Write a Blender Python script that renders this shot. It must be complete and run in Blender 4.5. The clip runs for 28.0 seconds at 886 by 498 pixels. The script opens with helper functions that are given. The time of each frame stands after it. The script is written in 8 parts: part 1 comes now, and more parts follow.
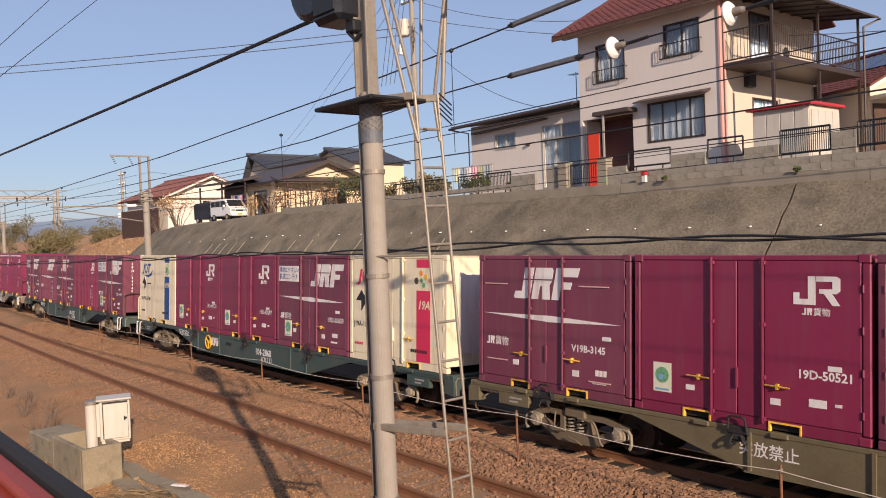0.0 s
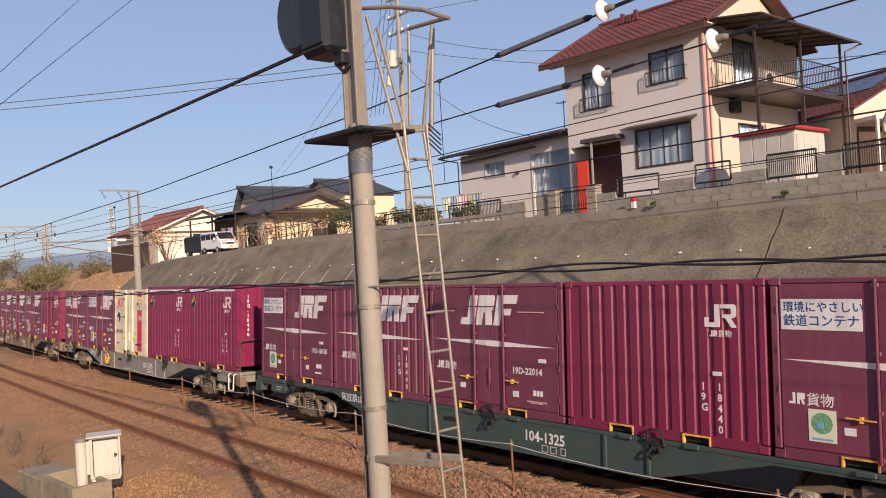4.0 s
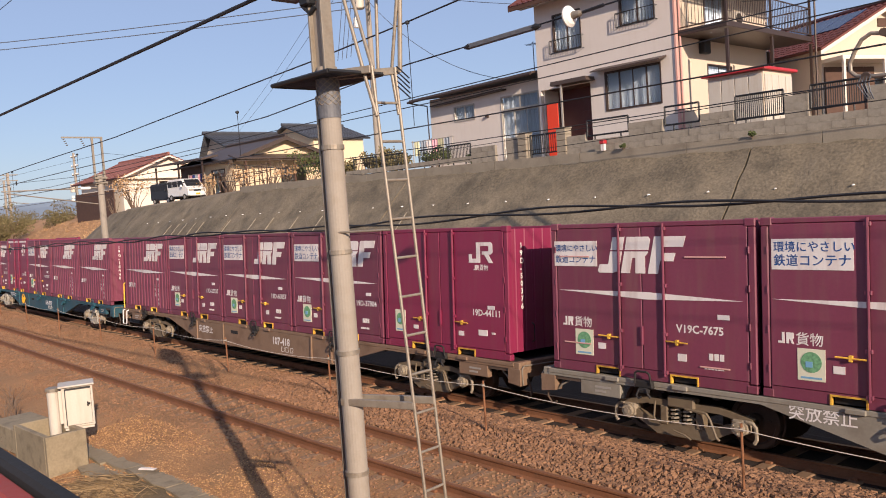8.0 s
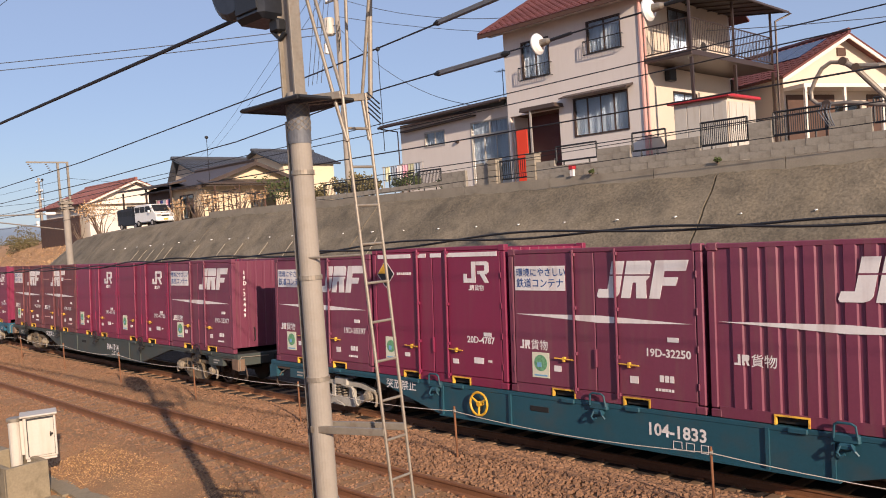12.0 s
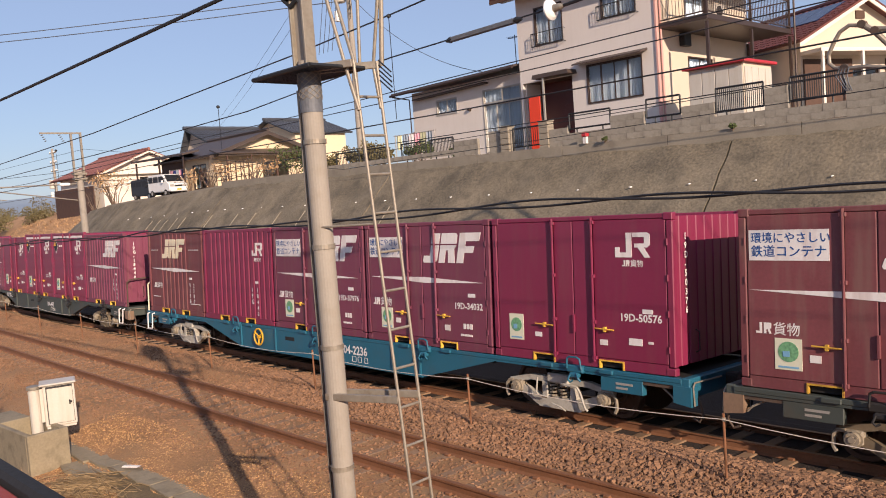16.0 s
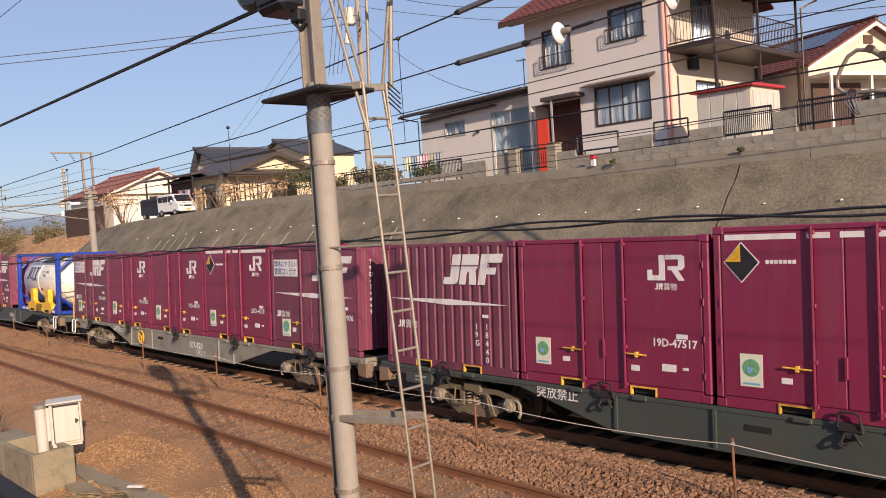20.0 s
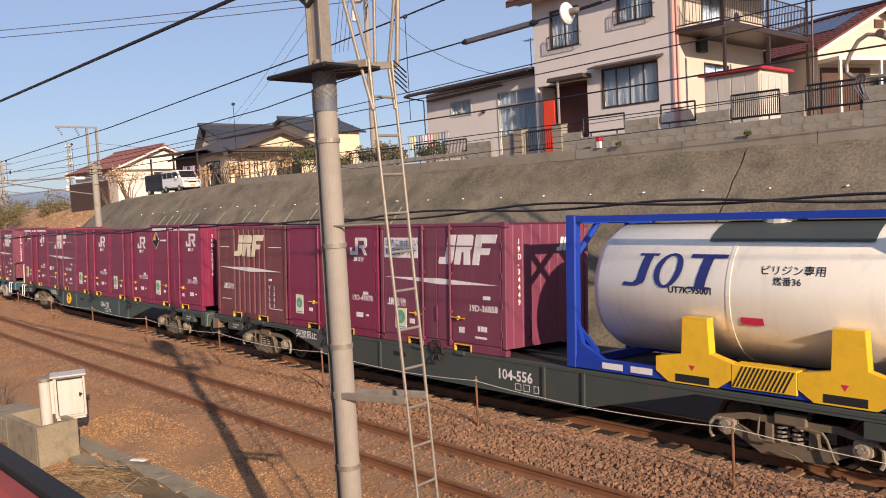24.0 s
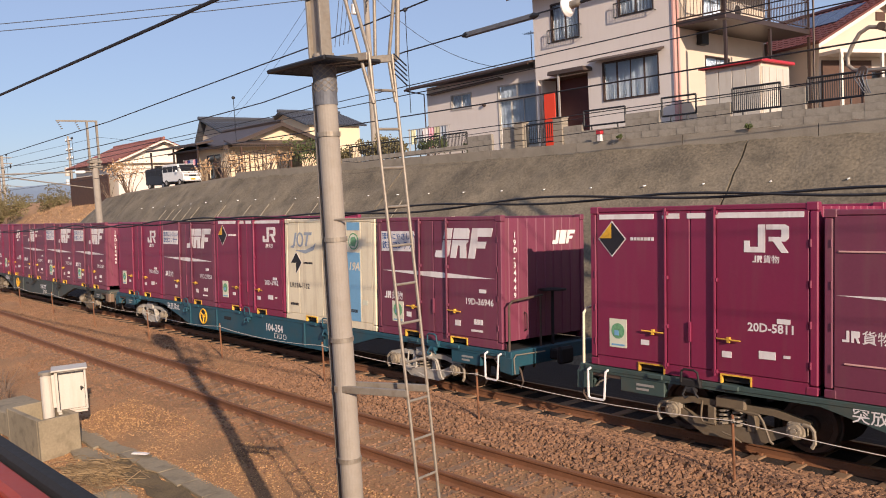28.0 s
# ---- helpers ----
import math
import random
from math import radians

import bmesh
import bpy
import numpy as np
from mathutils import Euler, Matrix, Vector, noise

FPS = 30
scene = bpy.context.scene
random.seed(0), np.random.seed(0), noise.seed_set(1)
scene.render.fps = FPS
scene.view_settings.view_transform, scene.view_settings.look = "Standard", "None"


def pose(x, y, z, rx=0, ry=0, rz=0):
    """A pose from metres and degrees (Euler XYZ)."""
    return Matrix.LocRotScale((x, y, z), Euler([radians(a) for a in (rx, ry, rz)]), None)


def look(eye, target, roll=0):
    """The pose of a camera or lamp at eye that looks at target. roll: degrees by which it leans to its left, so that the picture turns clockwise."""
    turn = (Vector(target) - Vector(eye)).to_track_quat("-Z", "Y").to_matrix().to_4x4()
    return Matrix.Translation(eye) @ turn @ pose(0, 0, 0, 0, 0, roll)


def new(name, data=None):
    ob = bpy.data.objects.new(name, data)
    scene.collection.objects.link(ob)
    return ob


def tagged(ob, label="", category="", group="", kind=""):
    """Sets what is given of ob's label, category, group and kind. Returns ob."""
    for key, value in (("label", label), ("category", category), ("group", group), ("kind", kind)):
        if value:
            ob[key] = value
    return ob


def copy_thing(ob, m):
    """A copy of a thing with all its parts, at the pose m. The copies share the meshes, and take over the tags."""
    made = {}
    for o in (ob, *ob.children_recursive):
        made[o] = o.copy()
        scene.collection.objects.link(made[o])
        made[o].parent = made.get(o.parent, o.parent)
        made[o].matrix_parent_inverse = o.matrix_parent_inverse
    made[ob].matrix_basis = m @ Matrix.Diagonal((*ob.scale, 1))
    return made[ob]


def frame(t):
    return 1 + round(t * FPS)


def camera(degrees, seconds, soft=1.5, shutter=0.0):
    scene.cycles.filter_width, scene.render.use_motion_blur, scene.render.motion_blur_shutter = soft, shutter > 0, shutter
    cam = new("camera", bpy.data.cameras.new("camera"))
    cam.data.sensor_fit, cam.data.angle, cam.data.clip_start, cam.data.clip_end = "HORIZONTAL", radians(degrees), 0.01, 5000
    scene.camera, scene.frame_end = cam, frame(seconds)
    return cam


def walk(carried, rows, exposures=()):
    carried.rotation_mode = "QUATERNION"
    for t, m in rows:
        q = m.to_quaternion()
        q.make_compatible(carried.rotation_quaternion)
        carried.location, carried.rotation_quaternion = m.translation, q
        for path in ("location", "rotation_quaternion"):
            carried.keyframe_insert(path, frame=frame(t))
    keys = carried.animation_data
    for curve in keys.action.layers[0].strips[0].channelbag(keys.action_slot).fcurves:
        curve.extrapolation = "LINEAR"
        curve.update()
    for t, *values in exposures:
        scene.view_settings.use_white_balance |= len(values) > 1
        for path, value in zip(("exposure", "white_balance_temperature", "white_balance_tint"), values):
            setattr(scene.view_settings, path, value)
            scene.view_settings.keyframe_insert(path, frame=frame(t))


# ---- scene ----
cam = camera(56.94, 28.0, soft=1.0)
PATH = [
    (0.0, pose(0, 0, 3.95, 88.623, 2.247, 49.911)),
    (0.5, pose(0, 0, 3.95, 88.653, 2.452, 49.641)),
    (1.0, pose(0, 0, 3.95, 88.727, 2.663, 49.432)),
    (1.5, pose(0, 0, 3.95, 88.930, 2.947, 49.238)),
    (2.0, pose(0, 0, 3.95, 89.381, 3.170, 49.110)),
    (2.5, pose(0, 0, 3.95, 89.900, 3.295, 49.085)),
    (3.0, pose(0, 0, 3.95, 90.439, 3.279, 49.150)),
    (3.5, pose(0, 0, 3.95, 90.754, 3.210, 49.269)),
    (5.5, pose(0, 0, 3.95, 88.874, 3.519, 49.003)),
    (6.0, pose(0, 0, 3.95, 87.894, 3.588, 48.674)),
    (6.5, pose(0, 0, 3.95, 87.172, 3.753, 48.300)),
    (7.0, pose(0, 0, 3.95, 86.754, 3.905, 47.965)),
    (7.5, pose(0, 0, 3.95, 86.551, 3.966, 47.581)),
    (8.0, pose(0, 0, 3.95, 86.621, 3.879, 47.219)),
    (8.5, pose(0, 0, 3.95, 86.806, 3.830, 46.823)),
    (9.0, pose(0, 0, 3.95, 87.278, 3.937, 46.428)),
    (9.5, pose(0, 0, 3.95, 87.846, 4.178, 46.199)),
    (10.0, pose(0, 0, 3.95, 88.459, 4.361, 46.034)),
    (10.5, pose(0, 0, 3.95, 88.737, 4.349, 45.908)),
    (11.0, pose(0, 0, 3.95, 88.789, 4.150, 45.646)),
    (11.5, pose(0, 0, 3.95, 88.594, 3.996, 45.347)),
    (12.0, pose(0, 0, 3.95, 88.239, 3.951, 45.152)),
    (12.5, pose(0, 0, 3.95, 87.760, 4.023, 45.162)),
    (14.5, pose(0, 0, 3.95, 86.131, 4.377, 46.349)),
    (15.0, pose(0, 0, 3.95, 86.082, 4.398, 46.334)),
    (15.5, pose(0, 0, 3.95, 86.071, 4.387, 46.189)),
    (16.0, pose(0, 0, 3.95, 86.102, 4.281, 46.025)),
    (16.5, pose(0, 0, 3.95, 86.224, 4.253, 45.935)),
    (17.0, pose(0, 0, 3.95, 86.447, 4.206, 45.935)),
    (17.5, pose(0, 0, 3.95, 86.768, 4.259, 45.969)),
    (18.0, pose(0, 0, 3.95, 87.044, 4.252, 46.050)),
    (18.5, pose(0, 0, 3.95, 87.286, 4.271, 46.061)),
    (19.0, pose(0, 0, 3.95, 87.509, 4.231, 46.115)),
    (19.5, pose(0, 0, 3.95, 87.682, 4.120, 46.286)),
    (20.0, pose(0, 0, 3.95, 87.636, 3.919, 46.577)),
    (20.5, pose(0, 0, 3.95, 87.494, 3.671, 46.983)),
    (21.0, pose(0, 0, 3.95, 87.115, 3.454, 47.329)),
    (21.5, pose(0, 0, 3.95, 86.732, 3.370, 47.524)),
    (23.5, pose(0, 0, 3.95, 86.209, 3.119, 47.064)),
    (24.0, pose(0, 0, 3.95, 86.255, 3.084, 46.887)),
    (24.5, pose(0, 0, 3.95, 86.242, 3.093, 46.724)),
    (25.0, pose(0, 0, 3.95, 86.114, 3.089, 46.640)),
    (25.5, pose(0, 0, 3.95, 85.922, 3.045, 46.524)),
    (26.0, pose(0, 0, 3.95, 85.754, 3.001, 46.521)),
    (26.5, pose(0, 0, 3.95, 85.621, 2.936, 46.540)),
    (27.0, pose(0, 0, 3.95, 85.598, 2.938, 46.630)),
    (27.5, pose(0, 0, 3.95, 85.701, 3.060, 46.846)),
    (28.0, pose(0, 0, 3.95, 85.804, 3.146, 46.921)),
]
walk(cam, PATH, exposures=[(0.0, 0.22, 6150, 14), (4.0, 0.24, 6150, 14), (8.0, 0.31, 6150, 14), (28.0, 0.32, 6150, 14)])

# ---------------------------------------------------------------- light
SUN_EL, SUN_AZ = 19.8, -19.4          # degrees; the azimuth from +x, towards -y
sun_dir = Vector((math.cos(radians(SUN_EL)) * math.cos(radians(SUN_AZ)),
                  math.cos(radians(SUN_EL)) * math.sin(radians(SUN_AZ)), math.sin(radians(SUN_EL))))
world = bpy.data.worlds.new("sky")
scene.world = world
world.use_nodes = True
wn = world.node_tree
sky = wn.nodes.new("ShaderNodeTexSky")
sky.sky_type = "NISHITA"
sky.sun_disc = False
sky.sun_elevation = radians(SUN_EL)
sky.sun_rotation = radians(90 - SUN_AZ)
sky.air_density, sky.dust_density, sky.ozone_density = 1.0, 0.5, 3.0
wn.nodes["Background"].inputs[1].default_value = 0.092
haze = wn.nodes.new("ShaderNodeMix")            # thin even winter haze over the clear sky
haze.data_type = "RGBA"
haze.inputs["Factor"].default_value = 0.55
haze.inputs["B"].default_value = (4.0, 4.5, 6.0, 1.0)
wn.links.new(sky.outputs[0], haze.inputs["A"])
wn.links.new(haze.outputs["Result"], wn.nodes["Background"].inputs[0])
sun = new("sun", bpy.data.lights.new("sun", "SUN"))
sun.data.energy, sun.data.angle, sun.data.color = 5.0, radians(0.6), (1.0, 0.79, 0.57)
sun.matrix_basis = look(sun_dir * 60, (0, 0, 0))


# ---------------------------------------------------------------- materials
def lin(r, g, b):
    return tuple((c / 255 / 12.92 if c <= 10 else ((c / 255 + 0.055) / 1.055) ** 2.4) for c in (r, g, b)) + (1.0,)


def surface(name, colour, rough=0.6, metal=0.0, spread=0.25, grain=30.0, patch=1.2, bump=0.15, stain=None, stain_amount=0.0,
            streak=False, jitter=0.0, random_by="", depth=0.01):
    """A painted, cast or natural surface: base colour varied at two scales, stains, a fine relief."""
    m = bpy.data.materials.new(name)
    m.use_nodes = True
    nt = m.node_tree
    bsdf = nt.nodes["Principled BSDF"]
    tc = nt.nodes.new("ShaderNodeTexCoord")
    mapping = nt.nodes.new("ShaderNodeMapping")
    nt.links.new(tc.outputs["Object"], mapping.inputs[0])

    def noise_tex(scale, detail, source):
        n = nt.nodes.new("ShaderNodeTexNoise")
        n.inputs["Scale"].default_value, n.inputs["Detail"].default_value = scale, detail
        nt.links.new(source, n.inputs["Vector"])
        return n

    big = noise_tex(patch, 4, mapping.outputs[0])
    fine = noise_tex(grain, 6, mapping.outputs[0])
    mix = nt.nodes.new("ShaderNodeMix")
    mix.data_type = "RGBA"
    mix.inputs["A"].default_value = tuple(c * (1 - spread) for c in colour[:3]) + (1,)
    mix.inputs["B"].default_value = tuple(min(1, c * (1 + spread)) for c in colour[:3]) + (1,)
    add = nt.nodes.new("ShaderNodeMath")
    add.operation = "ADD"
    half = nt.nodes.new("ShaderNodeMath")
    half.operation, half.inputs[1].default_value = "MULTIPLY", 0.5
    nt.links.new(big.outputs["Fac"], add.inputs[0])
    nt.links.new(fine.outputs["Fac"], add.inputs[1])
    nt.links.new(add.outputs[0], half.inputs[0])
    ramp = nt.nodes.new("ShaderNodeMapRange")
    ramp.inputs["From Min"].default_value, ramp.inputs["From Max"].default_value = 0.3, 0.7
    nt.links.new(half.outputs[0], ramp.inputs["Value"])
    nt.links.new(ramp.outputs[0], mix.inputs["Factor"])
    out = mix.outputs["Result"]
    if stain:
        if streak:
            m2 = nt.nodes.new("ShaderNodeMapping")
            m2.inputs["Scale"].default_value = (1.0, 1.0, 0.12)
            nt.links.new(tc.outputs["Object"], m2.inputs[0])
            sn = noise_tex(7.0, 5, m2.outputs[0])
        else:
            sn = noise_tex(patch * 2.3, 6, mapping.outputs[0])
        sr = nt.nodes.new("ShaderNodeMapRange")
        sr.inputs["From Min"].default_value, sr.inputs["From Max"].default_value = 0.5, 0.75
        sr.inputs["To Max"].default_value = stain_amount
        nt.links.new(sn.outputs["Fac"], sr.inputs["Value"])
        sm = nt.nodes.new("ShaderNodeMix")
        sm.data_type = "RGBA"
        sm.inputs["B"].default_value = stain
        nt.links.new(sr.outputs[0], sm.inputs["Factor"])
        nt.links.new(out, sm.inputs["A"])
        out = sm.outputs["Result"]
    if jitter:
        if random_by == "island":
            src = nt.nodes.new("ShaderNodeNewGeometry").outputs["Random Per Island"]
        else:
            src = nt.nodes.new("ShaderNodeObjectInfo").outputs["Random"]
        jr = nt.nodes.new("ShaderNodeMapRange")
        jr.inputs["To Min"].default_value, jr.inputs["To Max"].default_value = 1 - jitter, 1 + jitter
        nt.links.new(src, jr.inputs["Value"])
        jm = nt.nodes.new("ShaderNodeVectorMath")
        jm.operation = "SCALE"
        nt.links.new(out, jm.inputs[0])
        nt.links.new(jr.outputs[0], jm.inputs["Scale"])
        out = jm.outputs[0]
    nt.links.new(out, bsdf.inputs["Base Color"])
    rr = nt.nodes.new("ShaderNodeMapRange")
    rr.inputs["To Min"].default_value, rr.inputs["To Max"].default_value = max(0.05, rough - 0.12), min(1, rough + 0.12)
    nt.links.new(fine.outputs["Fac"], rr.inputs["Value"])
    nt.links.new(rr.outputs[0], bsdf.inputs["Roughness"])
    bsdf.inputs["Metallic"].default_value = metal
    if bump:
        b = nt.nodes.new("ShaderNodeBump")
        b.inputs["Strength"].default_value, b.inputs["Distance"].default_value = bump, depth
        nt.links.new(fine.outputs["Fac"], b.inputs["Height"])
        nt.links.new(b.outputs[0], bsdf.inputs["Normal"])
    return m


RUST = lin(92, 52, 30)
DUST = lin(120, 92, 84)
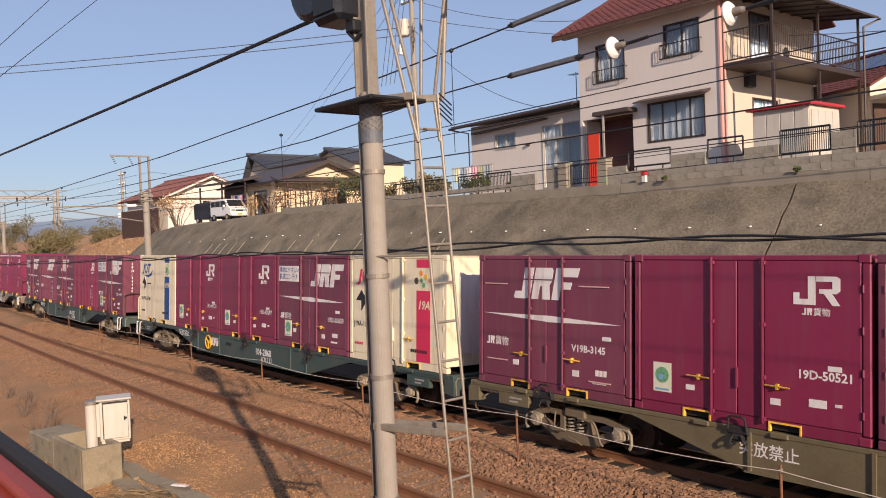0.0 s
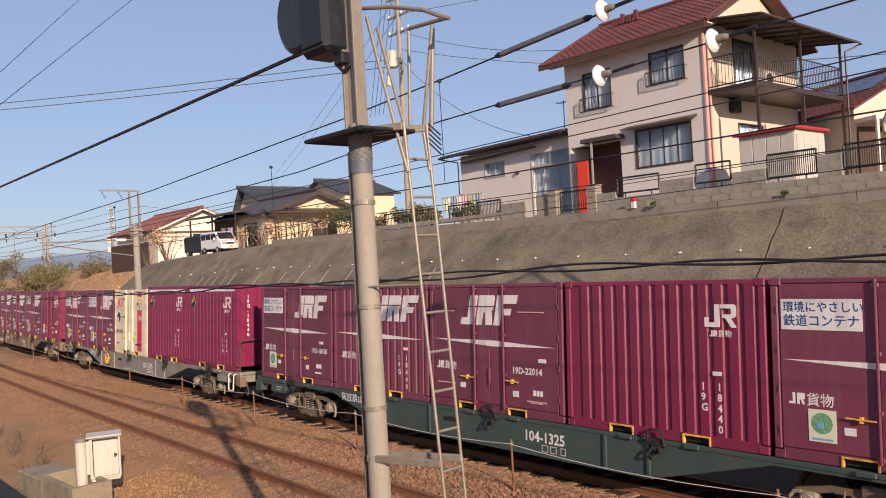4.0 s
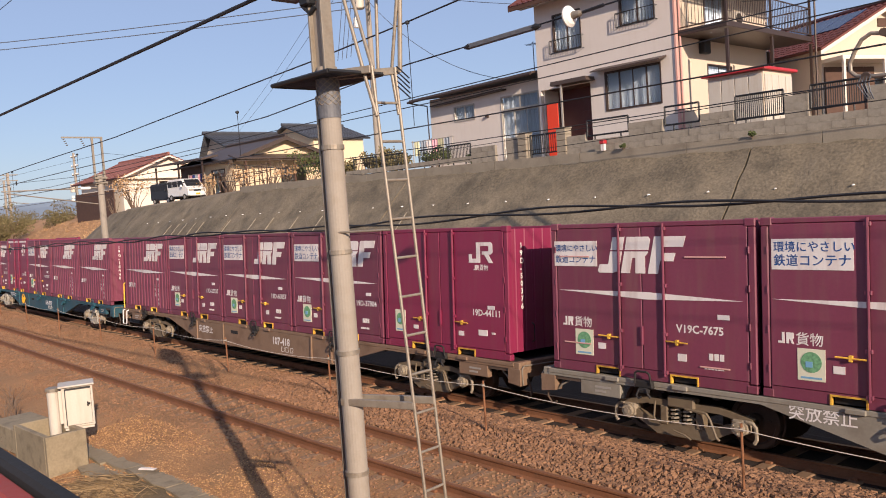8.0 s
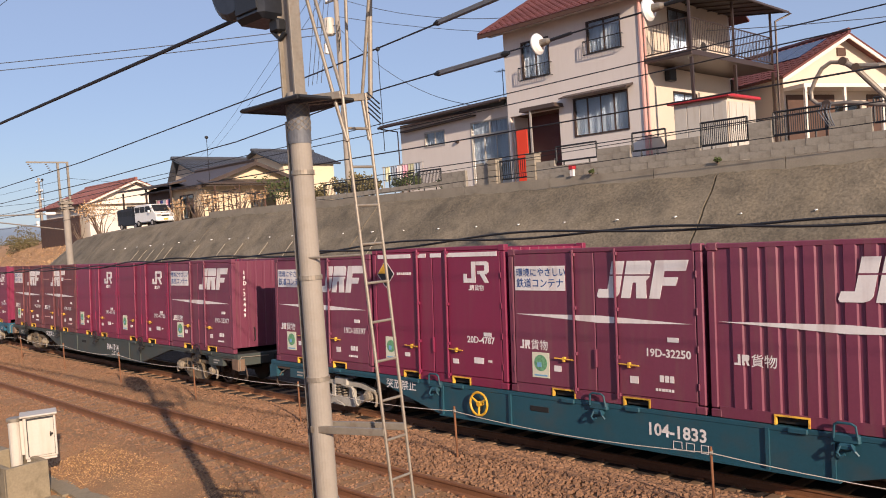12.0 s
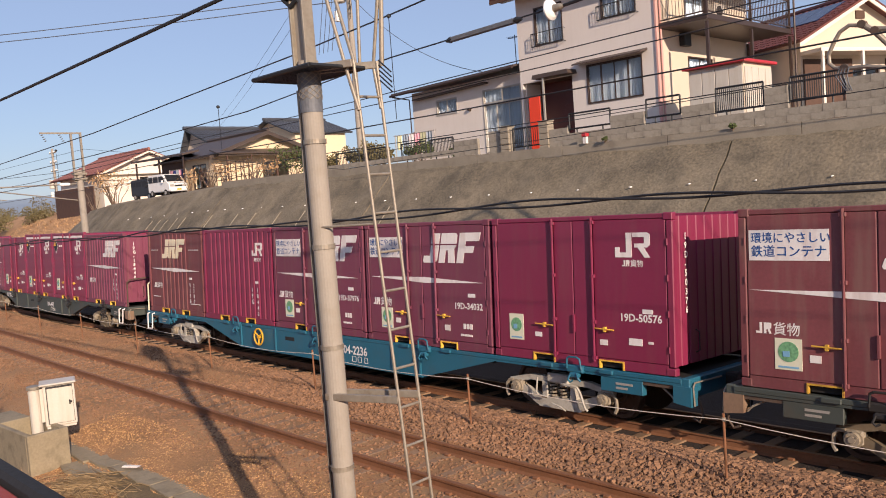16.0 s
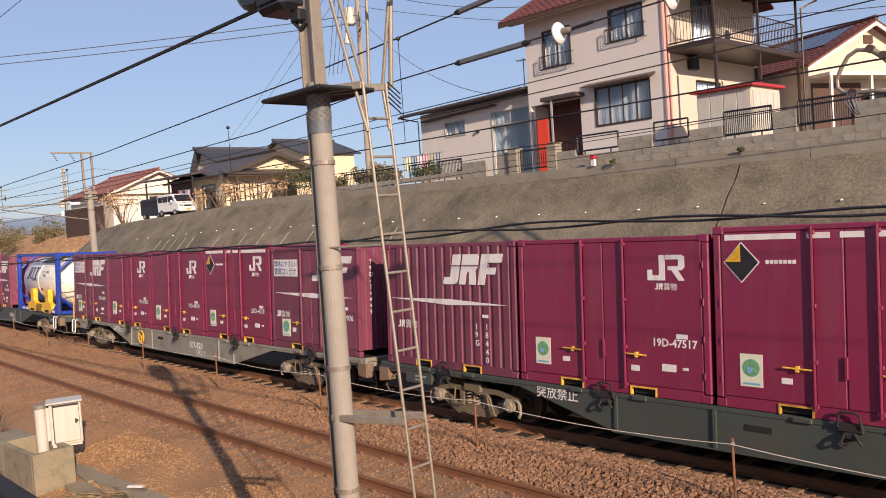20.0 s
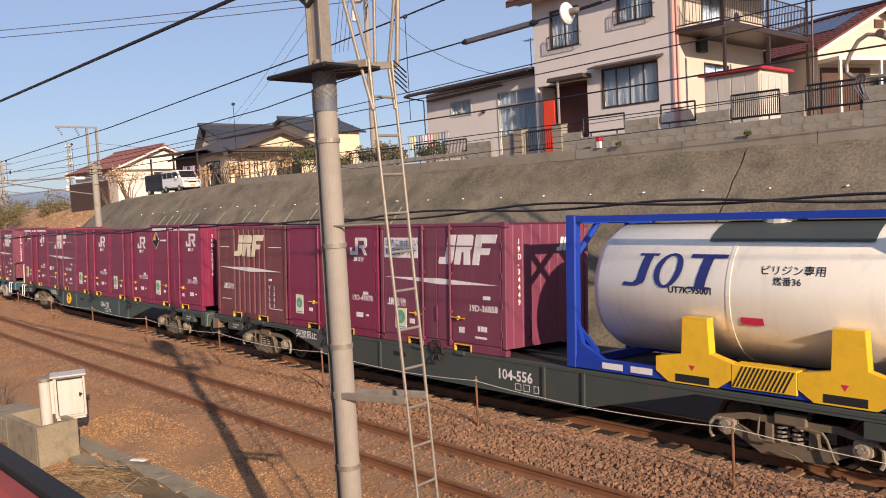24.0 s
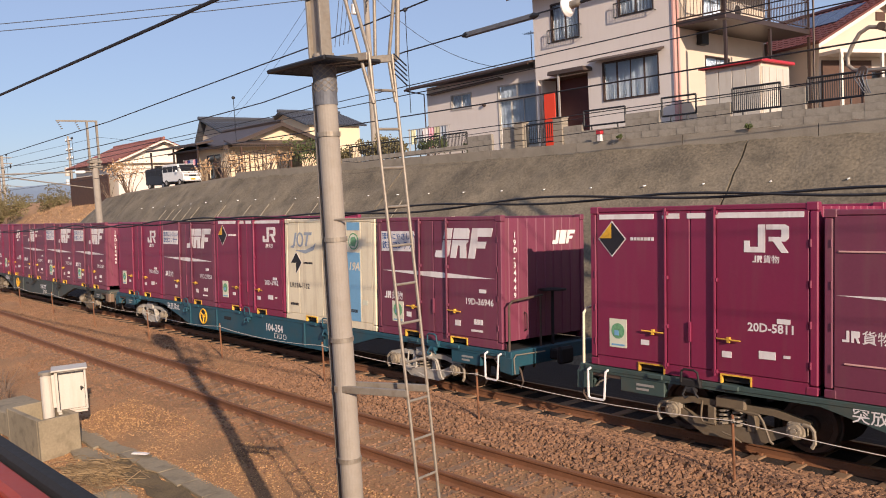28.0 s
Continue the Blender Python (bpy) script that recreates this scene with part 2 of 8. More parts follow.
M = dict(
    plum=surface("plum_paint", lin(115, 55, 75), 0.5, spread=0.12, patch=0.8, bump=0.04, stain=DUST, stain_amount=0.35, streak=True, jitter=0.12),
    crimson=surface("crimson_paint", lin(126, 39, 70), 0.42, spread=0.08, patch=0.7, bump=0.03, stain=DUST, stain_amount=0.18, streak=True, jitter=0.08),
    faded=surface("faded_paint", lin(112, 60, 64), 0.6, spread=0.2, patch=1.3, bump=0.05, stain=DUST, stain_amount=0.6, streak=True, jitter=0.1),
    magenta=surface("magenta_paint", lin(124, 33, 70), 0.4, spread=0.08, patch=0.6, bump=0.03, stain=DUST, stain_amount=0.12, streak=True),
    cream=surface("cream_paint", lin(230, 217, 186), 0.5, spread=0.07, patch=0.9, bump=0.03, stain=lin(150, 116, 84), stain_amount=0.35, streak=True),
    white=surface("white_paint", lin(226, 220, 216), 0.55, spread=0.06, patch=2.0, bump=0.02, stain=lin(170, 140, 135), stain_amount=0.4, streak=True),
    ink=surface("dark_ink", lin(34, 32, 36), 0.6, spread=0.1, bump=0),
    pocket=surface("worn_pocket_paint", lin(222, 174, 62), 0.6, spread=0.25, patch=5, bump=0.06, stain=lin(112, 62, 50), stain_amount=0.7, jitter=0.3),
    yellow=surface("yellow_paint", lin(226, 172, 44), 0.5, spread=0.12, patch=6, bump=0.04, stain=RUST, stain_amount=0.5),
    yellow_clean=surface("clean_yellow_paint", lin(232, 184, 40), 0.45, spread=0.06, patch=3, bump=0.02, stain=lin(190, 130, 50), stain_amount=0.25),
    red_mark=surface("pink_red_paint", lin(206, 44, 84), 0.5, spread=0.08, patch=2, bump=0.02),
    blue_mark=surface("blue_paint", lin(28, 74, 136), 0.5, spread=0.08, patch=2, bump=0.02),
    sky_mark=surface("light_blue_paint", lin(120, 168, 200), 0.5, spread=0.08, patch=2, bump=0.02),
    navy=surface("navy_paint", lin(36, 44, 108), 0.5, spread=0.08, patch=2, bump=0.02),
    green_mark=surface("green_print", lin(108, 158, 116), 0.6, spread=0.5, patch=22, bump=0),
    sticker=surface("cream_sticker", lin(216, 214, 190), 0.55, spread=0.06, patch=4, bump=0),
    orange_mark=surface("orange_paint", lin(220, 140, 60), 0.5, spread=0.2, patch=8, bump=0),
    rubber=surface("black_rubber", lin(30, 28, 28), 0.8, spread=0.2, bump=0.1),
    tank_blue=surface("tank_frame_blue", lin(28, 60, 160), 0.4, spread=0.08, patch=2, bump=0.02),
    tank_white=surface("tank_white", lin(240, 232, 214), 0.34, metal=0.2, spread=0.04, patch=1.4, bump=0.01, stain=lin(176, 164, 148), stain_amount=0.2, streak=True),
    wagon_green=surface("wagon_green_grey", lin(62, 78, 74), 0.55, spread=0.15, patch=1.2, bump=0.05, stain=lin(90, 78, 66), stain_amount=0.5),
    wagon_teal=surface("wagon_dark_teal", lin(36, 78, 92), 0.5, spread=0.14, patch=1.2, bump=0.05, stain=lin(80, 74, 66), stain_amount=0.35),
    wagon_blue=surface("wagon_blue", lin(38, 97, 120), 0.45, spread=0.1, patch=1.2, bump=0.04, stain=lin(70, 84, 90), stain_amount=0.25),
    wagon_tan=surface("wagon_rusty_grey", lin(128, 104, 84), 0.65, spread=0.2, patch=1.2, bump=0.06, stain=lin(96, 70, 50), stain_amount=0.55),
    wagon_grey=surface("wagon_pale_grey", lin(138, 132, 120), 0.6, spread=0.15, patch=1.2, bump=0.05, stain=lin(96, 78, 62), stain_amount=0.5),
    wagon_dark=surface("wagon_dark_grey", lin(66, 72, 68), 0.6, spread=0.15, patch=1.2, bump=0.05, stain=lin(84, 72, 60), stain_amount=0.5),
    grime=surface("brake_dust_steel", lin(84, 70, 60), 0.75, spread=0.3, patch=4, bump=0.15, stain=RUST, stain_amount=0.5),
    grime_dark=surface("grimy_dark_steel", lin(36, 33, 32), 0.75, spread=0.3, patch=4, bump=0.15),
    axlebox=surface("pale_axlebox_paint", lin(146, 134, 116), 0.6, spread=0.15, patch=5, bump=0.06, stain=lin(90, 74, 60), stain_amount=0.5),
    wheel=surface("wheel_steel", lin(84, 72, 64), 0.5, metal=0.4, spread=0.25, patch=5, bump=0.05),
    rail_side=surface("rusty_rail", lin(132, 90, 62), 0.75, metal=0.2, spread=0.25, patch=3, bump=0.1),
    rail_top=surface("rail_head", lin(150, 122, 100), 0.4, metal=0.8, spread=0.15, patch=3, bump=0.02),
    sleeper=surface("sleeper_concrete", lin(140, 112, 86), 0.9, spread=0.2, patch=3, bump=0.25, stain=lin(118, 84, 58), stain_amount=0.7, jitter=0.2),
    ballast=surface("ballast_stone", lin(136, 102, 76), 0.95, spread=0.3, patch=2, grain=40, bump=0.4, jitter=0.22, random_by="island"),
    # bed below the wagons, darkened for the train's shade
    oily=surface("shaded_track_bed", lin(54, 43, 36), 0.95, spread=0.4, patch=0.8, grain=26, bump=0.9, depth=0.04),
    gravel=surface("pale_gravel", lin(172, 134, 92), 0.95, spread=0.35, patch=3, grain=40, bump=0.3, jitter=0.42, random_by="island"),
    moss=surface("dark_mossy_soil", lin(104, 88, 62), 0.95, spread=0.5, patch=2.5, grain=30, bump=0.6, depth=0.02),
    frame_pale=surface("pale_bogie_grey", lin(176, 170, 158), 0.6, spread=0.15, patch=3, bump=0.06, stain=lin(110, 96, 80), stain_amount=0.5),
    frame_grey=surface("bogie_frame_grey", lin(112, 98, 78), 0.65, spread=0.15, patch=3, bump=0.06, stain=lin(80, 66, 54), stain_amount=0.45),
    ground=surface("gravel_ground", lin(151, 113, 76), 0.95, spread=0.4, patch=0.6, grain=30, bump=0.7, stain=lin(136, 112, 82), stain_amount=0.6, depth=0.02),
    dirt=surface("brown_dirt", lin(166, 128, 90), 0.95, spread=0.35, patch=0.5, grain=30, bump=0.6),
    asphalt=surface("terrace_ground", lin(128, 118, 104), 0.9, spread=0.15, patch=0.4, grain=30, bump=0.2),
    slope=surface("weathered_shotcrete", lin(118, 107, 89), 0.95, spread=0.6, patch=0.55, grain=13, bump=0.8, stain=lin(72, 66, 55), stain_amount=0.65, depth=0.025),
    concrete=surface("weathered_concrete", lin(148, 138, 122), 0.9, spread=0.16, patch=0.9, grain=25, bump=0.25, stain=lin(104, 94, 82), stain_amount=0.5),
    old_concrete=surface("old_grey_concrete", lin(144, 131, 108), 0.92, spread=0.2, patch=1.6, grain=25, bump=0.3, stain=lin(96, 86, 68), stain_amount=0.7),
    block=surface("concrete_block", lin(152, 144, 131), 0.92, spread=0.16, patch=1.0, grain=30, bump=0.3, stain=lin(98, 88, 74), stain_amount=0.8, jitter=0.05),
    pole=surface("spun_concrete_pole", lin(152, 143, 132), 0.8, spread=0.08, patch=2, grain=40, bump=0.1, stain=lin(130, 116, 96), stain_amount=0.3),
    galv=surface("galvanised_steel", lin(146, 137, 124), 0.5, metal=0.35, spread=0.15, patch=6, bump=0.05, stain=lin(110, 84, 60), stain_amount=0.35),
    black=surface("black_coated_steel", lin(30, 31, 34), 0.5, spread=0.2, patch=4, bump=0.05),
    signal_black=surface("signal_black_paint", lin(34, 36, 42), 0.4, spread=0.2, patch=3, bump=0.04, stain=lin(70, 70, 72), stain_amount=0.3),
    wire=surface("wire_black", lin(34, 34, 38), 0.6, spread=0.1, bump=0),
    wire_grey=surface("wire_grey", lin(92, 96, 104), 0.6, metal=0.3, spread=0.1, bump=0),
    rope=surface("white_rope", lin(208, 196, 180), 0.8, spread=0.1, grain=80, bump=0.1),
    porcelain=surface("white_porcelain", lin(232, 230, 226), 0.25, spread=0.03, bump=0),
    cabinet=surface("cabinet_cream_paint", lin(198, 190, 178), 0.5, spread=0.06, patch=2, bump=0.03, stain=lin(168, 146, 116), stain_amount=0.35, streak=True),
    mortar=surface("house_mauve_render", lin(212, 203, 196), 0.9, spread=0.06, patch=0.7, grain=40, bump=0.12, stain=lin(190, 178, 168), stain_amount=0.18, streak=True),
    # cream render, which also paints sunlight on the main house's side wall
    mortar_warm=surface("cream_and_sunlit_render", lin(206, 190, 172), 0.9, spread=0.06, patch=0.7, grain=40, bump=0.12),
    yellow_wall=surface("pale_yellow_render", lin(222, 200, 168), 0.9, spread=0.06, patch=0.7, grain=40, bump=0.12),
    white_wall=surface("white_render", lin(226, 214, 200), 0.9, spread=0.05, patch=0.7, grain=40, bump=0.1),
    pink_trim=surface("pink_trim", lin(202, 156, 148), 0.7, spread=0.08, bump=0.03),
    red_tile=surface("red_roof_tile", lin(98, 54, 48), 0.5, spread=0.25, patch=2, bump=0.08, jitter=0.15),
    red_tile_pale=surface("faded_red_tile", lin(138, 90, 80), 0.6, spread=0.2, patch=2, bump=0.08, jitter=0.15),
    sleeve=surface("grey_sleeve", lin(98, 100, 106), 0.6, spread=0.3, patch=8, bump=0.1),
    black_tile=surface("dark_roof_tile", lin(66, 68, 74), 0.4, spread=0.25, patch=2, bump=0.08, jitter=0.15),
    brown_sheet=surface("brown_sheet_roof", lin(74, 62, 56), 0.55, spread=0.15, patch=1, bump=0.05),
    maroon=surface("maroon_timber", lin(84, 46, 46), 0.6, spread=0.2, patch=2, bump=0.06),
    wagon_olive=surface("wagon_olive_grey", lin(106, 96, 72), 0.6, spread=0.18, patch=1.2, bump=0.05, stain=lin(84, 68, 48), stain_amount=0.5),
    dark_wood=surface("dark_brown_wood", lin(82, 58, 46), 0.7, spread=0.25, patch=3, bump=0.1),
    door_red=surface("orange_red_door", lin(222, 66, 34), 0.5, spread=0.06, bump=0.02),
    alu=surface("brown_aluminium", lin(70, 56, 50), 0.45, metal=0.3, spread=0.1, bump=0.02),
    alu_pale=surface("pale_aluminium", lin(172, 166, 158), 0.45, metal=0.3, spread=0.1, bump=0.02),
    curtain=surface("pale_curtain", lin(150, 158, 168), 0.9, spread=0.08, patch=3, bump=0.1),
    red_trim=surface("red_trim", lin(174, 42, 50), 0.5, spread=0.08, bump=0.02),
    leaf=surface("shrub_leaf", lin(74, 84, 44), 0.8, spread=0.35, patch=1, bump=0.1, jitter=0.4, random_by="island"),
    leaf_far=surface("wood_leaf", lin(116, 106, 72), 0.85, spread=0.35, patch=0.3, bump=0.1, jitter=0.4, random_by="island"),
    dry_stalk=surface("dry_stalk", lin(150, 126, 92), 0.95, spread=0.35, patch=1.0, bump=0.2, jitter=0.45, random_by="island"),
    twig=surface("bare_twig", lin(110, 92, 78), 0.9, spread=0.2, bump=0.1),
    straw=surface("dry_grass", lin(186, 150, 110), 0.95, spread=0.3, patch=0.5, bump=0.3, jitter=0.35, random_by="island"),
    # the haze of distance is put into this pale blue
    hill=surface("hazed_far_hill", lin(126, 140, 156), 1.0, spread=0.1, patch=0.01, bump=0),
    vinyl_red=surface("red_coated_rail", lin(150, 58, 40), 0.55, spread=0.1, patch=3, bump=0.02),
    car_white=surface("white_car_paint", lin(228, 226, 222), 0.25, spread=0.03, bump=0),
    cloth=surface("washing_cloth", lin(206, 202, 164), 0.9, spread=0.25, patch=3, bump=0.1, jitter=0.5),
    cloth_pink=surface("washing_pink", lin(206, 150, 160), 0.9, spread=0.25, patch=3, bump=0.1, jitter=0.4),
    panel_solar=surface("solar_panel", lin(44, 52, 78), 0.2, spread=0.1, patch=2, bump=0),
)
glass = bpy.data.materials.new("window_glass")
glass.use_nodes = True
gb = glass.node_tree.nodes["Principled BSDF"]
gb.inputs["Base Color"].default_value = (0.9, 0.95, 1, 1)
gb.inputs["Roughness"].default_value = 0.03
gb.inputs["Transmission Weight"].default_value = 1.0
gb.inputs["IOR"].default_value = 1.45
M["glass"] = glass


# ---------------------------------------------------------------- mesh helpers
def box(bm, x0, x1, y0, y1, z0, z1, c=0.0):
    """A box, with all twelve edges chamfered by c."""
    if c <= 0:
        vs = [bm.verts.new(p) for p in ((x0, y0, z0), (x1, y0, z0), (x1, y1, z0), (x0, y1, z0), (x0, y0, z1), (x1, y0, z1), (x1, y1, z1), (x0, y1, z1))]
        for f in ((0, 3, 2, 1), (4, 5, 6, 7), (0, 1, 5, 4), (1, 2, 6, 5), (2, 3, 7, 6), (3, 0, 4, 7)):
            bm.faces.new([vs[i] for i in f])
        return bm
    tmp = bmesh.new()
    box(tmp, x0, x1, y0, y1, z0, z1)
    bmesh.ops.bevel(tmp, geom=tmp.edges[:], offset=c, segments=1, affect="EDGES")
    append(bm, tmp)
    return bm


def append(bm, other, m=None):
    """Adds another bmesh, moved by m, and frees it."""
    table = {}
    for v in other.verts:
        table[v] = bm.verts.new(m @ v.co if m else v.co)
    for f in other.faces:
        bm.faces.new([table[v] for v in f.verts])
    other.free()


def rod(bm, a, b, r, n=8, r2=None):
    """A capped, tapered round bar from a to b."""
    a, b = Vector(a), Vector(b)
    d = (b - a).normalized()
    u = d.orthogonal().normalized()
    w = d.cross(u)
    r2 = r if r2 is None else r2
    rings = []
    for p, rad in ((a, r), (b, r2)):
        rings.append([bm.verts.new(p + rad * (math.cos(2 * math.pi * i / n) * u + math.sin(2 * math.pi * i / n) * w)) for i in range(n)])
    for i in range(n):
        bm.faces.new((rings[0][i], rings[0][(i + 1) % n], rings[1][(i + 1) % n], rings[1][i]))
    bm.faces.new(rings[0][::-1])
    bm.faces.new(rings[1])
    return bm


def bent(bm, pts, r, n=6):
    """One unbroken round bar or wire through the points."""
    pts = [Vector(p) for p in pts]
    d = (pts[1] - pts[0]).normalized()
    u = d.orthogonal().normalized()
    rings = []
    for k, p in enumerate(pts):
        a = pts[max(k - 1, 0)]
        b = pts[min(k + 1, len(pts) - 1)]
        d = ((p - a).normalized() + (b - p).normalized()).normalized()
        u = (u - d * u.dot(d)).normalized()
        w = d.cross(u)
        rings.append([bm.verts.new(p + r * (math.cos(2 * math.pi * i / n) * u + math.sin(2 * math.pi * i / n) * w)) for i in range(n)])
    for p, q in zip(rings, rings[1:]):
        for i in range(n):
            bm.faces.new((p[i], p[(i + 1) % n], q[(i + 1) % n], q[i]))
    bm.faces.new(rings[0][::-1])
    bm.faces.new(rings[-1])
    return bm


def plate(bm, pts, y0, y1):
    """A polygon in x and z, given anticlockwise seen from -y, made thick from y0 to y1."""
    f = [bm.verts.new((x, y0, z)) for x, z in pts]
    k = [bm.verts.new((x, y1, z)) for x, z in pts]
    bm.faces.new(f)
    bm.faces.new(k[::-1])
    for i in range(len(pts)):
        j = (i + 1) % len(pts)
        bm.faces.new((f[j], f[i], k[i], k[j]))
    return bm


def turned(bm, centre, axis, profile, n=20):
    """A turned body: profile of (along, radius) round an axis through centre."""
    c, d = Vector(centre), Vector(axis).normalized()
    u = d.orthogonal().normalized()
    w = d.cross(u)
    rings = [[bm.verts.new(c + h * d + r * (math.cos(2 * math.pi * i / n) * u + math.sin(2 * math.pi * i / n) * w)) for i in range(n)] for h, r in profile]
    for p, q in zip(rings, rings[1:]):
        for i in range(n):
            bm.faces.new((p[i], p[(i + 1) % n], q[(i + 1) % n], q[i]))
    bm.faces.new(rings[0][::-1])
    bm.faces.new(rings[-1])
    return bm


def mesh_of(name, bm, material, smooth=False):
    bmesh.ops.recalc_face_normals(bm, faces=bm.faces[:])
    me = bpy.data.meshes.new(name)
    bm.to_mesh(me)
    bm.free()
    me.materials.append(M[material])
    if smooth:
        for p in me.polygons:
            p.use_smooth = True
    return me


def part(name, bm, material, parent=None, label="", smooth=False):
    """One mesh object, under a thing or a part."""
    ob = new(name, bm if isinstance(bm, bpy.types.Mesh) else mesh_of(name, bm, material, smooth))
    ob.parent = parent
    if label:
        ob["label"] = label
    return ob


def thing(name, label, category, m=None, group="", kind=""):
    """The empty at a thing's base, which parents its parts."""
    ob = new(name)
    ob.empty_display_size = 0.2
    if m is not None:
        ob.matrix_basis = m
    return tagged(ob, label, category, group, kind)


def B(*a, c=0.0):
    return box(bmesh.new(), *a, c=c)


TEXTS = {}


def lettering(body, height, material, shear=0.0):
    """Writing as a mesh in the x-z plane that reads from -y; its lower left corner lies at the origin."""
    key = (body, height, material, shear)
    if key not in TEXTS:
        cu = bpy.data.curves.new("lettering", "FONT")
        cu.body, cu.size, cu.shear, cu.resolution_u = body, height * 1.35, shear, 2
        cu.offset = height * 0.035 if body.isascii() else height * 0.012
        ob = new("lettering", cu)
        me = bpy.data.meshes.new_from_object(ob.evaluated_get(bpy.context.evaluated_depsgraph_get()))
        bpy.data.objects.remove(ob)
        me.transform(pose(0, 0, 0, 90, 0, 0))
        me.materials.clear()
        me.materials.append(M[material])
        TEXTS[key] = me
    return TEXTS[key]


# ---------------------------------------------------------------- the goods train
CANT = 3.1            # degrees by which the canted track leans away
BEND = 0.0009         # one over the curve's radius
TRACK_Y = 12.0       # the far track's middle
TRAIN_Z = -0.13
WAGON = 20.4
PITCH = 3.79
LONG, WIDE, TALL = 3.715, 2.45, 2.5

# ---------------------------------------------------------------- the ground
def smooth(a, b, x):
    t = min(1.0, max(0.0, (x - a) / (b - a)))
    return t * t * (3 - 2 * t)


def curve_y(x):
    """How far the line of the railway bends away at x."""
    return 0.00045 * x * x if abs(x) < 150 else 0.00045 * 150 * (2 * abs(x) - 150)


def top_z(x):
    """Height of the terrace above the concrete slope."""
    line = ((-80, 4.1), (-70, 4.45), (-64, 4.74), (-59, 4.93), (-55, 5.05), (-50, 5.12), (-46.4, 5.2), (-44, 5.26), (-40, 5.34), (0, 4.87))
    if x <= -80 or x >= 0:
        return line[0][1] if x < 0 else line[-1][1]
    for (a, za), (b, zb) in zip(line, line[1:]):
        if a <= x <= b:
            return za + (zb - za) * (x - a) / (b - a)


def ground_z(x, y):
    """Height of the ground: trackside, ballast, ditch and terrace."""
    v = y - (curve_y(x) if y > 6 else 0.0) * min(1.0, max(0.0, (y - 6) / 2))
    pts = ((-400, -0.6), (4.6, -0.55), (5.6, -0.42), (6.4, -0.26), (6.9, -0.155), (9.2, -0.155), (9.75, 0.0), (10.1, -0.02), (10.75, -0.19), (11.0, -0.235), (13.4, -0.36), (14.2, -0.6), (16.3, -0.7))
    z = pts[-1][1]
    for (a, za), (b, zb) in zip(pts, pts[1:]):
        if a <= v <= b:
            z = za + (zb - za) * (v - a) / (b - a)
            break
    else:
        if v > 16.3:
            f = smooth(-78, -60, x)
            edge = 16.3 + 5.9 * max(f, 0.001)
            full = -0.7 + (top_z(x) + 0.7) * smooth(16.2, 23.2, v)
            low = -0.7 + 5.75 * smooth(16.5, 27.5, v)
            z = low + (full - low) * f if f < 1 else (top_z(x) if v > 22.1 else -0.7)
    return z


def ground_sheet():
    xs = [-2500, -1200, -600, -300, -200, -150, -120, -105, -95] + [-90 + i * 1.0 for i in range(0, 105)] + [18, 25, 40, 80, 200, 600, 2500]
    ys = [-2500, -600, -150, -40, -10, 0, 2, 3.5, 4.4, 4.8, 5.2, 5.6, 6.0, 6.4, 6.65, 6.9, 7.4, 8.0, 8.6, 9.2, 9.45, 9.75, 10.1, 10.4, 10.75, 11.0, 11.5, 12.5, 13.4, 13.8, 14.2, 15, 16.29, 16.5, 17.5, 18.5, 19.5, 20.5, 21.5, 22.09, 22.2, 23.5, 25, 28, 32, 38, 46, 60, 90, 150, 300, 700, 2500]
    verts = []
    for x in xs:
        for y in ys:
            yy = y + (curve_y(x) if y > 6 else 0.0) * min(1.0, max(0.0, (y - 6) / 2))
            z = ground_z(x, yy)
            if -60 < x < 14 and 2 < y < 11:
                z += 0.03 * noise.noise((x * 0.9, y * 0.9, 0.0)) * (0.0 if 6.9 < y < 9.3 else 1.0)
            verts.append((x, yy, z))
    n = len(ys)
    faces = [(i * n + j, (i + 1) * n + j, (i + 1) * n + j + 1, i * n + j + 1) for i in range(len(xs) - 1) for j in range(n - 1)]
    me = bpy.data.meshes.new("ground")
    me.from_pydata(verts, [], faces)
    me.materials.append(M["ground"])
    me.materials.append(M["asphalt"])
    me.materials.append(M["dirt"])
    me.materials.append(M["oily"])
    for p in me.polygons:
        p.use_smooth = True
        c = p.center
        if c.y > 22.1 + curve_y(c.x):
            p.material_index = 1 if c.x > -72 else 2
        elif c.y > 16.2 + curve_y(c.x):
            p.material_index = 2
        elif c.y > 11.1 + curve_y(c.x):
            # the shade under the train is put into this strip's colour
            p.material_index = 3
    return tagged(new("ground", me), "brown gravelly trackside ground rising to a housing terrace", "ground", kind="structure")


ground_sheet()


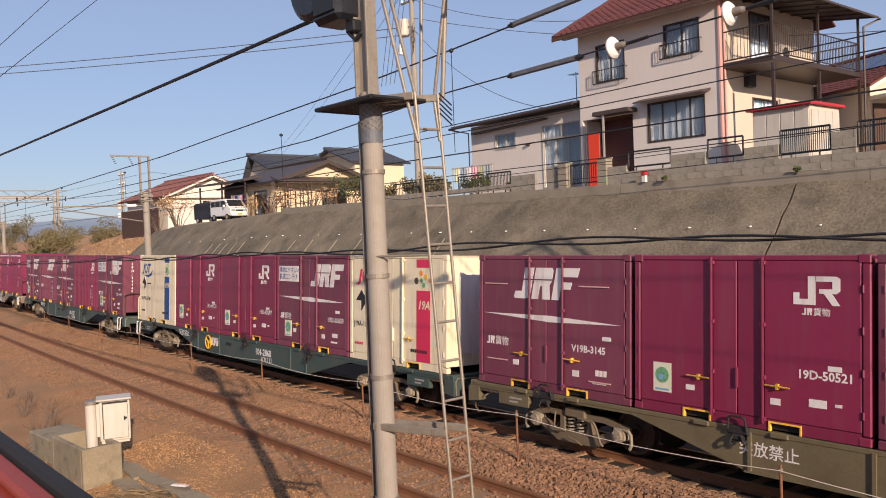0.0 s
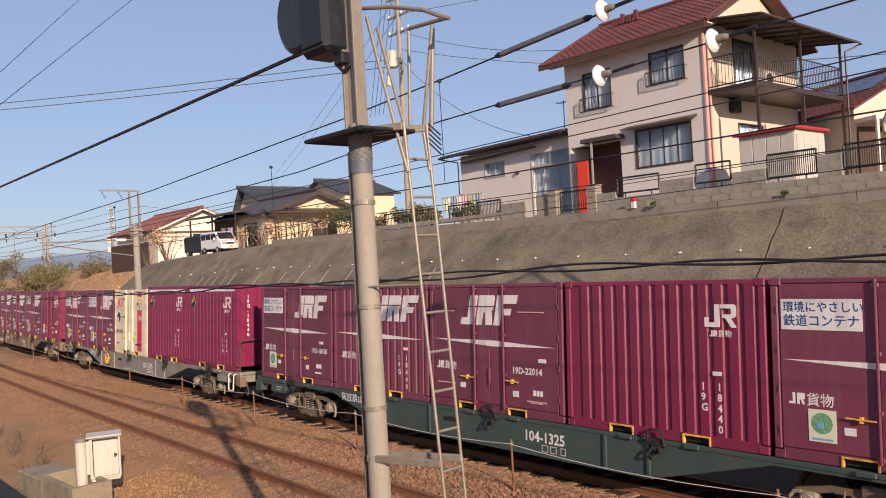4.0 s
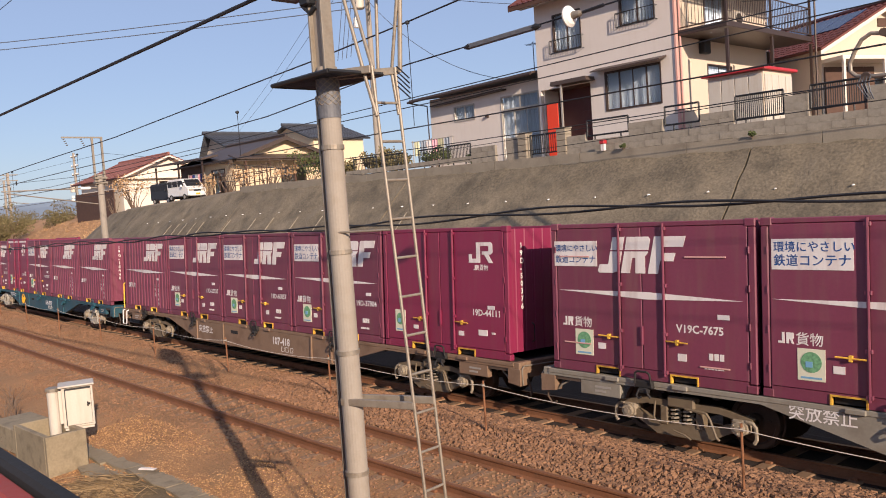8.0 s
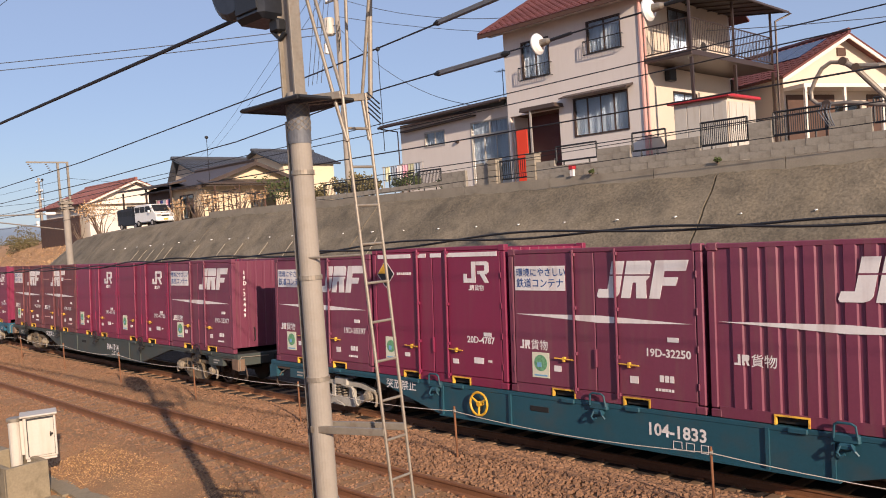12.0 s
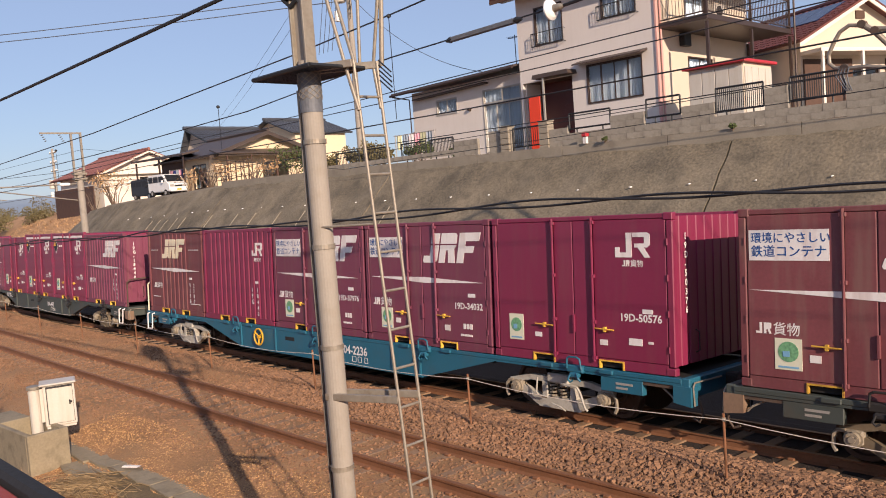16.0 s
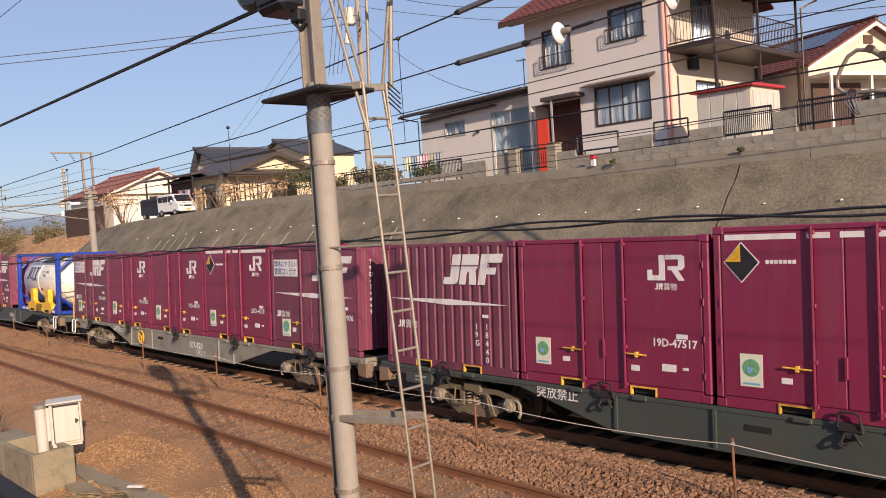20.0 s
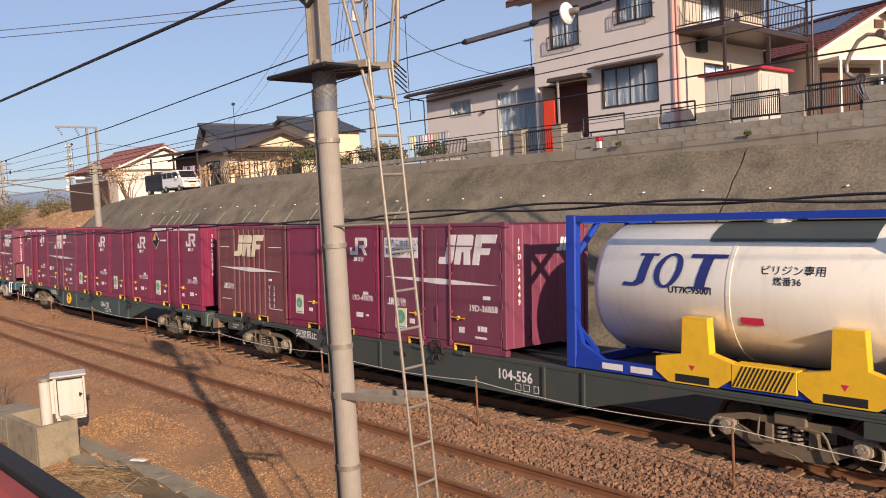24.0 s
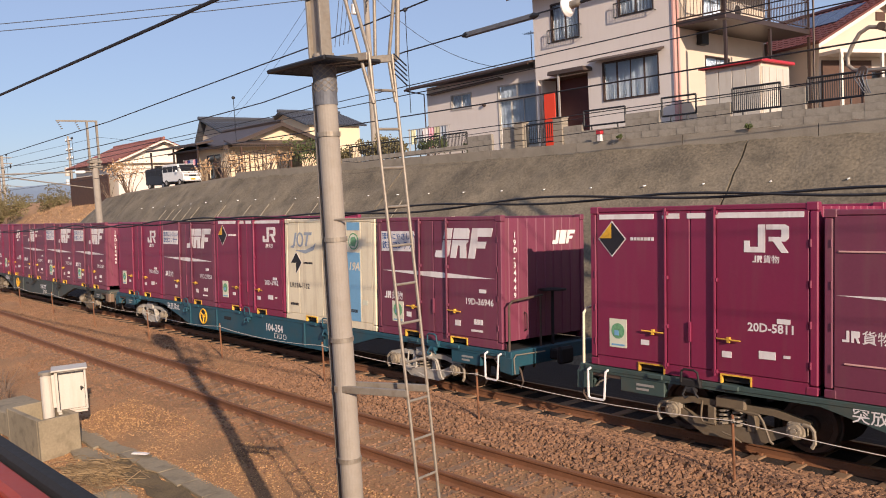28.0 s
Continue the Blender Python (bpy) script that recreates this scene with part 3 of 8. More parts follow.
# ---------------------------------------------------------------- the concrete slope and the terrace edge
def slope_sheet():
    """The sprayed concrete slope as a thick, slightly uneven skin, with joints cut between its bays."""
    holder = thing("retaining_slope", "weathered grey sprayed-concrete slope with cracks and drain holes", "slope", kind="structure")
    bays = [(-73.0, -56.0), (-56.0, -40.0), (-40.0, -26.0), (-26.0, -10.93), (-10.93, 6.0), (6.0, 40.0)]
    for a, b in bays:
        bm = bmesh.new()
        nx, ny = max(8, int((b - a) / 0.22)), 34
        grid = []
        for i in range(nx + 1):
            x = a + 0.032 + (b - a - 0.064) * i / nx
            col = []
            f = smooth(-74, -62, x)
            for j in range(ny + 1):
                t = j / ny
                y = 16.2 + 5.8 * t + curve_y(x)
                z = -0.75 + (top_z(x) * (0.35 + 0.65 * f) - 0.12 + 0.75) * t
                x = a + 0.032 + (b - a - 0.064) * i / nx + 0.17 * (1 - t) * (abs(a + 10.93) < 0.01 and i < 3 or abs(b + 10.93) < 0.01 and i > nx - 3) + 0.012 * math.sin(t * 40 + 3)
                bumpy = 0.06 * noise.noise((x * 0.7, y * 0.9, z)) + 0.03 * noise.noise((x * 2.3, y * 2.1, z)) + 0.022 * noise.noise((x * 5.5, y * 5.0, z * 5))
                col.append(bm.verts.new((x, y - bumpy * 0.7, z + bumpy * 0.7)))
            grid.append(col)
        for i in range(nx):
            for j in range(ny):
                bm.faces.new((grid[i][j], grid[i + 1][j], grid[i + 1][j + 1], grid[i][j + 1]))
        rim = [c[0] for c in grid] + grid[-1][1:] + [c[-1] for c in grid[::-1]][1:] + grid[0][::-1][1:-1]
        outer = [bm.verts.new(v.co) for v in rim]
        inner = [bm.verts.new(v.co + Vector((0, 0.18, -0.18))) for v in rim]
        for i in range(len(rim)):
            j = (i + 1) % len(rim)
            bm.faces.new((outer[i], outer[j], inner[j], inner[i]))
        part("slope_bay", bm, "slope", holder, smooth=True)
    # drain pipes in a row, low on the slope
    def on_slope(x, t, out=0.0):
        return Vector((x, 16.2 + 5.8 * t + curve_y(x) - out * 0.7, -0.75 + (top_z(x) + 0.63) * t + out * 0.7))
    for x in np.arange(-11.68 - 21 * 1.93, 4.0, 1.93):
        bm = bmesh.new()
        p = on_slope(x, 0.79)
        rod(bm, p + Vector((0, 0.05, 0)), p + Vector((0, -0.07, -0.005)), 0.021, 8)
        part("drain_pipe", bm, "porcelain", holder)
    # pale leaning joint strips towards the far end
    for x in [-24.6, -28.5, -30.6, -32.7, -35.0, -36.8, -39.6, -42.9, -44.0, -45.3, -46.4, -47.6]:
        bm = bmesh.new()
        bent(bm, [on_slope(x, 0.45, 0.03), on_slope(x, 0.60, 0.03), on_slope(x, 0.745, 0.03)], 0.022, 5)
        part("joint_strip", bm, "concrete", holder)
    # kerb along the top
    for k in range(11):
        a = -41 + k * 4.0
        bm = bmesh.new()
        f0 = smooth(-74, -62, a)
        dz = (0.35 + 0.65 * f0 - 1) * top_z(a)
        z = top_z(a) + dz
        zb = top_z(a + 4.0) * (0.35 + 0.65 * smooth(-74, -62, a + 4.0))
        y0, y1 = curve_y(a) + 21.95, curve_y(a + 4) + 21.95
        vs = [bm.verts.new(p) for p in ((a + .01, y0, z - 0.35), (a + 3.99, y1, zb - 0.35), (a + 3.99, y1 + 0.4, zb - 0.35), (a + .01, y0 + 0.4, z - 0.35), (a + .01, y0, z + 0.16), (a + 3.99, y1, zb + 0.16), (a + 3.99, y1 + 0.4, zb + 0.18), (a + .01, y0 + 0.4, z + 0.18))]
        for f in ((0, 3, 2, 1), (4, 5, 6, 7), (0, 1, 5, 4), (1, 2, 6, 5), (2, 3, 7, 6), (3, 0, 4, 7)):
            bm.faces.new([vs[i] for i in f])
        part("kerb", bm, "concrete", holder)
    return holder


slope_sheet()


def block_wall():
    """The low wall of concrete blocks along the terrace, with openings for the railings."""
    y = 22.30
    w = thing("block_wall", "low weathered concrete-block garden wall above the slope", "wall", kind="structure")
    shared = {}
    def course(x0, x1, z0, rows_, length=0.6, h=0.2):
        for r in range(rows_):
            x = x0 - (length / 2 if r % 2 else 0)
            while x < x1 - 0.01:
                a, b = max(x, x0), min(x + length, x1)
                if b - a > 0.05:
                    key = round(b - a, 2)
                    if key not in shared:
                        shared[key] = mesh_of("block", B(0.0012, b - a - 0.0012, -0.06, 0.06, 0.0012, h - 0.0012), "block")
                    o = part("block", shared[key], "block", w)
                    o.matrix_basis = pose(a, y + curve_y(a), z0 + r * h)
                x += length
    for x0, x1, rows_ in ((-17.75, -16.95, 3), (-15.2, -13.95, 4), (-12.65, -11.6, 4), (-10.1, -9.45, 5), (-7.95, -6.9, 5), (-5.25, -4.6, 5), (-3.0, 4.0, 5), (-22.5, -21.2, 3), (-20.6, -19.5, 4)):
        course(x0, x1, top_z(x0) + 0.17, rows_)
    for x0, x1 in ((-16.95, -15.2), (-13.95, -12.65), (-11.6, -10.1), (-9.45, -7.95), (-6.9, -5.25), (-4.6, -3.0), (-31.0, -22.5)):
        course(x0, x1, top_z(x0) + 0.17, 2 if x0 > -20 else 1)
    return w


block_wall()


def rail_panel(x0, x1, z0, z1, bars_n, y=22.3, material="black", label="black steel railing panel set in the garden wall"):
    t = thing("railing_panel", label, "railing", group="railing panels on the wall")
    yy = y + curve_y(x0)
    bm = bmesh.new()
    for a, b in (((x0, yy, z0), (x1, yy, z0)), ((x0, yy, z1), (x1, yy, z1)), ((x0, yy, z0), (x0, yy, z1)), ((x1, yy, z0), (x1, yy, z1))):
        rod(bm, a, b, 0.03, 6)
    part("frame", bm, material, t)
    for x in (x0 + 0.3, x1 - 0.3):
        part("foot", rod(bmesh.new(), (x, yy, z0 - 0.26), (x, yy, z0), 0.025, 6), material, t)
    for i in range(1, bars_n):
        x = x0 + (x1 - x0) * i / bars_n
        part("bar", rod(bmesh.new(), (x, yy, z0), (x, yy, z1), 0.013, 5), material, t)
    return t


rail_panel(-16.88, -15.25, 5.78, 6.28, 0)
rail_panel(-13.88, -12.72, 5.80, 6.36, 0)
rail_panel(-11.55, -10.15, 5.70, 6.36, 24)
rail_panel(-9.4, -8.0, 5.74, 6.36, 24)
rail_panel(-6.85, -5.3, 5.74, 6.36, 24)
rail_panel(-4.55, -3.05, 5.74, 6.36, 24)
for a, b in ((-30.4, -28.7), (-28.3, -26.6), (-25.7, -24.2), (-23.9, -22.6)):
    rail_panel(a, b, 5.50, 6.10, 16)


def gate():
    t = thing("garden_gate", "black steel garden gate of upright bars between block piers", "gate")
    x0, x1, y = -19.45, -18.15, 22.32 + curve_y(-19)
    bm = bmesh.new()
    for z in (5.40, 6.06):
        rod(bm, (x0, y, z), (x1, y, z), 0.025, 6)
    for x in (x0, (x0 + x1) / 2, x1):
        rod(bm, (x, y, 5.28), (x, y, 6.10), 0.03, 6)
    part("gate_frame", bm, "black", t)
    for i in range(1, 14):
        x = x0 + (x1 - x0) * i / 14
        part("bar", rod(bmesh.new(), (x, y, 5.40), (x, y, 6.06), 0.013, 5), "black", t)
    for k, x in enumerate((-19.75, -17.95)):
        p = thing("gate_pier", "pale stacked-block gate pier", "pier", pose(x, y + 0.02, 5.15))
        for i in range(5):
            part("block", B(-0.2, 0.2, -0.18, 0.18, i * 0.2, i * 0.2 + 0.19, c=0.012), "concrete", p)
        part("cap", B(-0.22, 0.22, -0.2, 0.2, 1.0, 1.05, c=0.015), "concrete", p)


gate()


# ---------------------------------------------------------------- the tracks
def rail_mesh(x0, x1, yfun, zfun, name, holder):
    prof = [(-0.06, -0.15), (0.06, -0.15), (0.012, -0.12), (0.012, -0.045), (0.033, -0.03), (0.033, 0.0), (-0.033, 0.0), (-0.033, -0.03), (-0.012, -0.045), (-0.012, -0.12)]
    bm = bmesh.new()
    xs = [x0 + (x1 - x0) * i / 120 for i in range(121)]
    rings = [[bm.verts.new((x, yfun(x) + a, zfun(x) + b)) for a, b in prof] for x in xs]
    n = len(prof)
    for p, q in zip(rings, rings[1:]):
        for i in range(n):
            bm.faces.new((p[i], p[(i + 1) % n], q[(i + 1) % n], q[i]))
    me = mesh_of(name, bm, "rail_side")
    me.materials.append(M["rail_top"])
    for p in me.polygons:
        if p.normal.z > 0.9 and abs(p.center.z - zfun(p.center.x)) < 0.01:
            p.material_index = 1
    return part(name, me, "rail_side", holder)


def sleeper_mesh():
    bm = bmesh.new()
    plate(bm, [(-0.13, -0.2), (0.13, -0.2), (0.095, 0.0), (-0.095, 0.0)], -1.0, 1.0)
    bmesh.ops.bevel(bm, geom=bm.edges[:], offset=0.012, segments=1, affect="EDGES")
    return mesh_of("sleeper", bm, "sleeper")


SLEEPER = sleeper_mesh()


def track(y, lean, z, name, label):
    t = thing(name, label, "track", kind="structure")
    for side in (-1, 1):
        rail_mesh(-160, 60, lambda x: y + curve_y(x) + side * 0.5665, lambda x: z - side * 0.5665 * math.tan(radians(lean)), "rail", t)
    clip = bmesh.new()
    for sy in (-0.5665, 0.5665):
        for o in (-0.09, 0.09):
            box(clip, -0.05, 0.05, sy + o - 0.03, sy + o + 0.03, -0.005, 0.035, c=0.008)
    clip = mesh_of("fastening", clip, "rail_side")
    for i in range(130):
        x = -62 + i * 0.6
        m = Matrix.Translation((x, y + curve_y(x), z - (0.150 if lean == 0 else 0.137))) @ Matrix.Rotation(0.0009 * x, 4, "Z") @ Matrix.Rotation(-radians(lean), 4, "X")
        s = part("sleeper", SLEEPER, "sleeper", t)
        s.matrix_basis = m @ pose(random.uniform(-0.02, 0.02), random.uniform(-0.02, 0.02), 0, 0, 0, random.uniform(-0.6, 0.6))
        f = part("fastening", clip, "rail_side", t)
        f.matrix_basis = m
    return t


track(8.035, 0.0, 0.0, "track_near", "rusty steel rails on dusty concrete sleepers in brown ballast")
track(TRACK_Y, CANT, TRAIN_Z, "track_far", "canted rusty steel rails under the goods train")


def stones(name, label, count, x0, x1, y0, y1, size, seed, skip=(), lift=0.0, material="ballast"):
    """Loose broken stones lying on the ground."""
    rng = np.random.default_rng(seed)
    base = np.array([(-1, -1, -1), (1, -1, -1), (1, 1, -1), (-1, 1, -1), (-1, -1, 1), (1, -1, 1), (1, 1, 1), (-1, 1, 1)], float)
    quads = np.array([(0, 3, 2, 1), (4, 5, 6, 7), (0, 1, 5, 4), (1, 2, 6, 5), (2, 3, 7, 6), (3, 0, 4, 7)])
    vs, fs = [], []
    made = 0
    xs_ = x0 + (x1 - x0) * rng.random(count)
    ys_ = y0 + (y1 - y0) * rng.random(count)
    for x, y in zip(xs_, ys_):
        if any(a < y < b for a, b in skip):
            continue
        s = size * (0.55 + 0.8 * rng.random())
        sh = base * (s * np.array([1.0, 0.8, 0.65])) * (0.65 + 0.5 * rng.random((8, 3)))
        a = rng.random(3) * 6.28
        ca, sa, cb, sb = math.cos(a[0]), math.sin(a[0]), math.cos(a[1] * 0.15), math.sin(a[1] * 0.15)
        rot = np.array([[ca, -sa, 0], [sa, ca, 0], [0, 0, 1]]) @ np.array([[1, 0, 0], [0, cb, -sb], [0, sb, cb]])
        yy = y + curve_y(x)
        p = sh @ rot.T + np.array([x, yy, ground_z(x, yy) + s * 0.25 + lift])
        vs.append(p)
        fs.append(quads + 8 * made)
        made += 1
    me = bpy.data.meshes.new(name)
    me.from_pydata(np.concatenate(vs).tolist(), [], np.concatenate(fs).tolist())
    me.materials.append(M[material])
    return tagged(new(name, me), label, "ballast", kind="stuff")


stones("ballast_stones", "brown broken ballast stones between and beside the tracks", 44000, -46, 4, 6.2, 11.0, 0.0175, 3, skip=((7.42, 7.52), (8.55, 8.65)))
stones("ballast_shoulder", "brown broken ballast heaped between the two tracks", 26000, -17, 3, 9.0, 10.98, 0.029, 8, lift=0.012)
stones("trackside_gravel", "brown gravel beside the near track", 22000, -42, -4, 3.4, 6.6, 0.0105, 5)
stones("pale_gravel", "mixed tan and pale gravel along the near track", 34000, -17.5, -5, 2.6, 6.7, 0.0095, 15, material="gravel")


# ---------------------------------------------------------------- the rope fence between the tracks
def rope_fence():
    t = thing("rope_fence", "thin rusty steel posts with a white rope between the tracks", "fence")
    xs = [-42.3 + 4.65 * i for i in range(10)]
    tops = []
    for x in xs:
        y = 9.62 + curve_y(x)
        z0 = ground_z(x, y) - 0.1
        post = part("post", rod(bmesh.new(), (x, y, z0), (x, y, 0.86), 0.019, 8), "rail_side", t)
        part("cap", turned(bmesh.new(), (x, y, 0.76), (0, 0, 1), [(0, 0.028), (0.05, 0.028)], 8), "galv", post)
        tops.append(Vector((x, y - 0.035, 0.79)))
    for a, b in zip(tops, tops[1:]):
        pts = [a.lerp(b, i / 8) - Vector((0, 0, 0.09 * 4 * (i / 8) * (1 - i / 8))) for i in range(9)]
        part("rope", bent(bmesh.new(), pts, 0.0065, 5), "rope", t)


rope_fence()


# ---------------------------------------------------------------- the relay box in its concrete trough
def relay_box():
    t = thing("relay_box", "cream steel relay box with a shut door on a post", "box", pose(-16.33, 5.16, -0.52, 0, 0, 72) @ Matrix.Scale(1.055, 4))
    part("post", turned(bmesh.new(), (-0.36, 0.0, -0.4), (0, 0, 1), [(0, 0.10), (1.66, 0.10), (1.70, 0.07)], 16), "cabinet", t, "round cream cable post")
    part("post_cap", turned(bmesh.new(), (-0.36, 0.0, 1.305), (0, 0, 1), [(0, 0.12), (0.05, 0.12), (0.06, 0.09)], 16), "galv", t)
    body = part("body", B(-0.22, 0.30, -0.18, 0.20, 0.62, 1.36, c=0.012), "cabinet", t)
    part("lid", B(-0.27, 0.33, -0.25, 0.24, 1.36, 1.395, c=0.012), "cabinet", t)
    part("seam", B(-0.17, 0.265, -0.184, -0.178, 0.66, 1.335), "ink", t)
    d = part("door", B(-0.155, 0.26, -0.20, -0.184, 0.665, 1.30, c=0.008), "cabinet", t)
    part("handle", B(0.19, 0.215, -0.235, -0.2, 0.98, 1.06, c=0.006), "grime_dark", d)
    part("lock", turned(bmesh.new(), (0.225, -0.2, 1.02), (0, -1, 0), [(0, 0.022), (0.02, 0.02)], 8), "grime_dark", d)
    for x in (-0.14, 0.0, 0.12):
        part("cable_entry", rod(bmesh.new(), (x, -0.05, 0.54), (x, -0.05, 0.60), 0.025, 8), "cabinet", t)
    part("bottom_lip", B(-0.2, 0.28, -0.2, 0.18, 0.585, 0.62), "cabinet", t)
    part("bracket", B(-0.27, -0.22, -0.1, 0.10, 0.7, 1.3), "cabinet", t)
    c = thing("concrete_trough", "weathered open concrete trough sunk in the trackside", "trough", pose(-16.48, 4.68, -0.68, 0, 0, 3))
    for x0, x1, y0, y1 in ((-0.747, 0.747, -0.36, -0.26), (-0.747, 0.747, 0.26, 0.36), (-0.85, -0.75, -0.36, 0.36), (0.75, 0.85, -0.36, 0.36)):
        part("wall", B(x0, x1, y0, y1, 0.0, 0.87, c=0.012), "old_concrete", c)
    part("floor", B(-0.747, 0.747, -0.257, 0.257, 0.0, 0.2), "old_concrete", c)
    slab = thing("trough_lid", "flat weathered concrete lid lying behind the trough", "slab", pose(-18.3, 4.75, -0.5, 0, 0, 4))
    part("slab", B(-0.8, 0.75, -0.42, 0.42, 0.0, 0.5, c=0.02), "old_concrete", slab)


relay_box()


def concrete_path():
    """Broken concrete slabs sunk in the trackside, with a strip of mossy soil between."""
    t = thing("concrete_path", "cracked pale concrete slabs half buried along the trackside", "path", kind="structure")
    rng = random.Random(31)
    for far, y0, n, x0, x1 in ((True, 5.52, 9, -15.3, -8.0), (False, 4.58, 5, -13.1, -8.6), (True, 5.40, 2, -17.3, -15.32), (True, 5.06, 2, -15.6, -14.4)):
        step = (x1 - x0) / n
        for i in range(n):
            a, b = x0 + i * step + 0.004, x0 + (i + 1) * step - 0.004
            w = 0.44 if far else 0.56
            bm = bmesh.new()
            out = [(a, -w / 2 + rng.uniform(-.04, .04)), (a + step * 0.5, -w / 2 + rng.uniform(-.06, .02)), (b, -w / 2 + rng.uniform(-.04, .04)), (b, w / 2 + rng.uniform(-.04, .05)), (a + step * 0.4, w / 2 + rng.uniform(-.06, .08)), (a, w / 2 + rng.uniform(-.04, .05))]
            zt = ground_z((a + b) / 2, y0) + 0.022 + rng.uniform(-0.006, 0.006)
            top = [bm.verts.new((x, y0 + y, zt + rng.uniform(-0.006, 0.006))) for x, y in out]
            low = [bm.verts.new((v.co.x, v.co.y, zt - 0.12)) for v in top]
            bm.faces.new(top)
            for k in range(6):
                bm.faces.new((top[k], low[k], low[(k + 1) % 6], top[(k + 1) % 6]))
            part("slab", bm, "old_concrete", t)
    bm = bmesh.new()
    for i in range(37):
        x = -14.3 + i * 0.16
        bm.verts.new((x, 4.90 + 0.05 * math.sin(i * 1.3), ground_z(x, 4.9) + 0.028))
        bm.verts.new((x, 5.30 + 0.06 * math.sin(i * 0.9 + 1), ground_z(x, 5.3) + 0.028))
    bm.verts.ensure_lookup_table()
    for i in range(36):
        bm.faces.new((bm.verts[2 * i], bm.verts[2 * i + 2], bm.verts[2 * i + 3], bm.verts[2 * i + 1]))
    part("soil_strip", bm, "moss", t, "dark mossy strip of soil")
    scrap = thing("white_scrap", "white broken plastic scrap on the gravel", "scrap", pose(-14.0, 5.5, ground_z(-14.0, 5.5) + 0.06, 0, 0, 30))
    part("shard", plate(bmesh.new(), [(-0.16, 0.0), (0.14, 0.0), (0.2, 0.02), (0.03, 0.03), (-0.14, 0.025)], -0.035, 0.03), "white", scrap)
    rng = random.Random(33)
    bm = bmesh.new()
    for _ in range(330):
        x, y = rng.gauss(-13.9, 0.40), rng.gauss(4.7, 0.20)
        z = ground_z(x, y) + 0.035 + 0.11 * rng.random() * math.exp(-((x + 13.9) / 0.6) ** 2)
        a = rng.gauss(0.25, 0.45)
        d = Vector((math.cos(a), math.sin(a), rng.gauss(0, 0.10))) * rng.uniform(0.15, 0.42)
        q = Vector((x, y, z))
        bent(bm, [q - d, q + Vector((0, 0, rng.uniform(0, 0.05))), q + d], rng.uniform(0.003, 0.0065), 4)
    tagged(new("brushwood", mesh_of("brushwood", bm, "dry_stalk")), "heap of dry cut brushwood beside the trough", "brushwood", kind="stuff")


concrete_path()


# ---------------------------------------------------------------- the signal pole
def signal_pole():
    px, py = -7.497, 5.322
    t = thing("signal_pole", "spun-concrete railway signal pole with black signal head and ladder", "signal",
              Matrix.Translation((0, 0, 3.95)) @ Matrix.Diagonal((0.811, 0.811, 0.811, 1)) @ Matrix.Translation((0, 0, -3.95)))
    part("pole", rod(bmesh.new(), (px + 0.02, py, -1.9), (px + 0.005, py, 5.5), 0.128, 24, 0.115), "pole", t, smooth=False)
    pipe = part("conduit", rod(bmesh.new(), (px - 0.155, py - 0.06, -1.7), (px - 0.14, py - 0.06, 5.2), 0.02, 8), "galv", t)
    for z in (0.95, 2.33, 3.46, 4.62):
        bm = bmesh.new()
        turned(bm, (px + 0.01, py, z), (0, 0, 1), [(-0.025, 0.138 - 0.002 * z), (0.025, 0.138 - 0.002 * z)], 24)
        part("band", bm, "galv", t)
    # wrapped grip below the platform
    part("grip_sleeve", turned(bmesh.new(), (px, py, 4.94), (0, 0, 1), [(0, 0.126), (0.43, 0.125)], 24), "sleeve", t, "black ribbed sleeve")
    bm = bmesh.new()
    for k in range(10):
        for way in (-1, 1):
            pts = [(px + 0.131 * math.cos(0.628 * k + way * 0.42 * i), py + 0.131 * math.sin(0.628 * k + way * 0.42 * i), 5.08 + 0.042 * i) for i in range(9)]
            bent(bm, pts, 0.0042, 4)
    part("grip_net", bm, "galv", t, "pale wire netting round the sleeve")
    # platform of mesh, reaching out on both sides
    zt = 5.38
    bm = bmesh.new()
    for a, b in (((px - 0.66, py - 0.30), (px + 0.45, py - 0.30)), ((px - 0.66, py + 0.42), (px + 0.45, py + 0.42)), ((px - 0.66, py - 0.30), (px - 0.66, py + 0.42)), ((px + 0.45, py - 0.30), (px + 0.45, py + 0.42))):
        rod(bm, (*a, zt), (*b, zt), 0.025, 6)
    part("platform_frame", bm, "black", t)
    for i in range(24):
        x = px - 0.64 + i * 1.07 / 23
        part("platform_slat", B(x - 0.008, x + 0.008, py - 0.29, py + 0.41, zt - 0.012, zt + 0.012), "black", t)
    # box channel round the upper pole
    for dx in (-0.13, 0.10):
        part("channel", B(px + dx, px + dx + 0.035, py - 0.11, py + 0.03, zt + 0.02, 7.3, c=0.006), "galv", t)
    part("back_plate", B(px - 0.0945, px + 0.0995, py - 0.06, py - 0.03, zt + 0.02, 7.25), "pole", t)
    # signal head: rounded hood with a back board, turned along the track
    head = part("signal_head", B(px - 0.62, px - 0.07, py - 0.34, py + 0.1, 6.32, 7.5, c=0.06), "signal_black", t, "black signal housing")
    bm = bmesh.new()
    turned(bm, (px - 0.67, py - 0.1, 6.88), (0, -1, 0), [(-0.2, 0.3), (-0.1, 0.44), (0.2, 0.47), (0.25, 0.40)], 28)
    part("hood", bm, "signal_black", head, smooth=False)
    part("door_plate", B(px - 0.55, px - 0.11, py - 0.362, py - 0.344, 6.41, 7.4, c=0.01), "black", head)
    bm = bmesh.new()
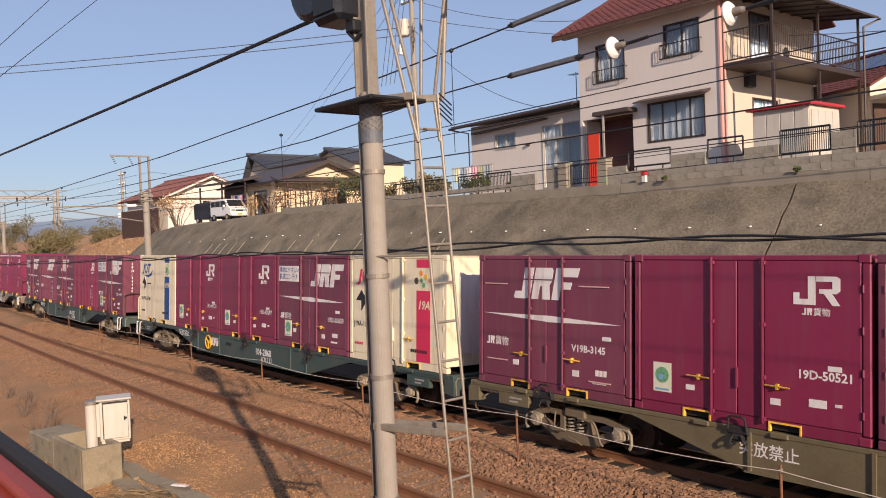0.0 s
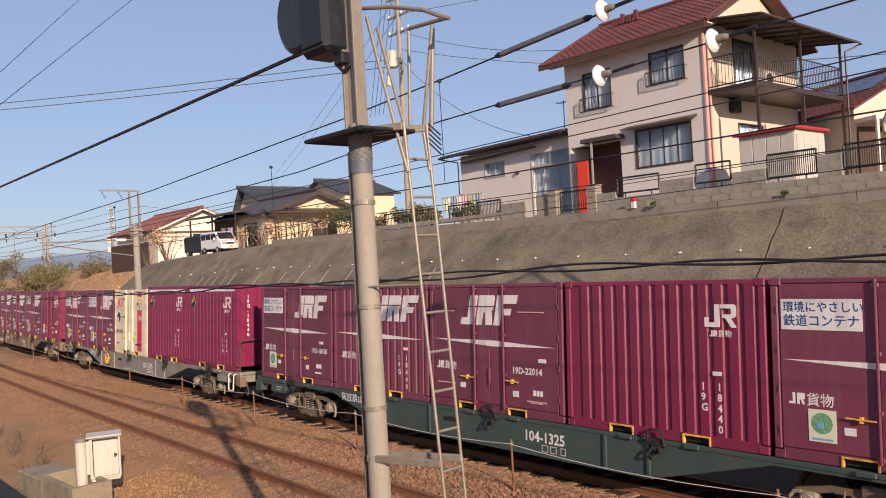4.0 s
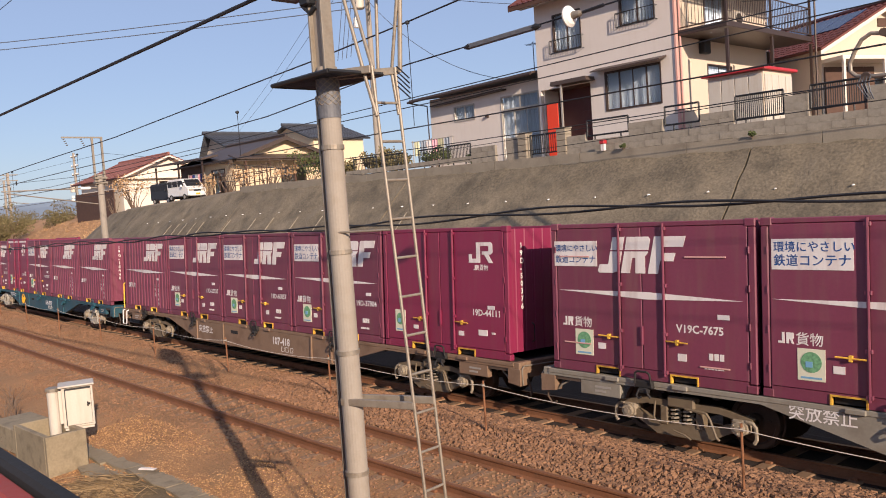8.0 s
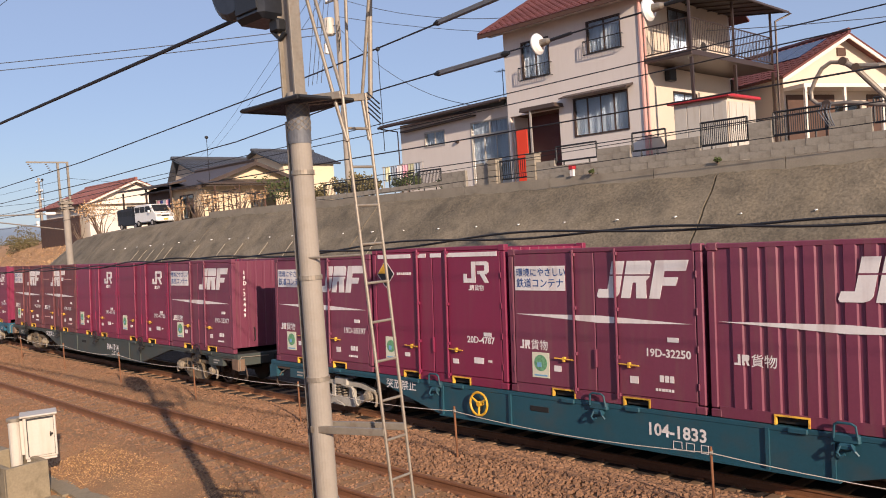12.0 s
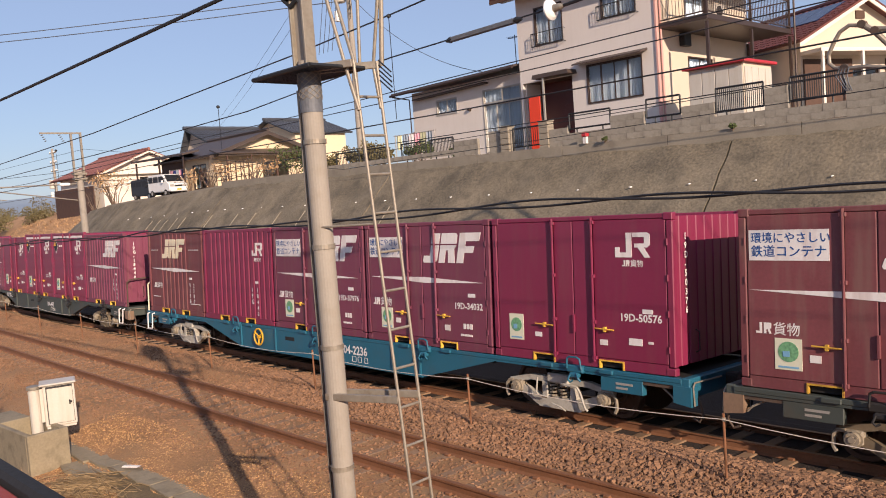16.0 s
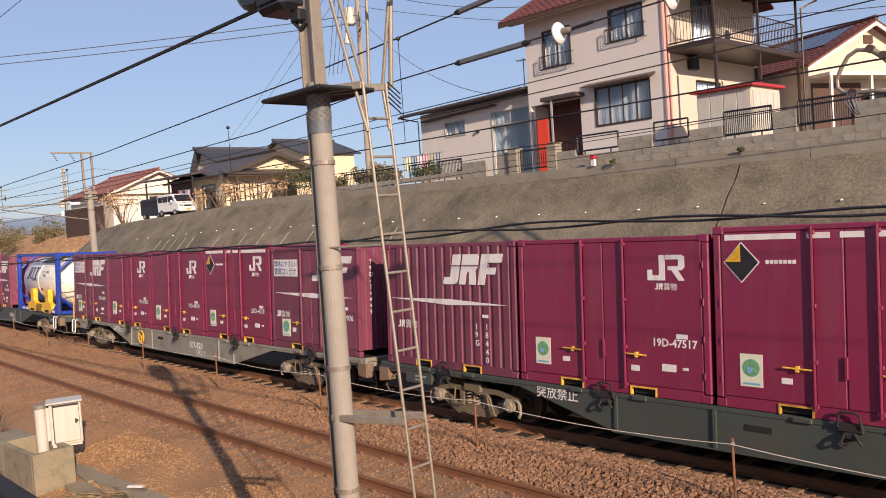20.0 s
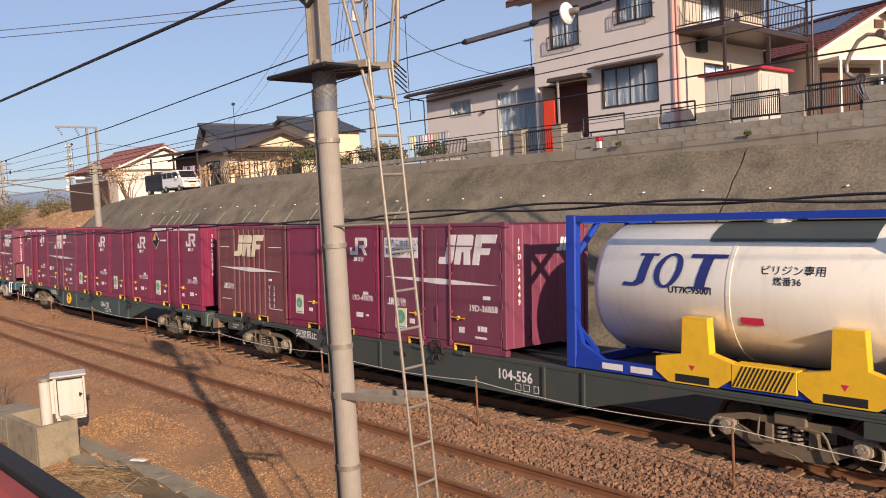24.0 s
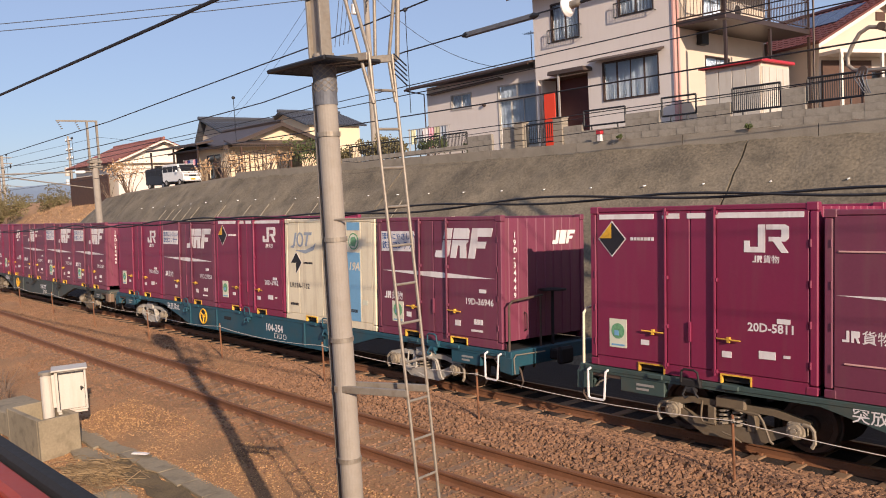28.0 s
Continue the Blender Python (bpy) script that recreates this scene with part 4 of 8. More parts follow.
    bent(bm, [(px - 0.13, py - 0.1, 6.30), (px - 0.17, py - 0.12, 6.18), (px - 0.09, py - 0.1, 6.10), (px - 0.02, py - 0.08, 6.16)], 0.028, 8)
    box(bm, px - 0.21, px - 0.03, py - 0.16, py + 0.02, 6.18, 6.32, c=0.02)
    part("cable_gland", bm, "black", head)
    # the ladder stands off the pole with its rungs square to the track
    def at(x, y, z):
        return Vector((x / 0.811, y / 0.811, 3.95 + (z - 3.95) / 0.811))

    def bar(name, pts, r, material="galv"):
        part(name, bent(bmesh.new(), [at(*q) for q in pts], r, 8), material, t)

    def stile(side, z):
        return (-5.645 + (5.11 - z) * 0.0845, 4.49, z) if side == 0 else (-5.62 + (5.11 - z) * 0.0742, 4.73, z)

    for side in (0, 1):
        bar("stile", [stile(side, -0.58), stile(side, 2.0), stile(side, 5.16)], 0.018)
    for j in range(-8, 8):
        z = 2.46 + 0.34 * j
        bar("rung", [stile(0, z), stile(1, z)], 0.015)
    # cage above the platform
    bar("cage_hoop", [(-6.06, 4.42, 6.28), (-5.72, 4.47, 6.21), (-5.29, 4.49, 6.07), (-5.10, 4.53, 5.97), (-5.12, 4.62, 5.98), (-5.36, 4.73, 6.04), (-5.79, 4.73, 6.07)], 0.024)
    bar("cage_bar", [(-6.06, 4.45, 6.21), (-5.70, 4.46, 5.04), (-5.60, 4.47, 4.72)], 0.020)
    bar("cage_bar", [(-6.03, 4.55, 6.10), (-5.67, 4.51, 5.16)], 0.020)
    bar("cage_bar", [(-5.80, 4.73, 6.07), (-5.86, 4.73, 5.18)], 0.019)
    bar("cage_bar", [(-5.47, 4.73, 6.02), (-5.66, 4.72, 5.12), (-5.60, 4.72, 4.74)], 0.019)
    bar("cage_bar", [(-5.50, 4.76, 6.00), (-5.58, 4.75, 5.11)], 0.026)
    # brackets that hold it off the pole
    for z, pts in ((2.19, ((-6.1, 4.22), (-5.40, 4.49))), (2.19, ((-6.1, 4.40), (-5.40, 4.73))), (5.13, ((-6.1, 4.24), (-5.63, 4.46))), (5.13, ((-6.1, 4.36), (-5.6, 4.76)))):
        q0, q1 = at(*pts[0], z), at(*pts[1], z)
        me = mesh_of("ladder_bracket", B(0, (q1 - q0).length, -0.02, 0.02, -0.04, 0.04, c=0.005), "galv")
        me.transform(Matrix.Translation(q0) @ (q1 - q0).to_track_quat("X", "Z").to_matrix().to_4x4())
        part("ladder_bracket", me, "galv", t)
    bar("ladder_bracket", [(-6.05, 4.24, 3.73), (-5.54, 4.49, 3.73)], 0.012)
    for k in range(5):
        bm = bmesh.new()
        rod(bm, (px + 1.08, py + 0.1, 5.34 - 0.05 * k), (px + 1.24, py + 0.12, 5.20 - 0.05 * k), 0.008, 5)
        part("anti_climb_spike", bm, "black", t)


signal_pole()


# ---------------------------------------------------------------- the red parapet beside the camera
def parapet():
    t = thing("parapet", "red coated steel parapet with a black rubber coping", "parapet", kind="structure")
    part("panel", B(-14, 8, 0.80, 0.90, -0.7, 2.80, c=0.01), "vinyl_red", t)
    part("handrail", B(-14, 8, 0.84, 0.95, 2.805, 2.865, c=0.02), "vinyl_red", t)
    part("coping", B(-14, 8, 0.952, 1.04, 2.78, 2.90, c=0.02), "rubber", t, "black rubber coping")
    part("walkway", B(-14, 8, -2.0, 0.79, 2.05, 2.25), "concrete", t)
    for x in range(-13, 8, 4):
        part("column", B(x - 0.15, x + 0.15, -1.0, -0.7, -0.8, 2.05), "concrete", t)


parapet()


# ---------------------------------------------------------------- houses
FACE_X = Matrix.Rotation(math.pi / 2, 4, "Z")        # turns a front that looks along -y so that it looks along +x


def wall_panel(parent, m, length, height, holes, material, thick=0.18, peak=None, name="wall"):
    """A wall from (0,0,0) along x, its outside at y=0, with openings cut through; peak: a gable's (x, height)."""
    bm = bmesh.new()
    xs = sorted({0.0, length, *[h[0] for h in holes], *[h[1] for h in holes]})
    zs = sorted({0.0, height, *[h[2] for h in holes], *[h[3] for h in holes]})
    for a, b in zip(xs, xs[1:]):
        run = None
        for c, d in zip(zs, zs[1:]):
            solid = not any(h[0] - 1e-6 <= a and b <= h[1] + 1e-6 and h[2] - 1e-6 <= c and d <= h[3] + 1e-6 for h in holes)
            if solid:
                run = (run[0], d) if run else (c, d)
            if (not solid or d == zs[-1]) and run:
                box(bm, a, b, 0, thick, run[0], run[1])
                run = None
    if peak:
        plate(bm, [(0, height), (length, height), (peak[0], peak[1])], 0, thick)
    bmesh.ops.remove_doubles(bm, verts=bm.verts[:], dist=0.0005)
    w = part(name, bm, material, parent)
    w.matrix_basis = m
    return w


def window(parent, m, x0, x1, z0, z1, panes=2, guard=False, hood=False, frame="alu", curtain=True):
    """A sliding window in an opening of a wall panel with the matrix m."""
    bm = bmesh.new()
    f = 0.045
    box(bm, x0, x1, -0.03, 0.10, z0, z0 + f)
    box(bm, x0, x1, -0.03, 0.10, z1 - f, z1)
    box(bm, x0, x0 + f, -0.03, 0.10, z0 + f, z1 - f)
    box(bm, x1 - f, x1, -0.03, 0.10, z0 + f, z1 - f)
    w = part("window", bm, frame, parent)
    w.matrix_basis = m
    step = (x1 - x0 - 2 * f) / panes
    for i in range(panes):
        a = x0 + f + i * step
        y = 0.03 + 0.025 * (i % 2)
        bm = bmesh.new()
        for q in ((a, a + step, y - 0.01, y + 0.012, z0 + f, z0 + f + 0.03), (a, a + step, y - 0.01, y + 0.012, z1 - f - 0.03, z1 - f), (a, a + 0.03, y - 0.01, y + 0.012, z0 + f + 0.03, z1 - f - 0.03), (a + step - 0.03, a + step, y - 0.01, y + 0.012, z0 + f + 0.03, z1 - f - 0.03)):
            box(bm, *q)
        part("sash", bm, frame, w)
        g = part("pane", B(a + 0.03, a + step - 0.03, y - 0.003, y + 0.003, z0 + f + 0.03, z1 - f - 0.03), "glass", w)
        g.visible_shadow = False
    if curtain:
        bm = bmesh.new()
        n = 26
        prev = None
        for i in range(n + 1):
            x = x0 + 0.03 + (x1 - x0 - 0.06) * i / n
            y = 0.17 + 0.014 * math.sin(i * 1.9)
            cur = (bm.verts.new((x, y, z0 + 0.02)), bm.verts.new((x, y, z1 - 0.02)))
            if prev:
                bm.faces.new((prev[0], cur[0], cur[1], prev[1]))
            prev = cur
        part("curtain", bm, "curtain", w)
    if guard:
        bm = bmesh.new()
        gz0, gz1 = z0 - 0.02, z0 + 0.5
        for z in (gz0, gz1):
            rod(bm, (x0 - 0.1, -0.16, z), (x1 + 0.1, -0.16, z), 0.018, 6)
        for x in (x0 - 0.1, x1 + 0.1):
            rod(bm, (x, -0.16, gz0), (x, -0.16, gz1), 0.018, 6)
            rod(bm, (x, -0.16, gz1), (x, 0.0, gz1), 0.014, 5)
            rod(bm, (x, -0.16, gz0), (x, 0.0, gz0), 0.014, 5)
        n = 13
        for i in range(1, n):
            x = x0 - 0.1 + (x1 - x0 + 0.2) * i / n
            part("guard_bar", rod(bmesh.new(), (x, -0.16, gz0), (x, -0.16, gz1), 0.008, 5), "black", w)
        part("window_guard", bm, "black", w, "black window guard rail")
    if hood:
        bm = bmesh.new()
        for q in ((x0 - 0.35, x1 + 0.25),):
            plate(bm, [(0, 0), (0.5, -0.12), (0.5, -0.07), (0, 0.08)], q[0], q[1])
        me = mesh_of("hood", bm, "brown_sheet")
        me.transform(Matrix(((0, 1, 0, 0), (-1, 0, 0, 0), (0, 0, 1, 0), (0, 0, 0, 1))))
        me.transform(Matrix.Translation((0, 0.0, z1 + 0.13)))
        part("hood", me, "brown_sheet", w)
    return w


def tiled_slope(parent, origin, along, down, cols, rows_, material, ribs=True, name="roof"):
    """A roof plane of overlapping tiles: origin at one ridge end, along the ridge, down the fall."""
    o, a, d = Vector(origin), Vector(along), Vector(down)
    up = a.cross(d).normalized()
    if up.z < 0:
        up = -up
    bm = bmesh.new()
    th = 0.09
    vs = [bm.verts.new(p) for p in (o - up * th, o + a - up * th, o + a + d - up * th, o + d - up * th, o, o + a, o + a + d, o + d)]
    for f in ((0, 3, 2, 1), (4, 5, 6, 7), (0, 1, 5, 4), (1, 2, 6, 5), (2, 3, 7, 6), (3, 0, 4, 7)):
        bm.faces.new([vs[i] for i in f])
    roof = part(name, bm, material, parent)
    if not ribs:
        return roof
    # the tiles: pans with a raised roll, one mesh per course, pieces told apart by colour
    ca, cd = a / cols, d / rows_
    for r in range(rows_):
        bm = bmesh.new()
        for c in range(cols):
            p = o + ca * c + cd * r + up * 0.012
            q = [p + up * 0.01, p + ca * 0.62 + up * 0.01, p + ca * 0.78 + up * 0.05, p + ca * 0.96 + up * 0.012]
            low = [v + cd * 1.06 + up * 0.03 for v in q]
            A = [bm.verts.new(v) for v in q]
            Bv = [bm.verts.new(v) for v in low]
            Cv = [bm.verts.new(v - up * 0.035) for v in low]
            for i in range(3):
                bm.faces.new((A[i], A[i + 1], Bv[i + 1], Bv[i]))
                bm.faces.new((Bv[i], Bv[i + 1], Cv[i + 1], Cv[i]))
        me = bpy.data.meshes.new("tile_course")
        bm.to_mesh(me)
        bm.free()
        me.materials.append(M[material])
        tagged(part("tile_course", me, material, roof), kind="stuff")
    return roof


def ridge_cap(parent, a, b, material, r=0.12):
    bm = bmesh.new()
    a, b = Vector(a), Vector(b)
    n = max(2, int((b - a).length / 0.6))
    bent(bm, [a.lerp(b, i / n) + Vector((0, 0, 0.012 * (i % 2))) for i in range(n + 1)], r, 8)
    return part("ridge", bm, material, parent)


def main_house():
    h = thing("house", "two-storey mauve rendered house with red tiled roof", "house")
    X0, X1, Y0, Y1, G, E = -22.75, -16.15, 27.0, 34.3, 5.0, 12.25
    front = pose(X0, Y0, G)
    holes = [(0.95, 2.40, 4.72, 6.28), (4.25, 5.80, 5.15, 6.42), (3.42, 5.95, 2.02, 3.55), (0.12, 2.7, 0.2, 3.3)]
    wall_panel(h, front, X1 - X0, E - G, holes, "mortar")
    window(h, front, *holes[0], guard=True)
    window(h, front, *holes[1], guard=True)
    window(h, front, *holes[2], panes=4, hood=True)
    side = pose(X1, Y0 + 0.181, G) @ FACE_X
    sh = [(1.45, 1.95, 3.85, 4.3), (1.9, 3.6, 4.7, 6.75), (2.0, 3.9, 2.35, 3.5)]
    # this side's sunlight is put into a warmer render than the front's
    wall_panel(h, side, Y1 - Y0 - 0.362, E - G, sh, "mortar_warm", peak=((Y1 - Y0) / 2 - 0.18, E - G + 1.75))
    window(h, side, *sh[1], panes=2)
    window(h, side, *sh[2], panes=2)
    part("vent_hood", B(X1, X1 + 0.25, Y0 + 1.6, Y0 + 2.1, G + 3.83, G + 4.32, c=0.03), "black", h)
    wall_panel(h, pose(X0, Y1, G) @ Matrix.Rotation(math.pi, 4, "Z") @ Matrix.Translation((-(X1 - X0), 0, 0)), X1 - X0, E - G, [], "mortar")
    wall_panel(h, pose(X0, Y1 - 0.181, G) @ Matrix.Rotation(-math.pi / 2, 4, "Z"), Y1 - Y0 - 0.362, E - G, [], "mortar", peak=((Y1 - Y0) / 2 - 0.18, E - G + 1.75))
    part("upper_floor", B(X0 + 0.2, X1 - 0.2, Y0 + 0.3, Y1 - 0.2, G + 3.3, G + 3.5), "dark_wood", h)
    part("corner_trim", B(X1 - 0.02, X1 + 0.05, Y0 - 0.05, Y0 + 0.1, G, E - 0.1), "pink_trim", h)
    part("downpipe", rod(bmesh.new(), (X1 + 0.08, Y0 + 0.2, G), (X1 + 0.08, Y0 + 0.2, E), 0.04, 8), "pink_trim", h)
    ym = (Y0 + Y1) / 2
    rz = E + 1.95
    tiled_slope(h, (X0 - 0.75, ym, rz), (X1 - X0 + 1.35, 0, 0), (0, -(ym - Y0) - 0.75, -1.95 * (ym - Y0 + 0.75) / (ym - Y0)), 26, 15, "red_tile")
    tiled_slope(h, (X0 - 0.75, ym, rz), (X1 - X0 + 1.35, 0, 0), (0, (Y1 - ym) + 0.75, -1.95 * (Y1 - ym + 0.75) / (Y1 - ym)), 26, 15, "red_tile", ribs=False)
    ridge_cap(h, (X0 - 0.8, ym, rz + 0.08), (X1 + 0.65, ym, rz + 0.08), "red_tile")
    ridge_cap(h, (X0 - 0.74, ym, rz + 0.04), (X0 - 0.74, Y0 - 0.7, E - 0.36), "red_tile", 0.09)
    ridge_cap(h, (X1 + 0.58, ym, rz + 0.04), (X1 + 0.58, Y0 - 0.7, E - 0.36), "red_tile", 0.09)
    bm = bmesh.new()
    for k in range(4):
        box(bm, X0 + 0.9 + k * 0.35, X0 + 1.05 + k * 0.35, ym - 1.2, ym - 1.05, rz - 0.5, rz - 0.2 + 0.12 * (k % 2))
    part("roof_ornaments", bm, "red_tile", h)
    part("fascia", B(X0 - 0.75, X1 + 0.6, Y0 - 0.80, Y0 - 0.755, E - 0.56, E - 0.40), "dark_wood", h)
    part("soffit", B(X0 - 0.7, X1 + 0.55, Y0 - 0.73, Y0 - 0.01, E - 0.42, E - 0.38), "mortar", h)
    # porch with orange-red door leaf
    p = part("porch_recess", B(X0 + 0.13, X0 + 2.69, Y0 + 1.1, Y0 + 1.2, G + 0.2, G + 3.3), "maroon", h)
    part("porch_floor", B(X0 + 0.13, X0 + 2.69, Y0 + 0.19, Y0 + 1.09, G, G + 0.2), "concrete", h)
    part("porch_panel", B(X0 + 0.42, X0 + 1.02, Y0 - 0.05, Y0 - 0.01, G + 0.3, G + 2.72, c=0.01), "door_red", h, "bright orange-red porch panel")
    d = part("front_door", B(X0 + 1.5, X0 + 2.45, Y0 + 1.03, Y0 + 1.095, G + 0.22, G + 2.3, c=0.01), "maroon", h)
    part("handle", B(X0 + 1.58, X0 + 1.62, Y0 + 0.97, Y0 + 1.03, G + 1.1, G + 1.4), "alu_pale", d)
    bm = bmesh.new()
    plate(bm, [(0.9, 0.0), (2.75, 0.0), (2.7, 0.16), (0.95, 0.16)], -0.6, 0.0)
    o = part("porch_roof", bm, "brown_sheet", h)
    o.matrix_basis = pose(X0 + 0.2, Y0, G + 3.32)
    for x in (X0 + 1.62,):
        part("porch_post", B(x - 0.035, x + 0.035, Y0 - 0.55, Y0 - 0.48, G, G + 3.32), "alu_pale", h)
    # balcony on posts along the lit side
    bx0, bx1, by0, by1, bz = X1 + 0.02, -14.2, 27.15, 34.1, 9.56
    b = part("balcony_floor", B(bx0, bx1, by0, by1, bz - 0.2, bz, c=0.01), "alu", h, "dark brown steel balcony deck")
    for i, (x, y) in enumerate(((bx1 - 0.05, by0 + 0.05), (bx1 - 0.05, 30.6), (bx1 - 0.05, by1 - 0.05), (bx0 + 0.1, by1 - 0.05))):
        part("balcony_post", B(x - 0.05, x + 0.05, y - 0.05, y + 0.05, G, bz - 0.28), "alu", h)
        if i < 3:
            part("roof_post", B(x - 0.04, x + 0.04, y - 0.04, y + 0.04, bz, bz + 2.15), "alu", h)
    def rails(a, c):
        a, c = Vector(a), Vector(c)
        for z in (0.08, 1.12):
            part("balcony_rail", rod(bmesh.new(), a + Vector((0, 0, z)), c + Vector((0, 0, z)), 0.026, 6), "alu", b)
        n = int((c - a).length / 0.13)
        for i in range(1, n):
            q = a.lerp(c, i / n)
            part("baluster", rod(bmesh.new(), q + Vector((0, 0, 0.08)), q + Vector((0, 0, 1.12)), 0.011, 5), "alu", b)
    rails((bx0 + 0.05, by0 + 0.03, bz), (bx1 - 0.03, by0 + 0.03, bz))
    rails((bx1 - 0.03, by0 + 0.03, bz), (bx1 - 0.03, by1 - 0.03, bz))
    rails((bx1 - 0.03, by1 - 0.03, bz), (bx0 + 0.05, by1 - 0.03, bz))
    bm = bmesh.new()
    vs = [bm.verts.new(p) for p in ((bx0, by0 - 0.4, bz + 2.5), (bx1 + 0.5, by0 - 0.4, bz + 2.15), (bx1 + 0.5, by1 + 0.6, bz + 2.15), (bx0, by1 + 0.6, bz + 2.5))]
    bm.faces.new(vs)
    e = bmesh.ops.extrude_face_region(bm, geom=bm.faces[:])
    bmesh.ops.translate(bm, vec=(0, 0, 0.05), verts=[v for v in e["geom"] if isinstance(v, bmesh.types.BMVert)])
    part("balcony_roof", bm, "brown_sheet", h, "corrugated brown balcony canopy")
    for k in range(9):
        y = by0 - 0.3 + k * 0.92
        part("rafter", rod(bmesh.new(), (bx0, y, bz + 2.46), (bx1 + 0.45, y, bz + 2.11), 0.03, 6), "alu", h)
    bm = bmesh.new()
    bent(bm, [(bx1 + 0.55, by0 - 0.4, bz + 2.1), (bx1 + 0.55, by1 + 0.6, bz + 2.1), (bx1 + 0.1, by1 + 0.1, bz + 1.8), (bx1 + 0.08, by1 + 0.1, G)], 0.045, 8)
    part("gutter", bm, "alu", h)
    # outdoor unit of the air conditioner on the balcony
    ac = thing("air_conditioner", "cream outdoor air-conditioning unit on the balcony", "air conditioner", pose(bx1 - 0.7, 29.2, bz + 0.004))
    part("casing", B(-0.15, 0.15, -0.4, 0.4, 0.05, 0.6, c=0.02), "cabinet", ac)
    part("fan_grille", turned(bmesh.new(), (0.15, -0.08, 0.32), (1, 0, 0), [(0, 0.22), (0.02, 0.22)], 18), "grime_dark", ac)
    for y in (-0.3, 0.3):
        part("foot", B(-0.15, 0.15, y - 0.03, y + 0.03, 0.0, 0.05), "galv", ac)
    # garden shed with a red roof edge under the balcony
    s = thing("garden_shed", "cream panelled garden shed with a red roof edge", "shed", pose(0, 0, 0))
    part("body", B(-13.95, -12.05, 25.2, 27.2, 5.0, 7.38, c=0.01), "mortar_warm", s)
    for k in range(4):
        part("panel", B(-13.92 + k * 0.468, -13.48 + k * 0.468, 25.16, 25.198, 5.15, 7.28, c=0.006), "cabinet", s)
    for k in range(4):
        part("panel", B(-12.048, -12.01, 25.25 + k * 0.48, 25.69 + k * 0.48, 5.15, 7.25, c=0.006), "cabinet", s)
    part("roof", B(-14.1, -11.9, 25.0, 27.35, 7.385, 7.48, c=0.015), "red_trim", s)
    # aerial and low annex wall
    return h


main_house()


def low_house():
    h = thing("house", "single-storey grey rendered house with a dark sheet roof", "house")
    X0, X1, Y0, Y1, G = -30.2, -22.95, 27.5, 34.0, 5.0
    front = pose(X0, Y0, G)
    holes = [(1.7, 3.1, 2.65, 3.4), (4.77, 7.02, 0.6, 3.45)]
    wall_panel(h, front, X1 - X0, 3.95, holes, "mortar")
    window(h, front, *holes[0], frame="alu_pale", curtain=True)
    window(h, front, 4.77, 7.02, 2.8, 3.45, panes=2, frame="alu_pale")
    window(h, front, 4.77, 7.02, 0.6, 2.79, panes=3, frame="alu_pale")
    wall_panel(h, pose(X1, Y0 + 0.19, G) @ FACE_X, Y1 - Y0 - 0.19, 3.95, [], "mortar")
    wall_panel(h, pose(X0, Y1, G) @ Matrix.Rotation(-math.pi / 2, 4, "Z"), Y1 - Y0 - 0.19, 3.95, [], "mortar")
    wall_panel(h, pose(X1, Y1, G) @ Matrix.Rotation(math.pi, 4, "Z"), X1 - X0, 3.95, [], "mortar")
    # the roof slab, and a thin brown strip below its front eave
    for x0, x1, y0, z0, w, d in ((X0 - 0.75, X1 + 0.02, Y0 - 0.7, 8.93, 0.09, 1.0), (X0 + 0.35, X1 - 2.1, Y0 - 0.35, 8.55, 0.06, 0.0)):
        bm = bmesh.new()
        depth = Y1 + 0.3 - y0 if d else 0.346
        vs = [bm.verts.new(q) for q in ((x0, y0, z0), (x1, y0, z0 + 0.16), (x1, y0 + depth, z0 + 0.16 + d), (x0, y0 + depth, z0 + d))]
        bm.faces.new(vs)
        e = bmesh.ops.extrude_face_region(bm, geom=bm.faces[:])
        bmesh.ops.translate(bm, vec=(0, 0, w), verts=[v for v in e["geom"] if isinstance(v, bmesh.types.BMVert)])
        part("roof" if d else "window_canopy", bm, "brown_sheet", h)
    bm = bmesh.new()
    bent(bm, [(X0 - 0.8, Y0 - 0.75, 8.90), (X1, Y0 - 0.75, 9.06)], 0.06, 8)
    part("gutter", bm, "alu", h)
    bm = bmesh.new()
    bent(bm, [(X0 - 0.7, Y0 - 0.7, 8.86), (X0 - 0.08, Y0 - 0.12, 8.66), (X0 - 0.08, Y0 - 0.1, G)], 0.035, 8)
    part("downpipe", bm, "alu", h)
    part("wall_lamp", turned(bmesh.new(), (X0 + 3.9, Y0, G + 2.7), (0, -1, 0), [(0, 0.09), (0.12, 0.07)], 10), "alu", h)
    # aerial on the roof
    a = thing("television_aerial", "thin metal television aerial on the roof", "aerial")
    bm = bmesh.new()
    rod(bm, (-24.6, 29.0, 9.2), (-24.6, 29.0, 10.9), 0.02, 6)
    for k in range(5):
        rod(bm, (-24.9 + k * 0.12, 28.75, 10.8), (-24.9 + k * 0.12, 29.25, 10.8), 0.008, 5)
    rod(bm, (-25.0, 29.0, 10.8), (-24.2, 29.0, 10.8), 0.012, 5)
    part("mast", bm, "wire_grey", a)


low_house()


